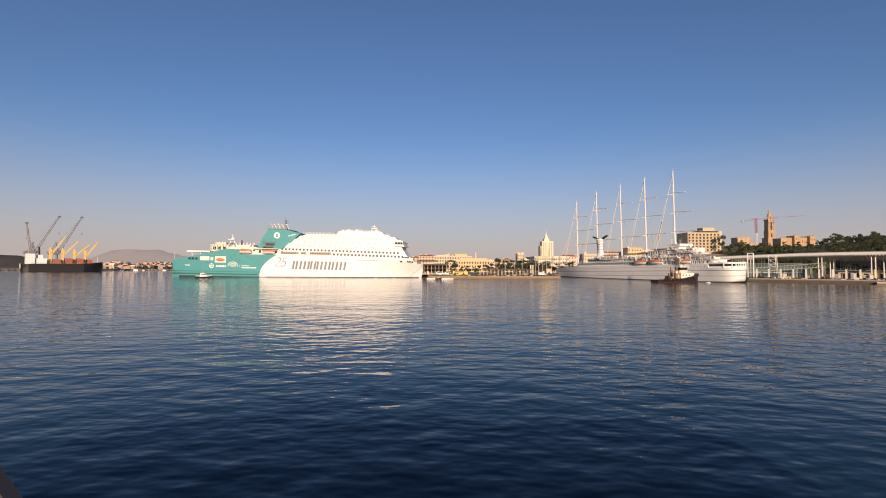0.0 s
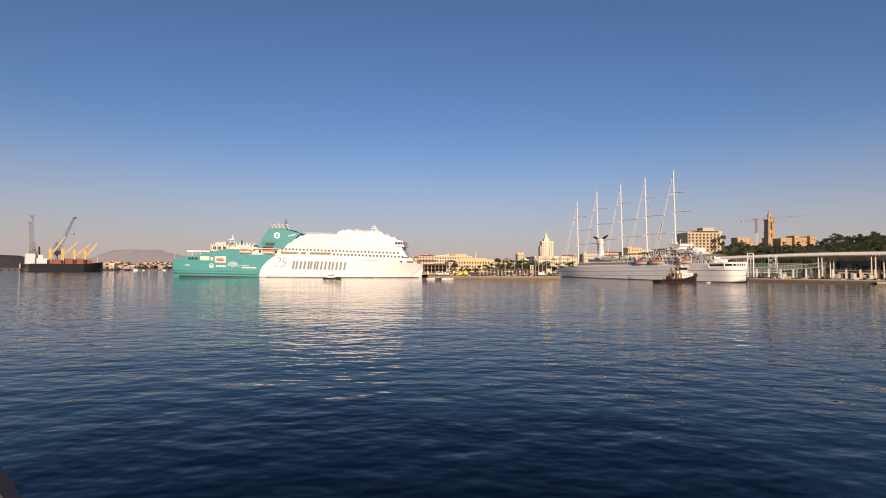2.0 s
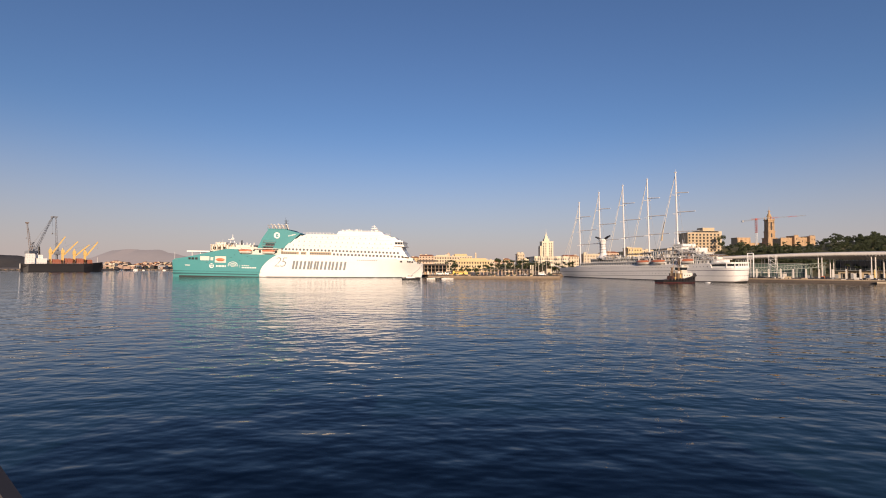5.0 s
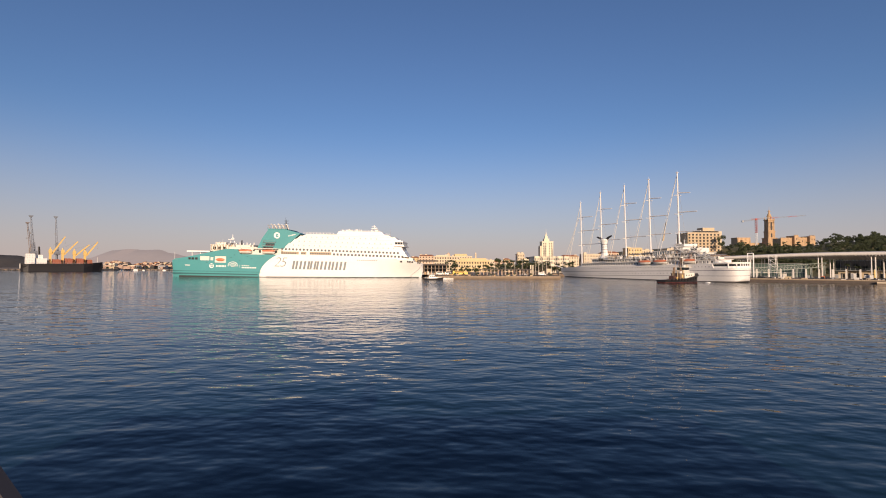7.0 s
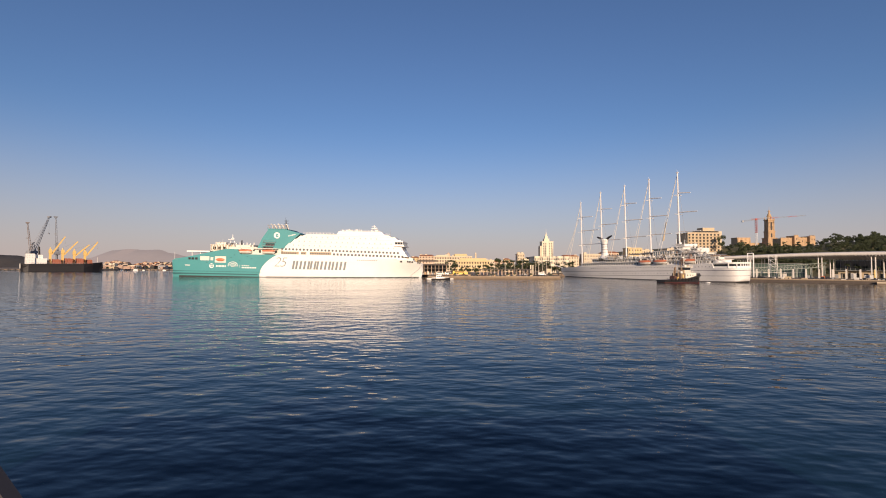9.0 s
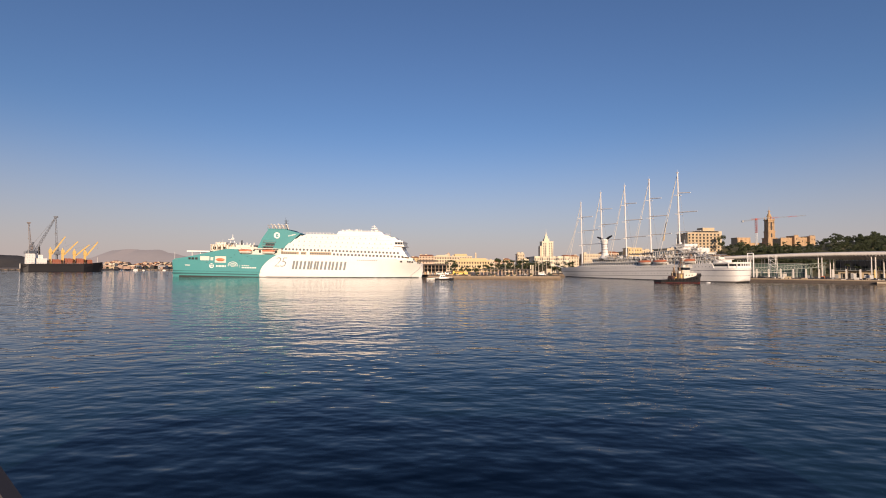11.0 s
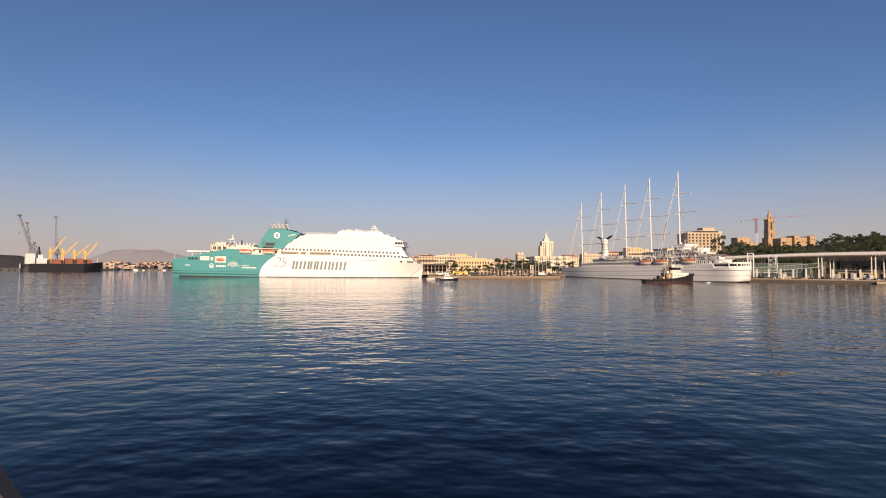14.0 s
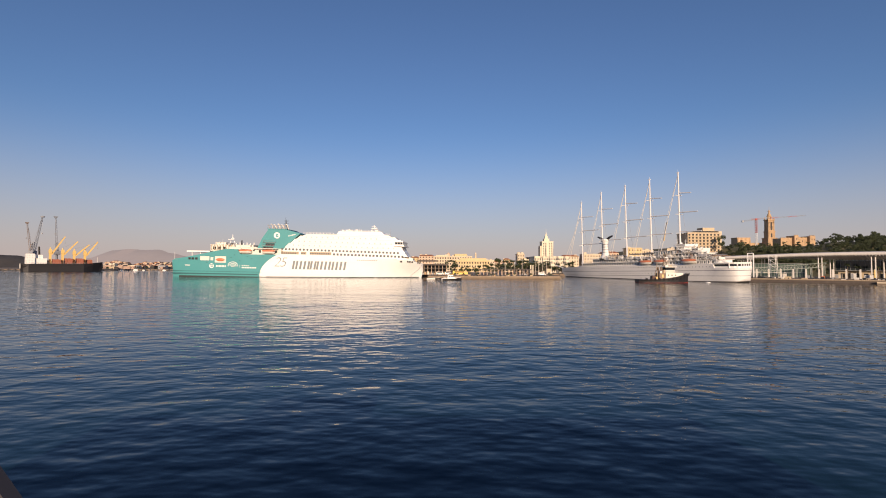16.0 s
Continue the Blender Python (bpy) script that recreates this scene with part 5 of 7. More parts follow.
    box(bm, -4.2, 15.7, 1.8, 2.0, 25.6, 27.0)
    part("penthouse_glazing", bm, GLASS, h)
    bm = fresh()
    box(bm, 16.6, 19.8, 3, 18, -3, 27)
    part("stair_tower", bm, PLASTER, h)
    for f in range(8):
        bm = fresh()
        box(bm, -16.5, 16.5, -0.9, 0, f * 3.07 + 0.1, f * 3.07 + 0.6)
        part("balcony", bm, TAN, h)
    # cathedral
    c = thing("cathedral", pose(431.0, 620, 30) @ Matrix.Diagonal((0.56, 0.56, 1.08, 1)), "sandstone cathedral with one tall bell tower and cupola", "cathedral")
    # bell tower: broad plinth, two square stages with corner pilasters, octagon, dome and lantern
    def stage(w, z0, z1, ledge):
        bm = fresh()
        box(bm, -w, w, 11 - w, 11 + w, z0, z1)
        for q, up in ((0.5, 0.5), (1.0, 1.0), (0.4, 1.4)):
            box(bm, -w - ledge * q, w + ledge * q, 11 - w - ledge * q, 11 + w + ledge * q, z1 + up - 0.5, z1 + up)
        ob = part("tower_stage", bm, STONE, c)
        for sx in (-1, 1):
            for sy in (-1, 1):
                for off in (0.0, 0.24):
                    bm = fresh()
                    rod(bm, (sx * w * (0.97 - off), 11 + sy * w * 1.0, z0), (sx * w * (0.97 - off), 11 + sy * w * 1.0, z1), 0.95, 0.85, 8)
                    part("pilaster", bm, STONE, ob)
        return ob

    def arch(ob, x, y, z0, z1, half):
        bm = fresh()
        outline = [(x - half, z0), (x + half, z0)] + [(x + half * math.cos(a * math.pi / 8), z1 - half + half * math.sin(a * math.pi / 8)) for a in range(9)]
        prism(bm, outline, y - 0.12, y + 0.5)
        part("arched_opening", bm, DARK, ob)

    s0 = stage(10.2, -6, 14.6, 1.4)
    for x in (-7.5, 7.5):
        arch(s0, x, 0.8, 4.0, 11.0, 1.4)
    s1 = stage(7.4, 16.0, 22.8, 1.6)
    arch(s1, 0, 3.6, 16.6, 21.8, 1.8)
    s2 = stage(6.7, 24.2, 37.2, 1.9)
    arch(s2, 0, 4.3, 25.4, 35.0, 1.9)
    for x in (-3.9, 3.9):
        arch(s2, x, 4.3, 26.2, 30.6, 0.9)
    for sx in (-1, 1):
        for sy in (-1, 1):
            bm = fresh()
            rod(bm, (sx * 6.6, 11 + sy * 6.6, 38.4), (sx * 6.6, 11 + sy * 6.6, 40.0), 1.0, 0.9, 8)
            rod(bm, (sx * 6.6, 11 + sy * 6.6, 40.0), (sx * 6.6, 11 + sy * 6.6, 42.4), 0.8, 0.1, 8)
            part("pinnacle", bm, STONE, c)
    bm = fresh()
    rod(bm, (0, 11, 38.6), (0, 11, 42.0), 4.8, 4.6, 8)
    rod(bm, (0, 11, 42.0), (0, 11, 42.6), 5.3, 5.3, 8)
    belfry = part("belfry", bm, STONE, c)
    arch(belfry, 0, 6.5, 38.9, 41.6, 1.1)
    bm = fresh()
    for (r0, z0), (r1, z1) in zip(((4.3, 42.6), (4.0, 44.0), (2.9, 45.4), (1.8, 46.3)), ((4.0, 44.0), (2.9, 45.4), (1.8, 46.3), (1.6, 48.2))):
        rod(bm, (0, 11, z0), (0, 11, z1), r0, r1, 10)
    rod(bm, (0, 11, 48.2), (0, 11, 48.7), 2.9, 2.9, 10)
    rod(bm, (0, 11, 48.7), (0, 11, 50.6), 2.2, 0.5, 10)
    rod(bm, (0, 11, 50.6), (0, 11, 54.4), 0.35, 0.1, 6)
    part("cupola", bm, STONE, c)
    for k, (a, d, y, top) in enumerate(((-67, -36, 26, 16.0), (-36, 3, 30, 9.5), (10, 31, -6, 10.0), (-59, -49, 18, 12.5))):
        bm = fresh()
        box(bm, a, d, y, y + 24, -6, top)
        box(bm, a - 0.5, d + 0.5, y - 0.5, y + 24.5, top, top + 0.9)
        nave = part("nave", bm, STONE, c)
        for i in range(4):
            x = a + 0.6 + (d - a - 1.2) * i / 3
            bm = fresh()
            box(bm, x - 0.7, x + 0.7, y - 1.4, y, -6, top - 1.5)
            part("buttress", bm, STONE, nave)
    # fortress walls on the hill, towers and crenels
    f = thing("fortress", pose(421, 560, 30), "ochre stone fortress walls and square towers on the hill", "fortress")
    for x0, x1, y, top in ((-19.5, -6, 4, 13.2), (-6, -1, 0, 16.2), (-1, 12, 4, 13.8), (12, 17, 0, 15.6), (17, 21, 3, 15.8)):
        bm = fresh()
        box(bm, x0, x1, y, y + 14, -6, top)
        n = max(2, int((x1 - x0) / 1.6))
        for k in range(n):
            x = x0 + (x1 - x0) * k / n
            box(bm, x + 0.1, x + 0.1 + (x1 - x0) / n * 0.55, y, y + 0.9, top, top + 0.9)
        wall = part("rampart", bm, STONE, f)
        bm = fresh()
        for k in range(max(1, int((x1 - x0) / 5))):
            x = x0 + 2.2 + k * 4.6
            box(bm, x, x + 0.8, y - 0.05, y + 0.3, top - 5, top - 3.2)
        part("arrow_slit", bm, DARK, wall)
    # tower crane by the cathedral
    k = thing("tower_crane", pose(396.3, 600, 26), "red and white tower crane with a long lattice jib", "crane")
    REDP = paint("red_crane_paint", (0.45, 0.10, 0.08), 0.5)
    bm = fresh()
    lattice(bm, (0, 0, 0), (0, 0, 26), 1.8, 1.8, 12, 0.15)
    part("lower_mast", bm, WHITE, k)
    bm = fresh()
    lattice(bm, (0, 0, 26), (0, 0, 42.5), 1.8, 1.8, 8, 0.18)
    part("upper_mast", bm, REDP, k, "red upper mast")
    bm = fresh()
    rod(bm, (0, 0, 42.5), (0, 0, 44.4), 1.5, 1.2, 10)
    part("slewing_ring", bm, REDP, k)
    bm = fresh()
    lattice(bm, (-17, 0, 41.0), (2, 0, 43.0), 1.3, 1.3, 9, 0.13)
    part("counter_jib", bm, GREY, k)
    bm = fresh()
    box(bm, -18.0, -16.0, -0.8, 0.8, 39.4, 41.6)
    part("counterweight", bm, GREY, k)
    for i in range(6):
        bm = fresh()
        a, c2 = i / 6, (i + 1) / 6
        lattice(bm, (-6 + 69 * a, 0, 43.2 + 5.2 * a), (-6 + 69 * c2, 0, 43.2 + 5.2 * c2), 1.3 - 0.5 * a, 1.3 - 0.5 * c2, 6, 0.10)
        part("jib_section", bm, REDP if i % 2 == 0 else GREY, k)


def build_quays():
    # terminal hall beside the ferry's bow
    SLATE = paint("dark_roof_felt", (0.10, 0.085, 0.075), 0.9, vary=0.2)
    t = thing("ferry_terminal", pose(-18.5, 372, 1.7), "low open terminal with flat roofs on round columns", "building")
    for x0, x1, y0, y1, z in ((-3, 22.5, -3, 18, 7.2), (-2, 14, 2, 14, 10.2)):
        bm = fresh()
        box(bm, x0, x1, y0, y1, z, z + 0.9)
        box(bm, x0 + 0.4, x1 - 0.4, y0 + 0.4, y1 - 0.4, z + 0.9, z + 1.2)
        part("roof", bm, SLATE, t, "dark flat terminal roof")
    for k in range(9):
        bm = fresh()
        rod(bm, (-2 + k * 2.9, -1.5, 0), (-2 + k * 2.9, -1.5, 7.2), 0.24, 0.2, 8)
        part("column", bm, PEACH, t)
    for k in range(6):
        bm = fresh()
        rod(bm, (-1 + k * 2.8, 2.5, 8.1), (-1 + k * 2.8, 2.5, 10.2), 0.2, 0.2, 8)
        part("column", bm, CREAM, t)
    bm = fresh()
    box(bm, -2, 21, 5, 16, 0, 7.2)
    part("hall", bm, DARK, t, "dark glazed hall")
    bm = fresh()
    box(bm, -2.5, 22, -2.6, 4, 4.4, 4.8)
    part("gallery", bm, SLATE, t)
    rnd = random.Random(15)
    for k in range(12):
        bm = fresh()
        x, w = -1.5 + k * 1.9, rnd.uniform(0.6, 1.5)
        box(bm, x, x + w, -0.6, 0.6, 0, rnd.uniform(1.0, 2.6))
        part("ticket_booth", bm, (CREAM, PEACH, GREY, STONE)[k % 4], t)
    bm = fresh()
    box(bm, -10, 77, 311.5, 312.0, -3, 0.8)
    solid("wall_quay", bm, paint("brown_quay_stone", (0.17, 0.125, 0.085), 0.8, vary=0.3, scale=0.5, fine=3), "brown stone quay wall at the waterline", "quay wall", kind="structure")
    slab("pavement_centre", [(-9.0, 313.6), (76.0, 313.6), (86.0, 356.5), (86.0, 388.0), (-9.0, 388.0)], 1.5, 1.73, paint("brown_quay_setts", (0.14, 0.105, 0.075), 0.9, vary=0.25, scale=0.3, fine=2.0), "brown paved quay before the pergola", "pavement")
    # low barriers, boxes and chairs along the water's edge
    rnd = random.Random(29)
    for k in range(34):
        x = -8.0 + k * 2.45 + rnd.uniform(-0.5, 0.5)
        kind = rnd.randrange(3)
        m = pose(x, rnd.uniform(316, 326), 1.73, 0, 0, rnd.uniform(-15, 15))
        if kind == 0:
            b = thing("barrier", m, "low metal crowd barrier on the quay", "barrier", "barriers on the centre quay")
            bm = fresh()
            for z in (0.25, 1.05):
                rod(bm, (-1.0, 0, z), (1.0, 0, z), 0.04, n=5)
            for i in range(7):
                rod(bm, (-0.95 + i * 0.316, 0, 0.25), (-0.95 + i * 0.316, 0, 1.05), 0.02, n=4)
            part("frame", bm, GREY, b)
            for dx in (-0.8, 0.8):
                bm = fresh()
                box(bm, dx - 0.04, dx + 0.04, -0.3, 0.3, 0, 0.06)
                box(bm, dx - 0.03, dx + 0.03, -0.03, 0.03, 0.06, 0.3)
                part("foot", bm, GREY, b)
        elif kind == 1:
            b = thing("litter_bin", m, "dark round litter bin on the quay", "bin", "bins on the centre quay")
            bm = fresh()
            rod(bm, (0, 0, 0), (0, 0, 0.95), 0.28, 0.34, 10)
            part("body", bm, DARK, b)
            bm = fresh()
            rod(bm, (0, 0, 0.95), (0, 0, 1.05), 0.38, 0.3, 10)
            part("lid", bm, GREY, b)
        else:
            b = thing("bench", m, "brown slatted bench on the quay", "bench", "benches on the centre quay")
            for y in (-0.22, 0.0, 0.22):
                bm = fresh()
                box(bm, -1.0, 1.0, y - 0.09, y + 0.09, 0.42, 0.5)
                part("slat", bm, STONE, b)
            for dx in (-0.8, 0.8):
                bm = fresh()
                box(bm, dx - 0.07, dx + 0.07, -0.28, 0.28, 0, 0.42)
                part("leg", bm, DARK, b)
    # trellised walk along the centre quay
    p = thing("pergola", pose(28, 357, 1.7), "long pale pergola on slim posts along the quay", "pergola")
    for k in range(15):
        for y in (0, 4.5):
            bm = fresh()
            rod(bm, (k * 2.75, y, 0), (k * 2.75, y, 4.1), 0.2, 0.17, 8)
            part("post", bm, PEACH, p)
    for y in (0, 4.5):
        bm = fresh()
        box(bm, -0.6, 39.2, y - 0.2, y + 0.2, 4.1, 4.5)
        part("beam", bm, SLATE, p)
    bm = fresh()
    for k in range(52):
        box(bm, -0.4 + k * 0.76, -0.1 + k * 0.76, -0.8, 5.3, 4.5, 4.75)
    part("slat_roof", bm, paint("weathered_slats", (0.26, 0.24, 0.22), 0.8), p)
    # coach, vans and cars on the quay
    vehicle("coach", 7.5, 363, 11.5, 3.1, paint("bright_yellow_paint", (0.80, 0.50, 0.05), 0.4), "yellow and white coach parked on the quay")
    vehicle("van", 1.5, 361, 5.5, 2.3, WHITE, "white van parked by the terminal")
    vehicle("van", -5.0, 360, 6.0, 2.4, CREAM, "cream van parked by the terminal")
    vehicle("car", 60, 360, 4.4, 1.5, GREY, "grey car parked by the pergola")
    vehicle("van", 72, 360, 5.6, 2.4, WHITE, "white van parked under the palms")
    vehicle("car", 79, 361, 4.3, 1.5, DARK, "dark car parked under the palms")
    for k in range(11):
        bm = fresh()
        rod(bm, (0, 0, 0), (0, 0, 0.5), 0.32, 0.28, 10)
        ball(bm, (0, 0, 0.55), 0.36, 0.6)
        solid("bollard", bm, BLACK, "dark cast-iron mooring bollard on the quay edge", "bollard", "bollards on the quay", m=pose(-6 + k * 7.3, 313.6, 1.75))
    for x, y, h in ((69.5, 356, 10.5), (71.8, 357, 10.5), (30, 366, 9), (48, 366, 9), (12, 368, 9), (55, 364, 10), (61, 366, 11), (76, 362, 10), (79.5, 364, 11), (84, 368, 10), (40, 370, 9)):
        l = thing("street_lamp", pose(x, y, 1.7), "tall slim lamp post on the quay", "lamp", "lamp posts on the quay")
        bm = fresh()
        rod(bm, (0, 0, 0), (0, 0, h), 0.14, 0.08, 6)
        part("post", bm, CREAM, l)
        bm = fresh()
        box(bm, -0.9, 0.9, -0.2, 0.2, h, h + 0.2)
        part("lamp_head", bm, GREY, l)
    rnd = random.Random(51)
    for k in range(5):
        q = rnd.uniform(0.7, 1.0)
        x = (-8.5, -5.5, -2.5, 1.5, 4.5)[k]
        b = thing("moored_boat", pose(x, 309.0 - rnd.uniform(0, 1.2), 0, 0, 0, rnd.uniform(-12, 12)) @ Matrix.Diagonal((q * 0.8, q * 0.8, q * 0.8, 1)), "small open boat moored at the centre quay", "boat", "boats at the centre quay")
        part("hull", hull_shell([(-3.2, 0.9, 0.7, 0.8, -0.3), (0.5, 1.05, 0.8, 0.9, -0.35), (3.4, 0.15, 0.06, 1.2, -0.1)]), (WHITE, CREAM, DARK)[k % 3], b)
        bm = fresh()
        box(bm, -1.2, 0.6, -0.6, 0.6, 0.8, 1.5 if k % 2 else 1.1)
        part("console", bm, (CREAM, GREY)[k % 2], b)
    for k in range(16):
        x, y = rnd.uniform(-8, 76), rnd.uniform(330, 354)
        u = thing("planter", pose(x, y, 1.7), "low dark planter with a clipped shrub on the quay", "planter", "planters on the centre quay")
        bm = fresh()
        loft(bm, [[(-0.9, -0.5, 0), (0.9, -0.5, 0), (0.9, 0.5, 0), (-0.9, 0.5, 0)], [(-1.1, -0.6, 0.8), (1.1, -0.6, 0.8), (1.1, 0.6, 0.8), (-1.1, 0.6, 0.8)]])
        part("trough", bm, (STONE, ASPHALT, TAN)[k % 3], u)
        bm = fresh()
        for i in range(7):
            ball(bm, (rnd.uniform(-0.8, 0.8), rnd.uniform(-0.3, 0.3), 0.9 + rnd.uniform(0, 0.5)), rnd.uniform(0.3, 0.5), 0.9, 6, 4)
        part("shrub", bm, LEAF, u)
    for x, h in ((66.0, 9.5), (67.6, 9.5)):
        bm = fresh()
        box(bm, -0.4, 0.4, -0.4, 0.4, 0, h - 2)
        box(bm, -0.55, 0.55, -0.55, 0.55, h - 2, h - 1.7)
        solid("gate_pillar", bm, TOWN_WHITE, "tall pale square gate pillar on the promenade", "pillar", "gate pillars on the promenade", m=pose(x + 1.6, 366, 1.7))
    for k in range(5):
        x = 17.0 + k * 5.2
        u = thing("parasol", pose(x, 347, 1.7), "pale square parasol on the quay terrace", "parasol", "parasols on the terrace")
        bm = fresh()
        rod(bm, (0, 0, 0), (0, 0, 2.6), 0.06, n=6)
        part("pole", bm, GREY, u)
        bm = fresh()
        loft(bm, [[(-1.5, -1.5, 2.3), (1.5, -1.5, 2.3), (1.5, 1.5, 2.3), (-1.5, 1.5, 2.3)], [(-0.1, -0.1, 3.0), (0.1, -0.1, 3.0), (0.1, 0.1, 3.0), (-0.1, 0.1, 3.0)]])
        part("canopy", bm, PLASTER, u)
    k = thing("kiosk", pose(83, 372, 1.7), "small white kiosk with a dark door on the quay", "kiosk")
    bm = fresh()
    box(bm, -2, 2, 0, 4, 0, 4.6)
    box(bm, -2.3, 2.3, -0.3, 4.3, 4.6, 5.0)
    part("wall", bm, PLASTER, k)
    bm = fresh()
    box(bm, -0.6, 0.6, -0.08, 0.1, 0, 2.2)
    part("door", bm, DARK, k)


def vehicle(name, x, y, length, tall, material, label):
    v = thing(name, pose(x, y, 1.7), label, "vehicle")
    bm = fresh()
    w = 1.25 if tall > 2 else 0.9
    nose = 0.15 if tall > 3 else 0.9
    if tall > 2:
        prism(bm, [(0, 0.35), (length, 0.35), (length, tall * 0.5), (length - nose, tall * 0.55), (length - nose - 0.5, tall), (0.1, tall)], -w, w)
    else:
        prism(bm, [(0, 0.3), (length, 0.3), (length, 0.8), (length - 1.1, 0.95), (length - 1.8, tall), (0.9, tall), (0.1, 0.95)], -w, w)
    part("body", bm, material, v)
    bm = fresh()
    box(bm, length * 0.12, length * 0.75, -w - 0.02, w + 0.02, tall * 0.62, tall * 0.88)
    part("side_window", bm, GLASS, v)
    for dx in (length * 0.18, length * 0.8):
        for dy in (-w, w):
            bm = fresh()
            rod(bm, (dx, dy - 0.12, 0.4), (dx, dy + 0.12, 0.4), 0.4, 0.4, 12)
            part("wheel", bm, BLACK, v)
    return v


def build_right_quay():
    turn = math.degrees(math.atan2(290 - 345, 270 - 224))
    CANOPY = paint("white_canopy_coating", (0.70, 0.67, 0.63), 0.6, vary=0.08, scale=0.2, fine=2.0)
    c = thing("quay_canopy", pose(222, 347, 1.7, 0, 0, turn), "long white curved canopy with ribbed underside on tall columns", "canopy")
    length = 125

    def front(x):
        return 13.6 + 1.3 * math.sin(max(-0.5, min(1, x / 60)) * 1.57)

    def dip(x):
        """How far the underside falls from the front edge to the back."""
        return 2.9 * max(0.0, min(1.0, (x + 4) / 60)) ** 1.3

    def under(x, y):
        return front(x) - dip(x) * ((y + 1.7) / 14.7) ** 0.8

    bm = fresh()
    rings = []
    for k in range(38):
        x = -20 + k * length / 37
        z = front(x)
        rings.append([(x, -1.7, z), (x, -2.0, z + 0.5), (x, -1.9, z + 1.5), (x, -0.6, z + 2.0), (x, 13.2, z + 1.0), (x, 13.2, under(x, 13) + 0.1), (x, 8, under(x, 8)), (x, 3, under(x, 3))])
    roof = part("roof_slab", loft(bm, rings), CANOPY, c, "white canopy roof", True)
    for k in range(78):
        x = -19 + k * 1.6
        bm = fresh()
        ys = (-1.6, 1.0, 5.0, 9.0, 12.8)
        loft(bm, [[(x - 0.14, y, under(x, y) - 0.45), (x + 0.14, y, under(x, y) - 0.45), (x + 0.14, y, under(x, y) + 0.06), (x - 0.14, y, under(x, y) + 0.06)] for y in ys])
        part("rib", bm, CANOPY, c)
    for at in (2.0, 41.5, 68.0, 95.0):
        for dx, dy in ((0, 1.2), (1.9, 1.2), (4.6, 9.5), (6.4, 9.5)):
            x = at + dx
            bm = fresh()
            rod(bm, (x, dy, 0), (x, dy, under(x, dy) - 0.1), 0.36, 0.3, 10)
            part("column", bm, CANOPY, c)
    g = thing("glass_hall", pose(226, 352, 1.7, 0, 0, turn), "green-tinted glass terminal hall under the canopy", "building")
    bm = fresh()
    box(bm, 0, 34, 2, 12, 0, 9.6)
    part("glazing", bm, window_glass("green_glass", (0.10, 0.15, 0.13)), g)
    for k in range(18):
        bm = fresh()
        box(bm, k * 2 - 0.08, k * 2 + 0.08, 1.8, 2.0, 0, 9.6)
        part("mullion", bm, GREY, g)
    for z in (0.1, 3.2, 6.4, 9.5):
        bm = fresh()
        box(bm, -0.2, 34.2, 1.75, 2.0, z, z + 0.25)
        part("transom_bar", bm, GREY, g)
    d = thing("glass_pavilion", pose(266, 322, 1.7, 0, 0, turn), "dark two-storey glass pavilion under the canopy", "building")
    bm = fresh()
    box(bm, 0, 30, 1, 11, 5.2, 11.4)
    part("upper_glazing", bm, window_glass("smoked_glass", (0.015, 0.022, 0.022)), d, "dark smoked glazing")
    bm = fresh()
    box(bm, 0.6, 29.4, 3.5, 11, 0, 4.9)
    part("lower_wall", bm, TAN, d)
    for z in (4.9, 11.4):
        bm = fresh()
        box(bm, -0.5, 30.5, 0.4, 11.4, z, z + 0.3)
        part("floor_slab", bm, GREY, d)
    for k in range(13):
        bm = fresh()
        box(bm, k * 2.5 - 0.07, k * 2.5 + 0.07, 0.85, 1.05, 5.2, 11.4)
        part("mullion", bm, GREY, d)
    for k in range(7):
        bm = fresh()
        box(bm, 2.0 + k * 4, 4.2 + k * 4, 3.4, 3.6, 0.1, 3.0)
        part("shop_window", bm, GLASS, d)
    rnd = random.Random(18)
    for q in range(14):
        at = Vector((266, 322)) + Vector((math.cos(radians(turn)), math.sin(radians(turn)))) * rnd.uniform(-22, 26) + Vector((math.sin(radians(turn)), -math.cos(radians(turn)))) * rnd.uniform(3, 11)
        b = thing("bench", pose(at.x, at.y, 1.7, 0, 0, turn + rnd.choice((0, 90))), "pale slatted bench on the covered promenade", "bench", "benches under the canopy")
        for y in (-0.25, 0.0, 0.25):
            bm = fresh()
            box(bm, -1.1, 1.1, y - 0.1, y + 0.1, 0.42, 0.5)
            part("slat", bm, TAN, b)
        for x in (-0.9, 0.9):
            bm = fresh()
            box(bm, x - 0.08, x + 0.08, -0.3, 0.3, 0, 0.42)
            part("leg", bm, GREY, b)
    k = thing("gangway", pose(207, 327, 1.7, 0, 0, -22), "grey-green lattice passenger gangway on legs", "gangway")
    GW = paint("grey_green_steel", (0.34, 0.38, 0.33), 0.6)
    bm = fresh()
    lattice(bm, (0, 0, 4.6), (24, 0, 6.6), 2.6, 2.6, 12, 0.14)
    part("lower_truss", bm, GW, k)
    bm = fresh()
    lattice(bm, (24, 0, 6.6), (46, 0, 8.6), 2.6, 2.6, 11, 0.14)
    part("upper_truss", bm, GW, k)
    for x, h in ((1, 4), (10, 4.6), (20, 5.4), (30, 6.2), (38, 6.9), (45, 7.6)):
        bm = fresh()
        for y in (-1.2, 1.2):
            rod(bm, (x, y, 0), (x, y, h), 0.22)
        rod(bm, (x, -1.2, h * 0.5), (x, 1.2, h * 0.5), 0.14)
        part("leg", bm, GW, k)
    bm = fresh()
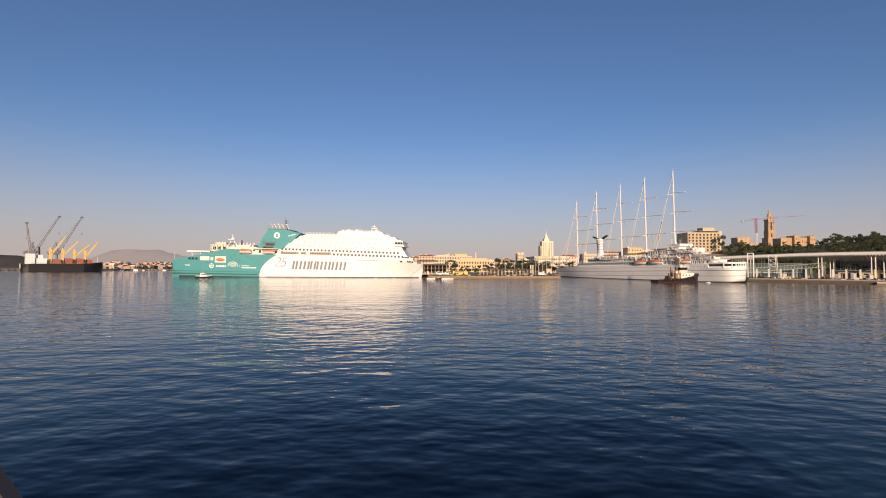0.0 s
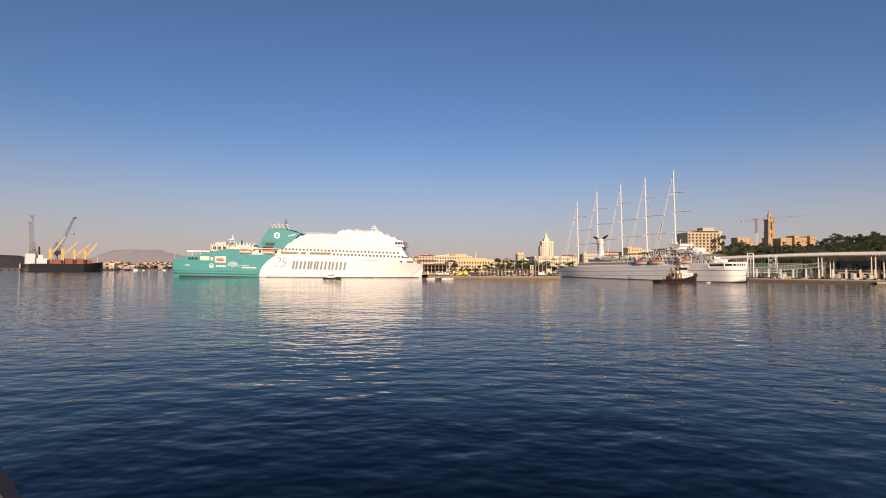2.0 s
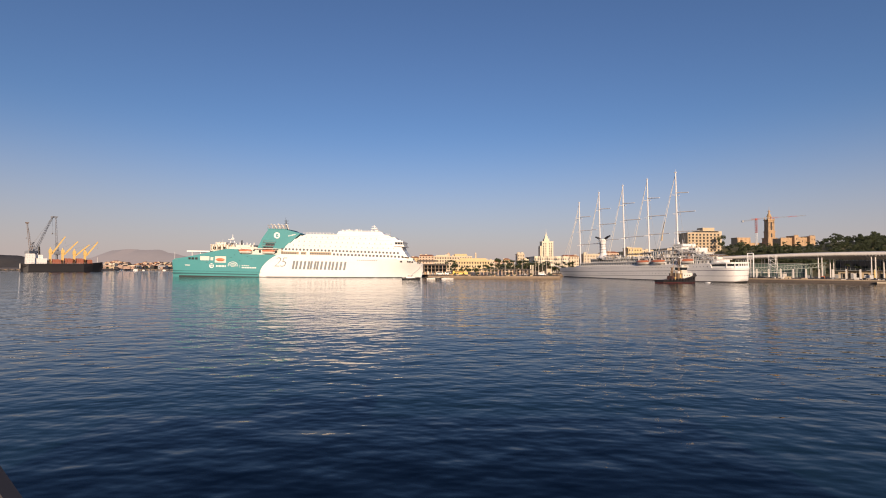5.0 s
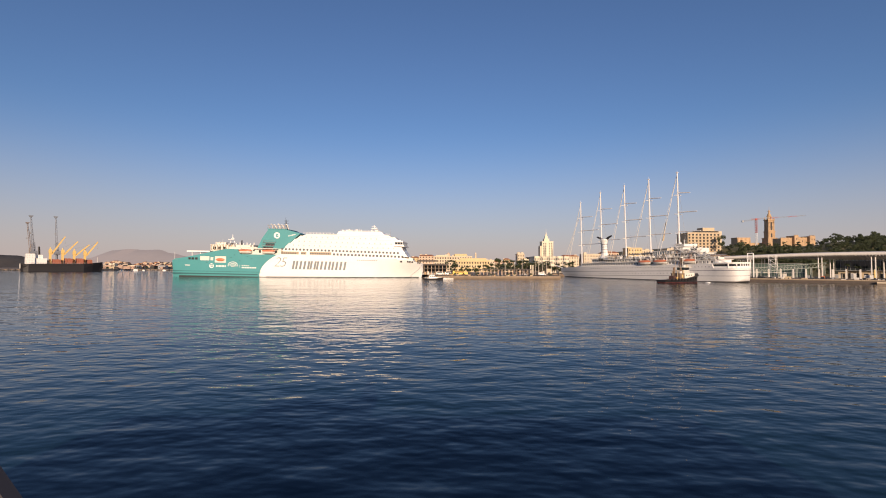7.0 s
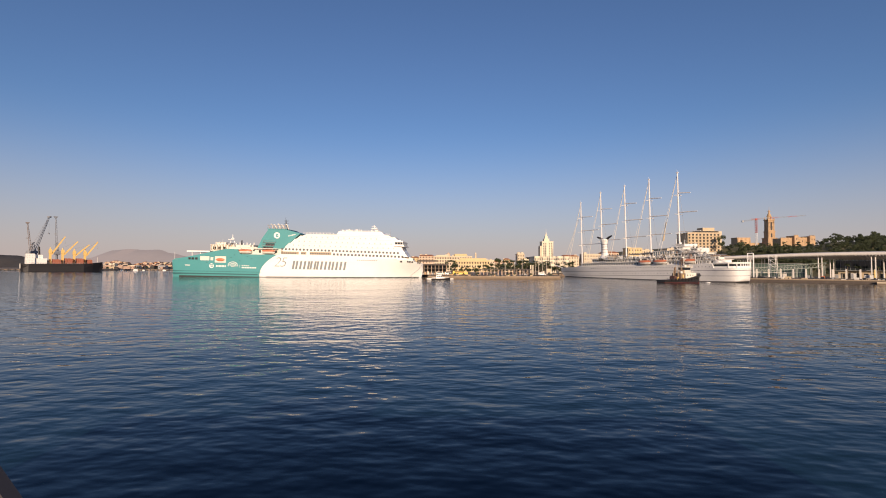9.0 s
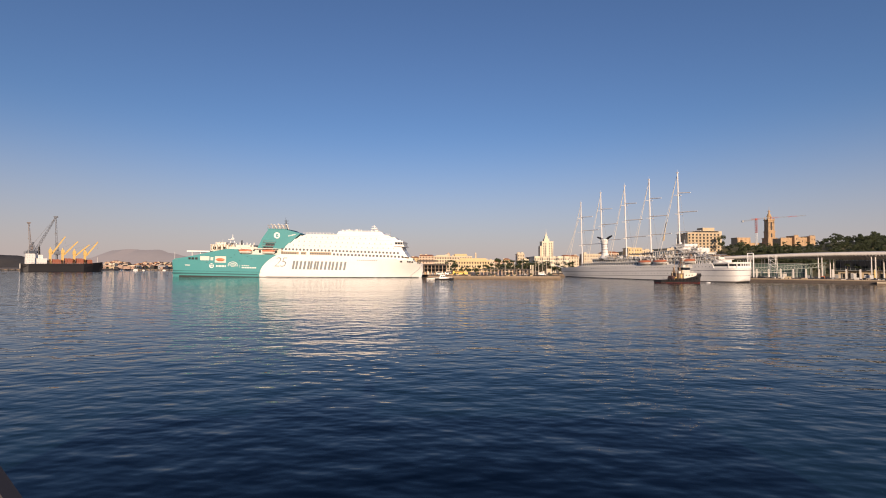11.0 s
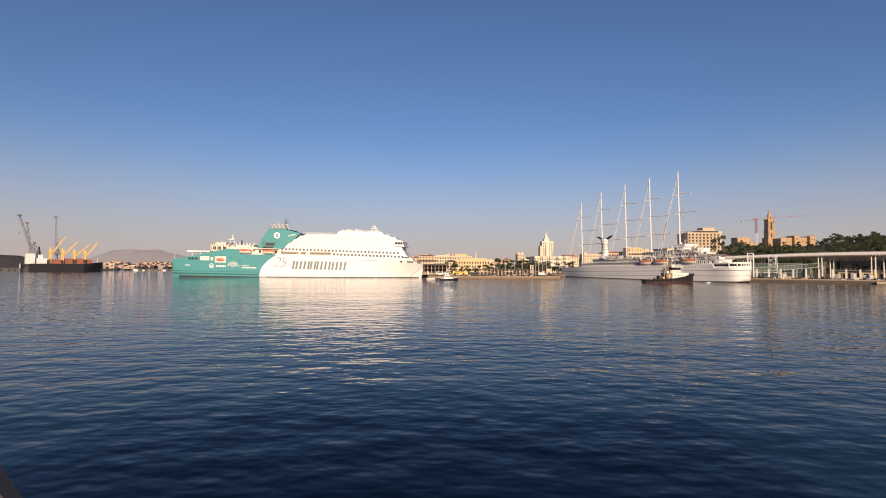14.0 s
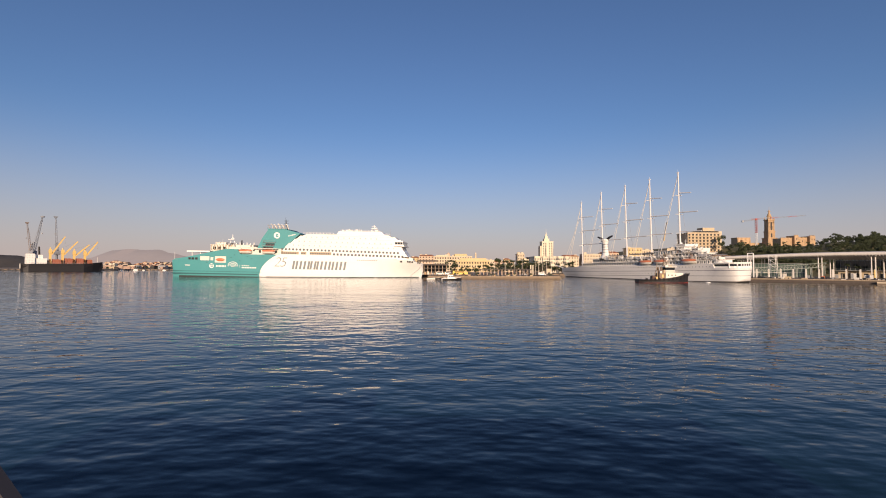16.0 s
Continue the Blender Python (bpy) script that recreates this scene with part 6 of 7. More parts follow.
    box(bm, 0, 24, -1.3, 1.3, 3.3, 3.5)
    part("walkway_deck", bm, CREAM, k)
    k = thing("stair_tower", pose(224, 326, 1.7, 0, 0, turn), "white steel stair frame above the gangway", "frame")
    bm = fresh()
    for x in (0, 4):
        for y in (0, 3):
            rod(bm, (x, y, 0), (x - 0.6, y, 15.5), 0.18, n=6)
    for z in (9, 12, 15.3):
        for y in (0, 3):
            rod(bm, (-0.4, y, z), (3.5, y, z), 0.14, n=6)
        rod(bm, (0, 0, z), (4, 0, z - 3), 0.14, n=6)
    part("frame", bm, WHITE, k)
    # darker sheet over the concrete; canopy shade is put into its colour
    slab("pavement", [(183.5, 284.5), (233.5, 250.0), (300.0, 205.0), (345.0, 240.0), (300.0, 330.0), (230.0, 352.0), (198.0, 349.0)], 1.5, 1.73, paint("brown_paving", (0.11, 0.085, 0.065), 0.9, vary=0.25, scale=0.3, fine=2.0), "brown promenade sheet along the quay, canopy shade in its colour", "pavement")
    # posts, boxes and bollards along the edge
    e0, e1 = Vector((205, 318)), Vector((262, 279))
    along = (e1 - e0).normalized()
    inn = Vector((-along.y, along.x))
    if inn.y < 0:
        inn = -inn
    for q in range(11):
        at = e0 + along * (4 + q * 6.6) + inn * 5
        bm = fresh()
        loft(bm, [[(-0.45, -0.35, 0), (0.45, -0.35, 0), (0.45, 0.35, 0), (-0.45, 0.35, 0)], [(-0.4, -0.3, 5.4), (0.4, -0.3, 5.4), (0.4, 0.3, 5.8), (-0.4, 0.3, 5.8)]])
        solid("quay_post", bm, CREAM, "pale tapered post along the quay promenade", "post", "posts on the promenade", m=pose(at.x, at.y, 1.7, 0, 0, turn))
    for q in range(12):
        at = Vector((182, 283)) + along * (2 + q * 5.7) + inn * 1.6
        bm = fresh()
        rod(bm, (0, 0, 0), (0, 0, 0.5), 0.32, 0.28, 10)
        ball(bm, (0, 0, 0.55), 0.36, 0.6)
        solid("bollard", bm, BLACK, "dark cast-iron mooring bollard on the quay edge", "bollard", "bollards on the quay", m=pose(at.x, at.y, 1.9))
    for q, (d0, off, w, h, mat, lab) in enumerate(((17, 7, 3.0, 2.6, CREAM, "cream"), (30, 9, 2.2, 1.7, GREY, "grey"), (45, 8, 3.4, 2.5, PLASTER, "pale"), (52.5, 7, 2.6, 3.2, CREAM, "cream"), (59, 9, 4.0, 2.2, WHITE, "white"), (38, 6, 1.6, 1.3, ORANGE, "orange"))):
        at = e0 + along * d0 + inn * off
        s = thing("service_box", pose(at.x, at.y, 1.7, 0, 0, turn), "%s utility cabinet on the promenade" % lab, "cabinet")
        bm = fresh()
        box(bm, 0, w, 0, 1.6, 0, h)
        box(bm, -0.1, w + 0.1, -0.1, 1.7, h, h + 0.15)
        part("body", bm, mat, s)
        bm = fresh()
        box(bm, 0.2, w * 0.5, -0.05, 0.05, 0.2, h - 0.2)
        part("door", bm, GREY, s)
    bm = fresh()
    box(bm, -1, 150, -0.6, 0.0, -3, 1.35)
    solid("wall_quay", bm, paint("dark_wet_stone", (0.075, 0.06, 0.05), 0.8, vary=0.35, scale=0.5, fine=3), "dark wet stone quay wall at the waterline", "quay wall", kind="structure", m=pose(182, 283, 0, 0, 0, math.degrees(math.atan2(along.y, along.x))))
    at = e0 + along * 63 + inn * 3
    m = thing("yellow_pillar", pose(at.x, at.y, 1.7), "slender yellow pillar with a dark foot on the quay", "pillar")
    bm = fresh()
    rod(bm, (0, 0, 0.8), (0, 0, 5.6), 0.45, 0.4, 10)
    part("shaft", bm, YELLOW, m)
    bm = fresh()
    rod(bm, (0, 0, 0), (0, 0, 0.8), 0.6, 0.55, 10)
    part("foot", bm, DARK, m)
    rnd = random.Random(77)
    for q in range(26):
        at = Vector((182, 283)) + along * rnd.uniform(2, 66) + inn * rnd.uniform(3, 24)
        bm = fresh()
        w, h = rnd.uniform(0.8, 3.2), rnd.uniform(0.5, 1.4)
        box(bm, -w / 2, w / 2, -0.6, 0.6, 0.12, h)
        box(bm, -w / 2 - 0.1, w / 2 + 0.1, -0.7, 0.7, 0, 0.14)
        shade = rnd.choice((("dark", DARK), ("grey", GREY), ("tan", TAN), ("cream", CREAM), ("dark", DARK)))
        solid("quay_crate", bm, shade[1], "low %s crate on a pallet on the quay" % shade[0], "crate", "crates on the quay", m=pose(at.x, at.y, 1.7, 0, 0, turn + rnd.uniform(-8, 8)))
    k = thing("boarding_frame", pose(206.5, 322, 1.7, 0, 0, turn), "tall white steel boarding frame on the quay", "frame")
    for x in (0, 3.4):
        bm = fresh()
        rod(bm, (x, 0, 0), (x, 0, 16.4), 0.34, 0.34, 8)
        part("post", bm, WHITE, k)
    for z in (12.4, 16.2):
        bm = fresh()
        rod(bm, (0, 0, z), (3.4, 0, z), 0.3, 0.3, 8)
        part("cross_beam", bm, WHITE, k)
    s = thing("landing_stage", pose(226, 247, 0, 0, 0, turn), "low pale concrete landing stage beside the quay", "jetty")
    bm = fresh()
    box(bm, 0, 40, -3.5, 3.5, -3, 1.2)
    part("deck", bm, CONCRETE, s)
    bm = fresh()
    box(bm, 0, 40, -3.7, -3.5, 0.5, 1.3)
    part("edge_beam", bm, PLASTER, s)


def tree_kind(seed, tall, wide):
    """Trunk, limbs and a crown of many small leaf sprays, uneven with gaps."""
    rnd = random.Random(seed)
    t = thing("tree", pose(0, 0, -200), "dark green broad-leaved tree on the hillside", "tree", "trees on the hillside")
    bm = fresh()
    rod(bm, (0, 0, -1.5), (0.1, 0, tall * 0.45), 0.35, 0.22, 7)
    tips = []
    for k in range(8):
        a = k * 2.4 + rnd.uniform(-0.3, 0.3)
        z0 = tall * rnd.uniform(0.25, 0.5)
        r = wide * rnd.uniform(0.35, 0.95)
        tip = Vector((r * math.cos(a), r * math.sin(a), tall * rnd.uniform(0.45, 0.95)))
        rod(bm, (0, 0, z0), tip, 0.16, 0.05, 5)
        tips.append(tip)
    tips.append(Vector((0, 0, tall * 0.9)))
    part("trunk", bm, BARK, t)
    verts, faces = [], []
    for tip in tips:
        size = wide * rnd.uniform(0.32, 0.5)
        for i in range(130):
            d = Vector((rnd.gauss(0, 1), rnd.gauss(0, 1), rnd.gauss(0, 0.75)))
            d = d.normalized() * size * rnd.random() ** 0.45
            c = tip + d
            n = (d.normalized() + Vector((rnd.uniform(-1, 1), rnd.uniform(-1, 1), rnd.uniform(-0.4, 1)))).normalized()
            u = n.orthogonal().normalized()
            v = n.cross(u)
            r = rnd.uniform(0.28, 0.6)
            b = len(verts)
            verts += [c + u * r, c + v * r * 0.7 + n * 0.1, c - u * r, c - v * r * 0.7 - n * 0.1]
            faces.append((b, b + 1, b + 2, b + 3))
    data = bpy.data.meshes.new("crown")
    data.from_pydata([tuple(v) for v in verts], [], faces)
    data.materials.append(LEAF)
    crown = new("crown", data)
    crown.parent = t
    return t


def palm_kind(seed, tall):
    rnd = random.Random(seed)
    t = thing("palm_tree", pose(0, 0, -200), "tall palm tree on the harbour promenade", "tree", "palms on the promenade")
    bm = fresh()
    rod(bm, (0, 0, 0), (0.2, 0.1, tall * 0.5), 0.26, 0.2, 7)
    rod(bm, (0.2, 0.1, tall * 0.5), (0.1, 0, tall), 0.2, 0.18, 7)
    part("trunk", bm, BARK, t)
    bm = fresh()
    for k in range(26):
        a = k * 2.4
        droop = rnd.uniform(-0.6, 1.2)
        length = rnd.uniform(1.9, 2.8)
        last = None
        for i in range(6):
            g = i / 5
            r = length * g
            z = tall + droop * r * 0.6 - 0.35 * r * r * 0.5
            w = 0.5 * math.sin(math.pi * min(0.97, g + 0.12))
            c = Vector((0.1 + r * math.cos(a), r * math.sin(a), z))
            s = Vector((-math.sin(a), math.cos(a), 0)) * w
            pair = (bm.verts.new(c - s - Vector((0, 0, w * 0.5))), bm.verts.new(c), bm.verts.new(c + s - Vector((0, 0, w * 0.5))))
            if last:
                bm.faces.new((last[0], pair[0], pair[1], last[1]))
                bm.faces.new((last[1], pair[1], pair[2], last[2]))
            last = pair
    part("fronds", bm, LEAF, t)
    return t


def remove_kinds(kinds):
    for k in kinds:
        for o in (*k.children_recursive, k):
            bpy.data.objects.remove(o)


def build_trees():
    rnd = random.Random(5)
    kinds = [tree_kind(s, h, w) for s, h, w in ((1, 11, 4.5), (2, 13, 5.0), (3, 9.5, 4.2), (4, 15, 4.6))]

    far = []

    def plant(x, y, z, size):
        o = copy_thing(rnd.choice(kinds), pose(x, y, z, 0, 0, rnd.uniform(0, 360)) @ Matrix.Diagonal((size, size, size * rnd.uniform(0.85, 1.1), 1)))
        return o

    # rows of trees up the slope
    for row in range(14):
        y = 368 + row * 13
        x = (0.60 if row < 11 else 0.785) * y + rnd.uniform(0, 5)
        while x < 0.98 * y:
            if not (240 < x < 292 and 470 < y < 506):
                size = rnd.uniform(0.68, 1.15) * (0.74 if x / y > 0.87 else 0.62 if x / y > 0.83 else 0.48 if x / y > 0.79 else (0.8 if row < 7 else 0.42))
                if row < 6:
                    plant(x, y + rnd.uniform(-5, 5), rise(x, y) - 0.3, size)
                else:
                    far.append((rnd.choice(kinds), pose(x, y + rnd.uniform(-5, 5), rise(x, y) - 0.3, 0, 0, rnd.uniform(0, 360)) @ Matrix.Diagonal((size, size, size * rnd.uniform(0.85, 1.1), 1))))
            x += rnd.uniform(5.0, 7.5) * (1 if x / y > 0.79 or row < 7 else 0.7)
    verts, faces, count = [], [], 0
    for kind, m in far:
        for o in kind.children:
            n = len(o.data.vertices)
            co = np.empty(n * 3)
            o.data.vertices.foreach_get("co", co)
            mat = np.array(m)
            verts.append(co.reshape(-1, 3) @ mat[:3, :3].T + mat[:3, 3])
            faces += [tuple(count + i for i in p.vertices) for p in o.data.polygons]
            count += n
    data = bpy.data.meshes.new("woods")
    data.from_pydata(np.concatenate(verts).tolist(), [], faces)
    data.materials.append(LEAF)
    tagged(new("hillside_woods", data), "dense dark green woods up the fortress hill", "woods", kind="stuff")
    copy_thing(kinds[3], pose(274.5, 468, rise(274.5, 468) - 0.3) @ Matrix.Diagonal((0.72, 0.72, 1.2, 1)))
    # trees before the town and along the pergola
    for x, y, size in ((20, 380, 0.5), (26, 381, 0.45), (34, 380, 0.5), (41, 379, 0.45), (8, 385, 0.5), (15, 384, 0.5), (57, 420, 0.85), (61, 424, 0.9), (66, 418, 0.9), (70, 425, 0.85), (75, 428, 0.8), (80, 424, 0.75), (85, 470, 0.7), (93, 470, 0.75), (101, 466, 0.7), (109, 472, 0.7), (118, 470, 0.75), (126, 468, 0.7), (55, 470, 1.0), (48, 478, 0.7), (12, 500, 0.9), (3, 505, 0.8), (56, 405, 0.6), (61, 402, 0.65), (67, 404, 0.6), (72, 400, 0.65), (77, 404, 0.6), (82, 402, 0.6), (88, 452, 0.75), (94, 450, 0.7), (100, 453, 0.8), (106, 450, 0.7), (113, 452, 0.75), (120, 450, 0.7), (127, 452, 0.75), (135, 455, 0.8), (22, 400, 0.5), (30, 402, 0.55), (38, 400, 0.5), (46, 402, 0.55), (51, 404, 0.6)):
        o = plant(x, y, 1.6, size)
        tagged(o, "green street tree on the harbour front", group="street trees on the harbour front")
    palms = [palm_kind(s, h) for s, h in ((1, 9.0), (2, 11.0), (3, 7.5))]
    for x, y in ((50, 386), (54, 380), (57, 384), (64, 381), (68, 385), (72, 386), (75, 383), (80, 388), (86, 390), (88, 400), (92, 440), (99, 446), (106, 444), (114, 446), (5, 378), (10, 376), (58, 372), (62, 370), (66, 374), (70, 371), (73, 378), (76, 374), (79, 380), (82, 376), (84, 384), (78, 392), (85, 396), (96, 452), (103, 455), (110, 452), (118, 456), (124, 452), (282, 296), (286, 293), (291, 288), (288, 300), (297, 286), (275, 300), (262, 308), (266, 305)):
        copy_thing(rnd.choice(palms), pose(x, y, 1.6, 0, 0, rnd.uniform(0, 360)))
    remove_kinds(kinds + palms)


def far_rise(x, y):
    """Height of the slope across the harbour."""
    a = -x / y
    g = max(0.0, min(1.0, (y - 990) / 300))
    return 1.5 + g * (6.5 + 4.5 * max(0.0, 1 - abs(a - 0.69) / 0.03) + 3.5 * max(0.0, 1 - abs(a - 0.61) / 0.035)) + 1.2 * noise.noise((x * 0.012, y * 0.012, 3))


def build_far_shore():
    rnd = random.Random(9)
    bush = tree_kind(8, 9.0, 4.2)
    # dark low land at the harbour mouth
    hill("backdrop_land", [(-1500, 40), (-1250, 34), (-1100, 31), (-960, 29), (-900, 27), (-850, 18), (-760, 7), (-620, 3)], 1000, 90, "low dark headland with scrub at the harbour mouth", HEATH)
    # houses up a gentle slope, haze put in its scrub colour, low sheds before them
    slope = fresh()
    grid = [[slope.verts.new((-1250 + 900 * i / 40, 1000 + 420 * j / 12, -1.0 + far_rise(-1250 + 900 * i / 40, 1000 + 420 * j / 12))) for j in range(13)] for i in range(41)]
    for i in range(40):
        for j in range(12):
            slope.faces.new((grid[i][j], grid[i + 1][j], grid[i + 1][j + 1], grid[i][j + 1]))
    solid("ground_slope", slope, paint("hazy_scrub", (0.20, 0.17, 0.13), 1.0, vary=0.3, scale=0.02, fine=0.15), "dry scrub slope with houses across the harbour", "hillside", kind="structure", smooth=True)
    # lighter, greyer walls: distance haze is put into these two colours
    SAND = paint("sand_render", (0.50, 0.41, 0.33), 0.95, vary=0.12, per_object=0.4)
    BRICKY = paint("rosy_render", (0.45, 0.32, 0.25), 0.95, vary=0.12, per_object=0.4)
    names = {SAND: "sandy", BRICKY: "rosy", PEACH: "peach", TAN: "tan"}
    for k in range(150):
        y = rnd.uniform(1010, 1400)
        x = -y * rnd.uniform(0.575, 0.715)
        if k % 4 == 0:
            x = -y * rnd.uniform(0.675, 0.71)
        w, h = rnd.uniform(4, 8.5), rnd.uniform(3.0, 6.5)
        mat = rnd.choice((SAND, SAND, BRICKY, PEACH, TAN))
        z = far_rise(x, y) - 0.5
        building("distant_house", x, x + w, y, 9, z, z + h, mat, 2 if h > 5 else 1, max(2, int(w / 3)), "distant %s house across the harbour" % names[mat], rnd.choice(("flat", "flat", "tile")), 0.9, 1.1)
    for k in range(56):
        y = rnd.uniform(740, 980)
        x = -y * rnd.uniform(0.56, 0.72)
        w, h = rnd.uniform(4, 13), rnd.uniform(2.0, 5.0)
        mat = rnd.choice((GREY, TAN, ASPHALT, ASPHALT, BRICKY))
        building("distant_shed", x, x + w, y, 8, 1.5, 1.5 + h, mat, 1, max(2, int(w / 3.5)), "low %s building near the far waterfront" % {GREY: "grey", ASPHALT: "dark", TAN: "tan", BRICKY: "rust-brown"}[mat], "flat", 1.0, 1.1)
    for x, w, h in ((-541, 9, 8.0), (-506, 8, 5.0)):
        building("distant_shed", x, x + w, 770, 9, 1.5, 1.5 + h, TOWN_WHITE, 2, 3, "pale square building on the far waterfront", "flat", 1.0, 1.2)
    for k in range(46):
        y = rnd.uniform(725, 990)
        x = -y * rnd.uniform(0.555, 0.73)
        tagged(copy_thing(bush, pose(x, y, 1.2, 0, 0, rnd.uniform(0, 360)) @ Matrix.Diagonal((0.5, 0.5, rnd.uniform(0.28, 0.45), 1))), "dark green tree on the far waterfront", group="trees on the far waterfront")
    remove_kinds([bush])
    for x, y, s in ((-466, 690, 0.5), (-449, 695, 0.85), (-436, 693, 0.45), (-410, 700, 0.5), (-385, 704, 0.4)):
        b = thing("moored_boat", pose(x, y, 0, 0, 0, rnd.uniform(-20, 20)), "small white motor boat moored by the far quay", "boat", "boats by the far quay")
        bm = hull_shell([(-5 * s, 1.5 * s, 1.2 * s, 1.3 * s, -0.4), (1 * s, 1.6 * s, 1.3 * s, 1.5 * s, -0.5), (5 * s, 0.2, 0.1, 1.9 * s, -0.1)])
        part("hull", bm, WHITE, b)
        bm = fresh()
        prism(bm, [(-3 * s, 1.3 * s), (2 * s, 1.4 * s), (0.8 * s, 2.8 * s), (-2.6 * s, 2.8 * s)], -1.1 * s, 1.1 * s)
        part("cabin", bm, WHITE, b)
    # stones of the breakwater
    bm = fresh()
    for k in range(420):
        x = -1400 + k * 2.6
        y = 638 if x < -480 else 705 + (x + 475) * 0.086
        r = rnd.uniform(0.8, 1.8)
        bmesh.ops.create_icosphere(bm, subdivisions=1, radius=r, matrix=Matrix.Translation((x, y + rnd.uniform(-1, 1), rnd.uniform(-0.3, 1.1))))
    solid("breakwater_stones", bm, paint("dark_breakwater_stone", (0.10, 0.09, 0.085), 0.95, vary=0.3), "row of dark breakwater stones at the waterline", "stones", kind="stuff")


def build_buoy():
    b = thing("buoy", pose(146, 262, 0), "small white mooring buoy afloat near the tug", "buoy")
    bm = fresh()
    ball(bm, (0, 0, 0.05), 1.35, 0.25, 12, 8)
    part("float", bm, WHITE, b, smooth=True)
    bm = fresh()
    rod(bm, (0, 0, 0.3), (0, 0, 0.55), 0.12)
    part("ring", bm, GREY, b)


def build_bulwark():
    """Corner of the rail from which the harbour is watched."""
    b = thing("own_vessel", pose(0, 0, 0), "grey-painted deck edge and rail bracket of the viewing vessel", "ship")
    RAIL = paint("dark_rail_paint", (0.045, 0.04, 0.042), 0.6)
    bm = fresh()
    prism(bm, [(-3.3, 6.4), (-2.17, 6.4), (-2.84, 7.29), (-3.3, 7.88)], 2.95, 3.05)
    part("bracket", bm, RAIL, b, "dark rail bracket")
    bm = fresh()
    box(bm, -9, -2.17, -0.6, 3.2, 6.2, 6.4)
    box(bm, -16, 16, -8, -0.6, 6.2, 6.4)
    part("deck", bm, GREY, b)
    bm = fresh()
    box(bm, -16, 16, -8.2, -0.8, -3, 6.2)
    part("hull_side", bm, WHITE, b)


ferry = build_ferry()
sailing_ship = build_sailing_ship()
tug = build_tug()
pilot_boat = build_pilot_boat()
bulk_carrier = build_bulk_carrier()
# steel colours lightened to stand in for haze over the distance
STEEL = paint("dark_crane_steel", (0.19, 0.21, 0.24), 0.6)
RUSTY = paint("brown_crane_steel", (0.24, 0.20, 0.18), 0.6)
crane_a, jib_a = build_harbour_crane(-609, 702, 71.2, RUSTY, "brown lattice harbour crane on the cargo quay")
crane_b, jib_b = build_harbour_crane(-552, 640, 75.2, STEEL, "blue-grey lattice harbour crane on the cargo quay")
crane_c, jib_c = build_harbour_crane(-522, 642, 74.5, STEEL, "blue-grey lattice harbour crane beside the bulk carrier")
build_city()
build_quays()
build_right_quay()
build_far_shore()
build_buoy()
build_bulwark()
build_trees()
kerb_blocks()


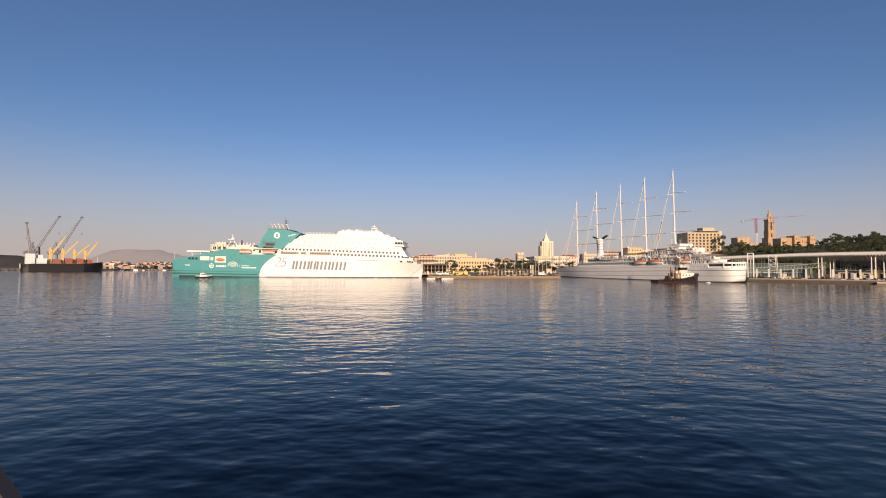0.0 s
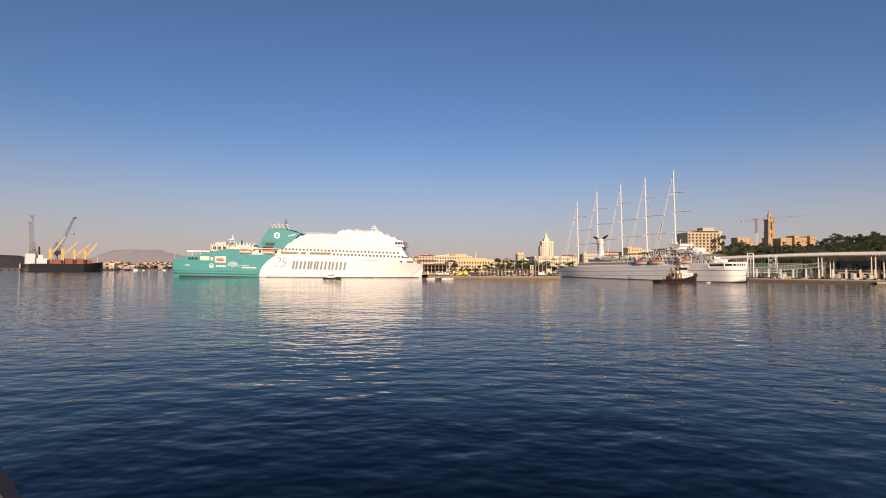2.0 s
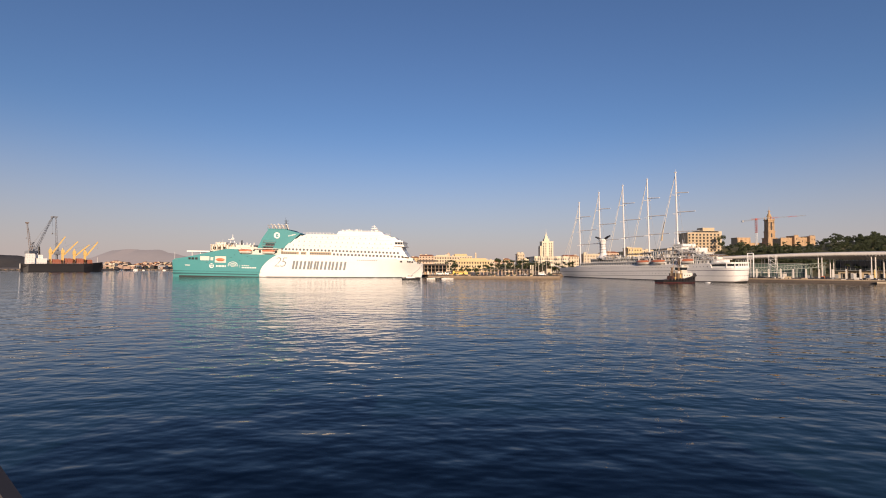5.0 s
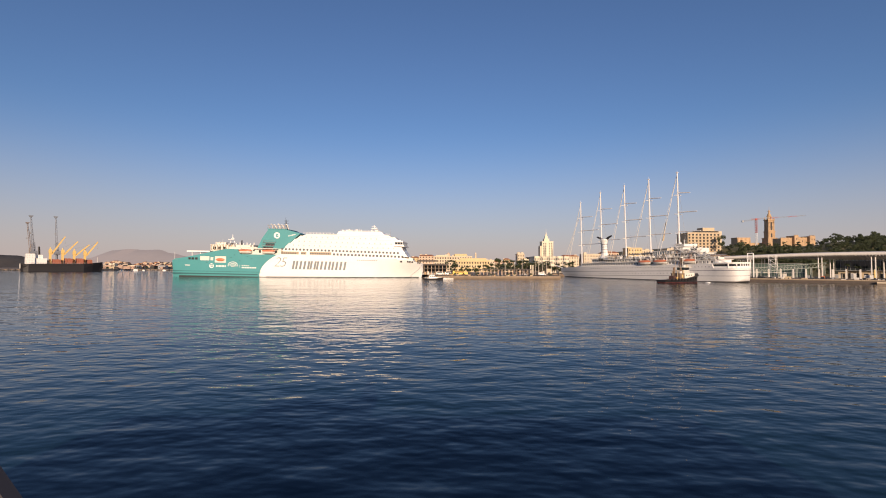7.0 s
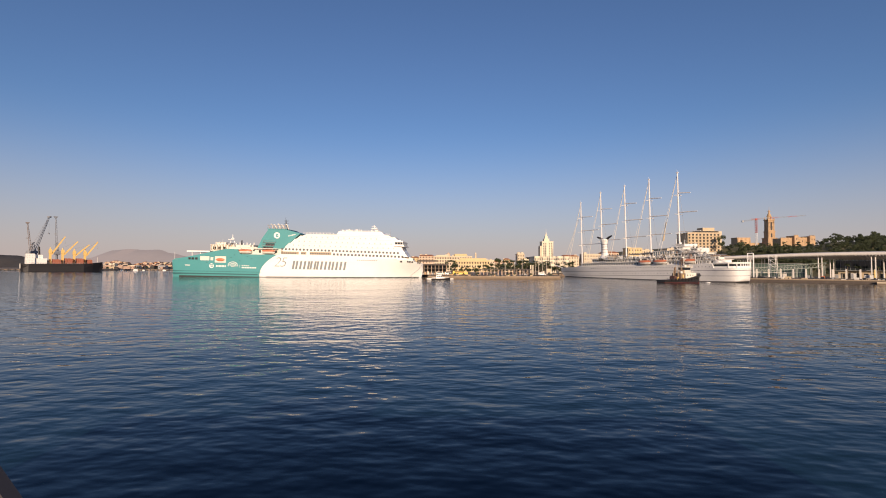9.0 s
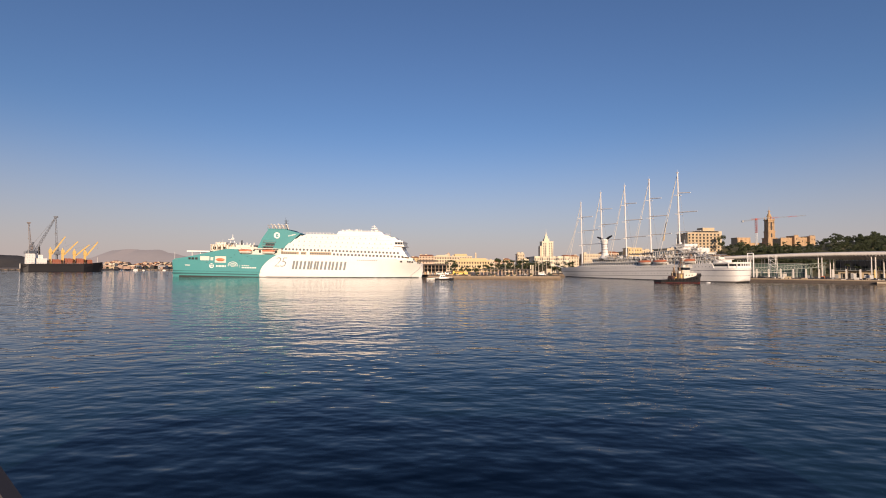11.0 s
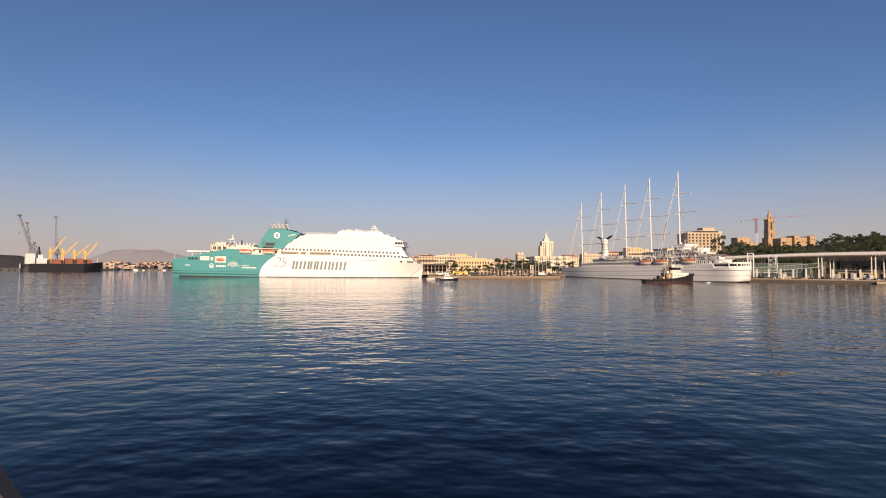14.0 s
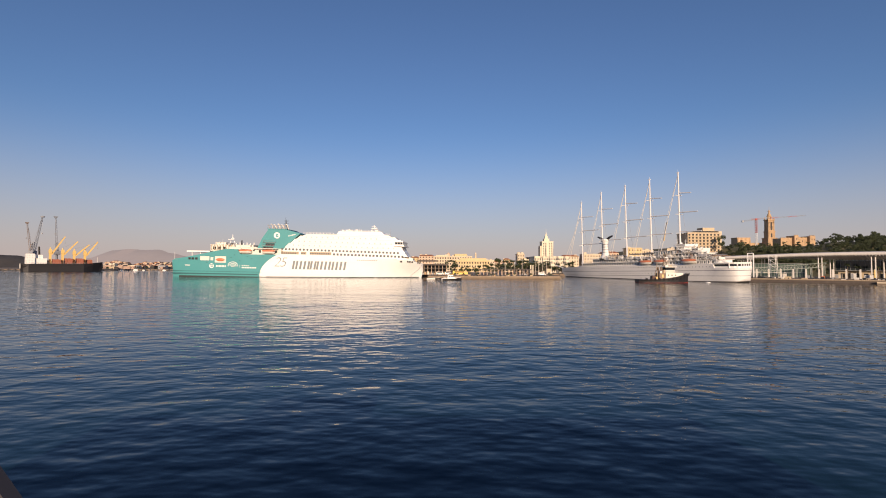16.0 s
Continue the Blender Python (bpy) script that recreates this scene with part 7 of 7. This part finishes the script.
def motions():
    # the water drifts as one sheet, so that its ripples travel
    walk(water, [(0.0, pose(0, 0, 0)), (4.0, pose(9, -14, 0)), (8.0, pose(20, -26, 0)), (12.0, pose(30, -40, 0)), (16.0, pose(40, -53, 0))])

    # slewing jibs: seconds and bearing of the jib
    def slew(jib, rows):
        walk(jib, [(t, pose(0, 0, 0, 0, 0, a + 40)) for t, a in rows])

    slew(jib_b, [(0.0, 12), (0.5, 27), (1.0, 53), (1.5, 87), (2.0, 96), (2.5, 98), (3.0, 91), (3.5, 61), (4.0, 35), (4.6, 30), (5.4, 70), (6.3, 95), (7.0, 99), (8.0, 96), (8.5, 82), (9.0, 55), (9.4, 42), (10.4, 32), (11.3, 32), (12.0, 45), (12.5, 82), (13.0, 95), (13.5, 97), (14.0, 127), (14.5, 125), (15.0, 91), (15.5, 72), (16.0, 72)])
    slew(jib_c, [(0.0, 12), (1.0, 16), (1.5, 18), (2.0, 47), (2.5, 64), (3.0, 80), (3.5, 90), (4.0, 94), (8.0, 94), (16.0, 94)])
    slew(jib_a, [(0.0, 104), (1.5, 100), (2.0, 96), (4.0, 103), (6.3, 103), (8.0, 101), (9.0, 102), (11.3, 97), (11.7, 79), (12.0, 66), (12.5, 58), (13.0, 80), (13.5, 97), (14.0, 103), (16.0, 103)])
    # the sailing ship drifts astern on its lines
    def ship(t, dx, dy):
        return (t, pose(113.3 + dx, 385.0 + dy, -1.6, 1.0, -0.9, -66.59))

    walk(sailing_ship, [ship(0.0, -4.3, -2.6), ship(1.5, -4.1, -2.5), ship(3.0, -3.2, -2.0), ship(4.2, -2.4, -1.3), ship(6.3, -0.6, -0.3), ship(8.0, -0.2, -0.1), ship(12.0, 0.0, 0.0), ship(16.0, 0.4, 0.2)])
    # the tug holds, turns broadside and backs away
    walk(tug, [(t, pose(x, y, 0, 0, 0, a)) for t, x, y, a in ((0.0, 128.5, 262, 14.0), (2.0, 128.8, 262, 19.5), (4.0, 128.8, 262, 24.0), (6.5, 129.9, 262, 25.0), (8.0, 130.5, 262, 21.5), (9.2, 130.7, 262, 21.0), (11.5, 129.4, 262, 13.0), (13.0, 126.2, 262, 8.5), (14.5, 123.4, 262, 0.5), (16.0, 120.9, 262, -2.0))])
    # the pilot boat runs along the ferry and stops by the quay
    walk(pilot_boat, [(t, pose(x * 0.95, y * 0.95, 0, 0, 0, a)) for t, x, y, a in ((0.0, -162.9, 326, -2), (0.3, -148.8, 325.5, -2), (0.6, -134.8, 325, -2), (0.8, -124.1, 324, -2), (1.0, -113.2, 322.5, -2), (1.2, -103.1, 321, -2), (1.4, -94.2, 319, -2), (1.6, -86.6, 318, -2), (2.0, -73.4, 316, -2), (2.5, -60.0, 314, -2), (3.0, -49.8, 313, -2), (3.5, -40.4, 312, -2), (4.0, -32.2, 311, -2), (4.2, -29.6, 311, -2), (5.2, -18.5, 308, -2), (6.3, -9.6, 306, -2), (7.0, -5.8, 305, -1), (8.0, -2.6, 304, 0), (9.2, -1.2, 303, 2), (11.3, 1.2, 302, 4), (13.0, 2.8, 300, 5), (16.0, 5.8, 299, 6))])


motions()
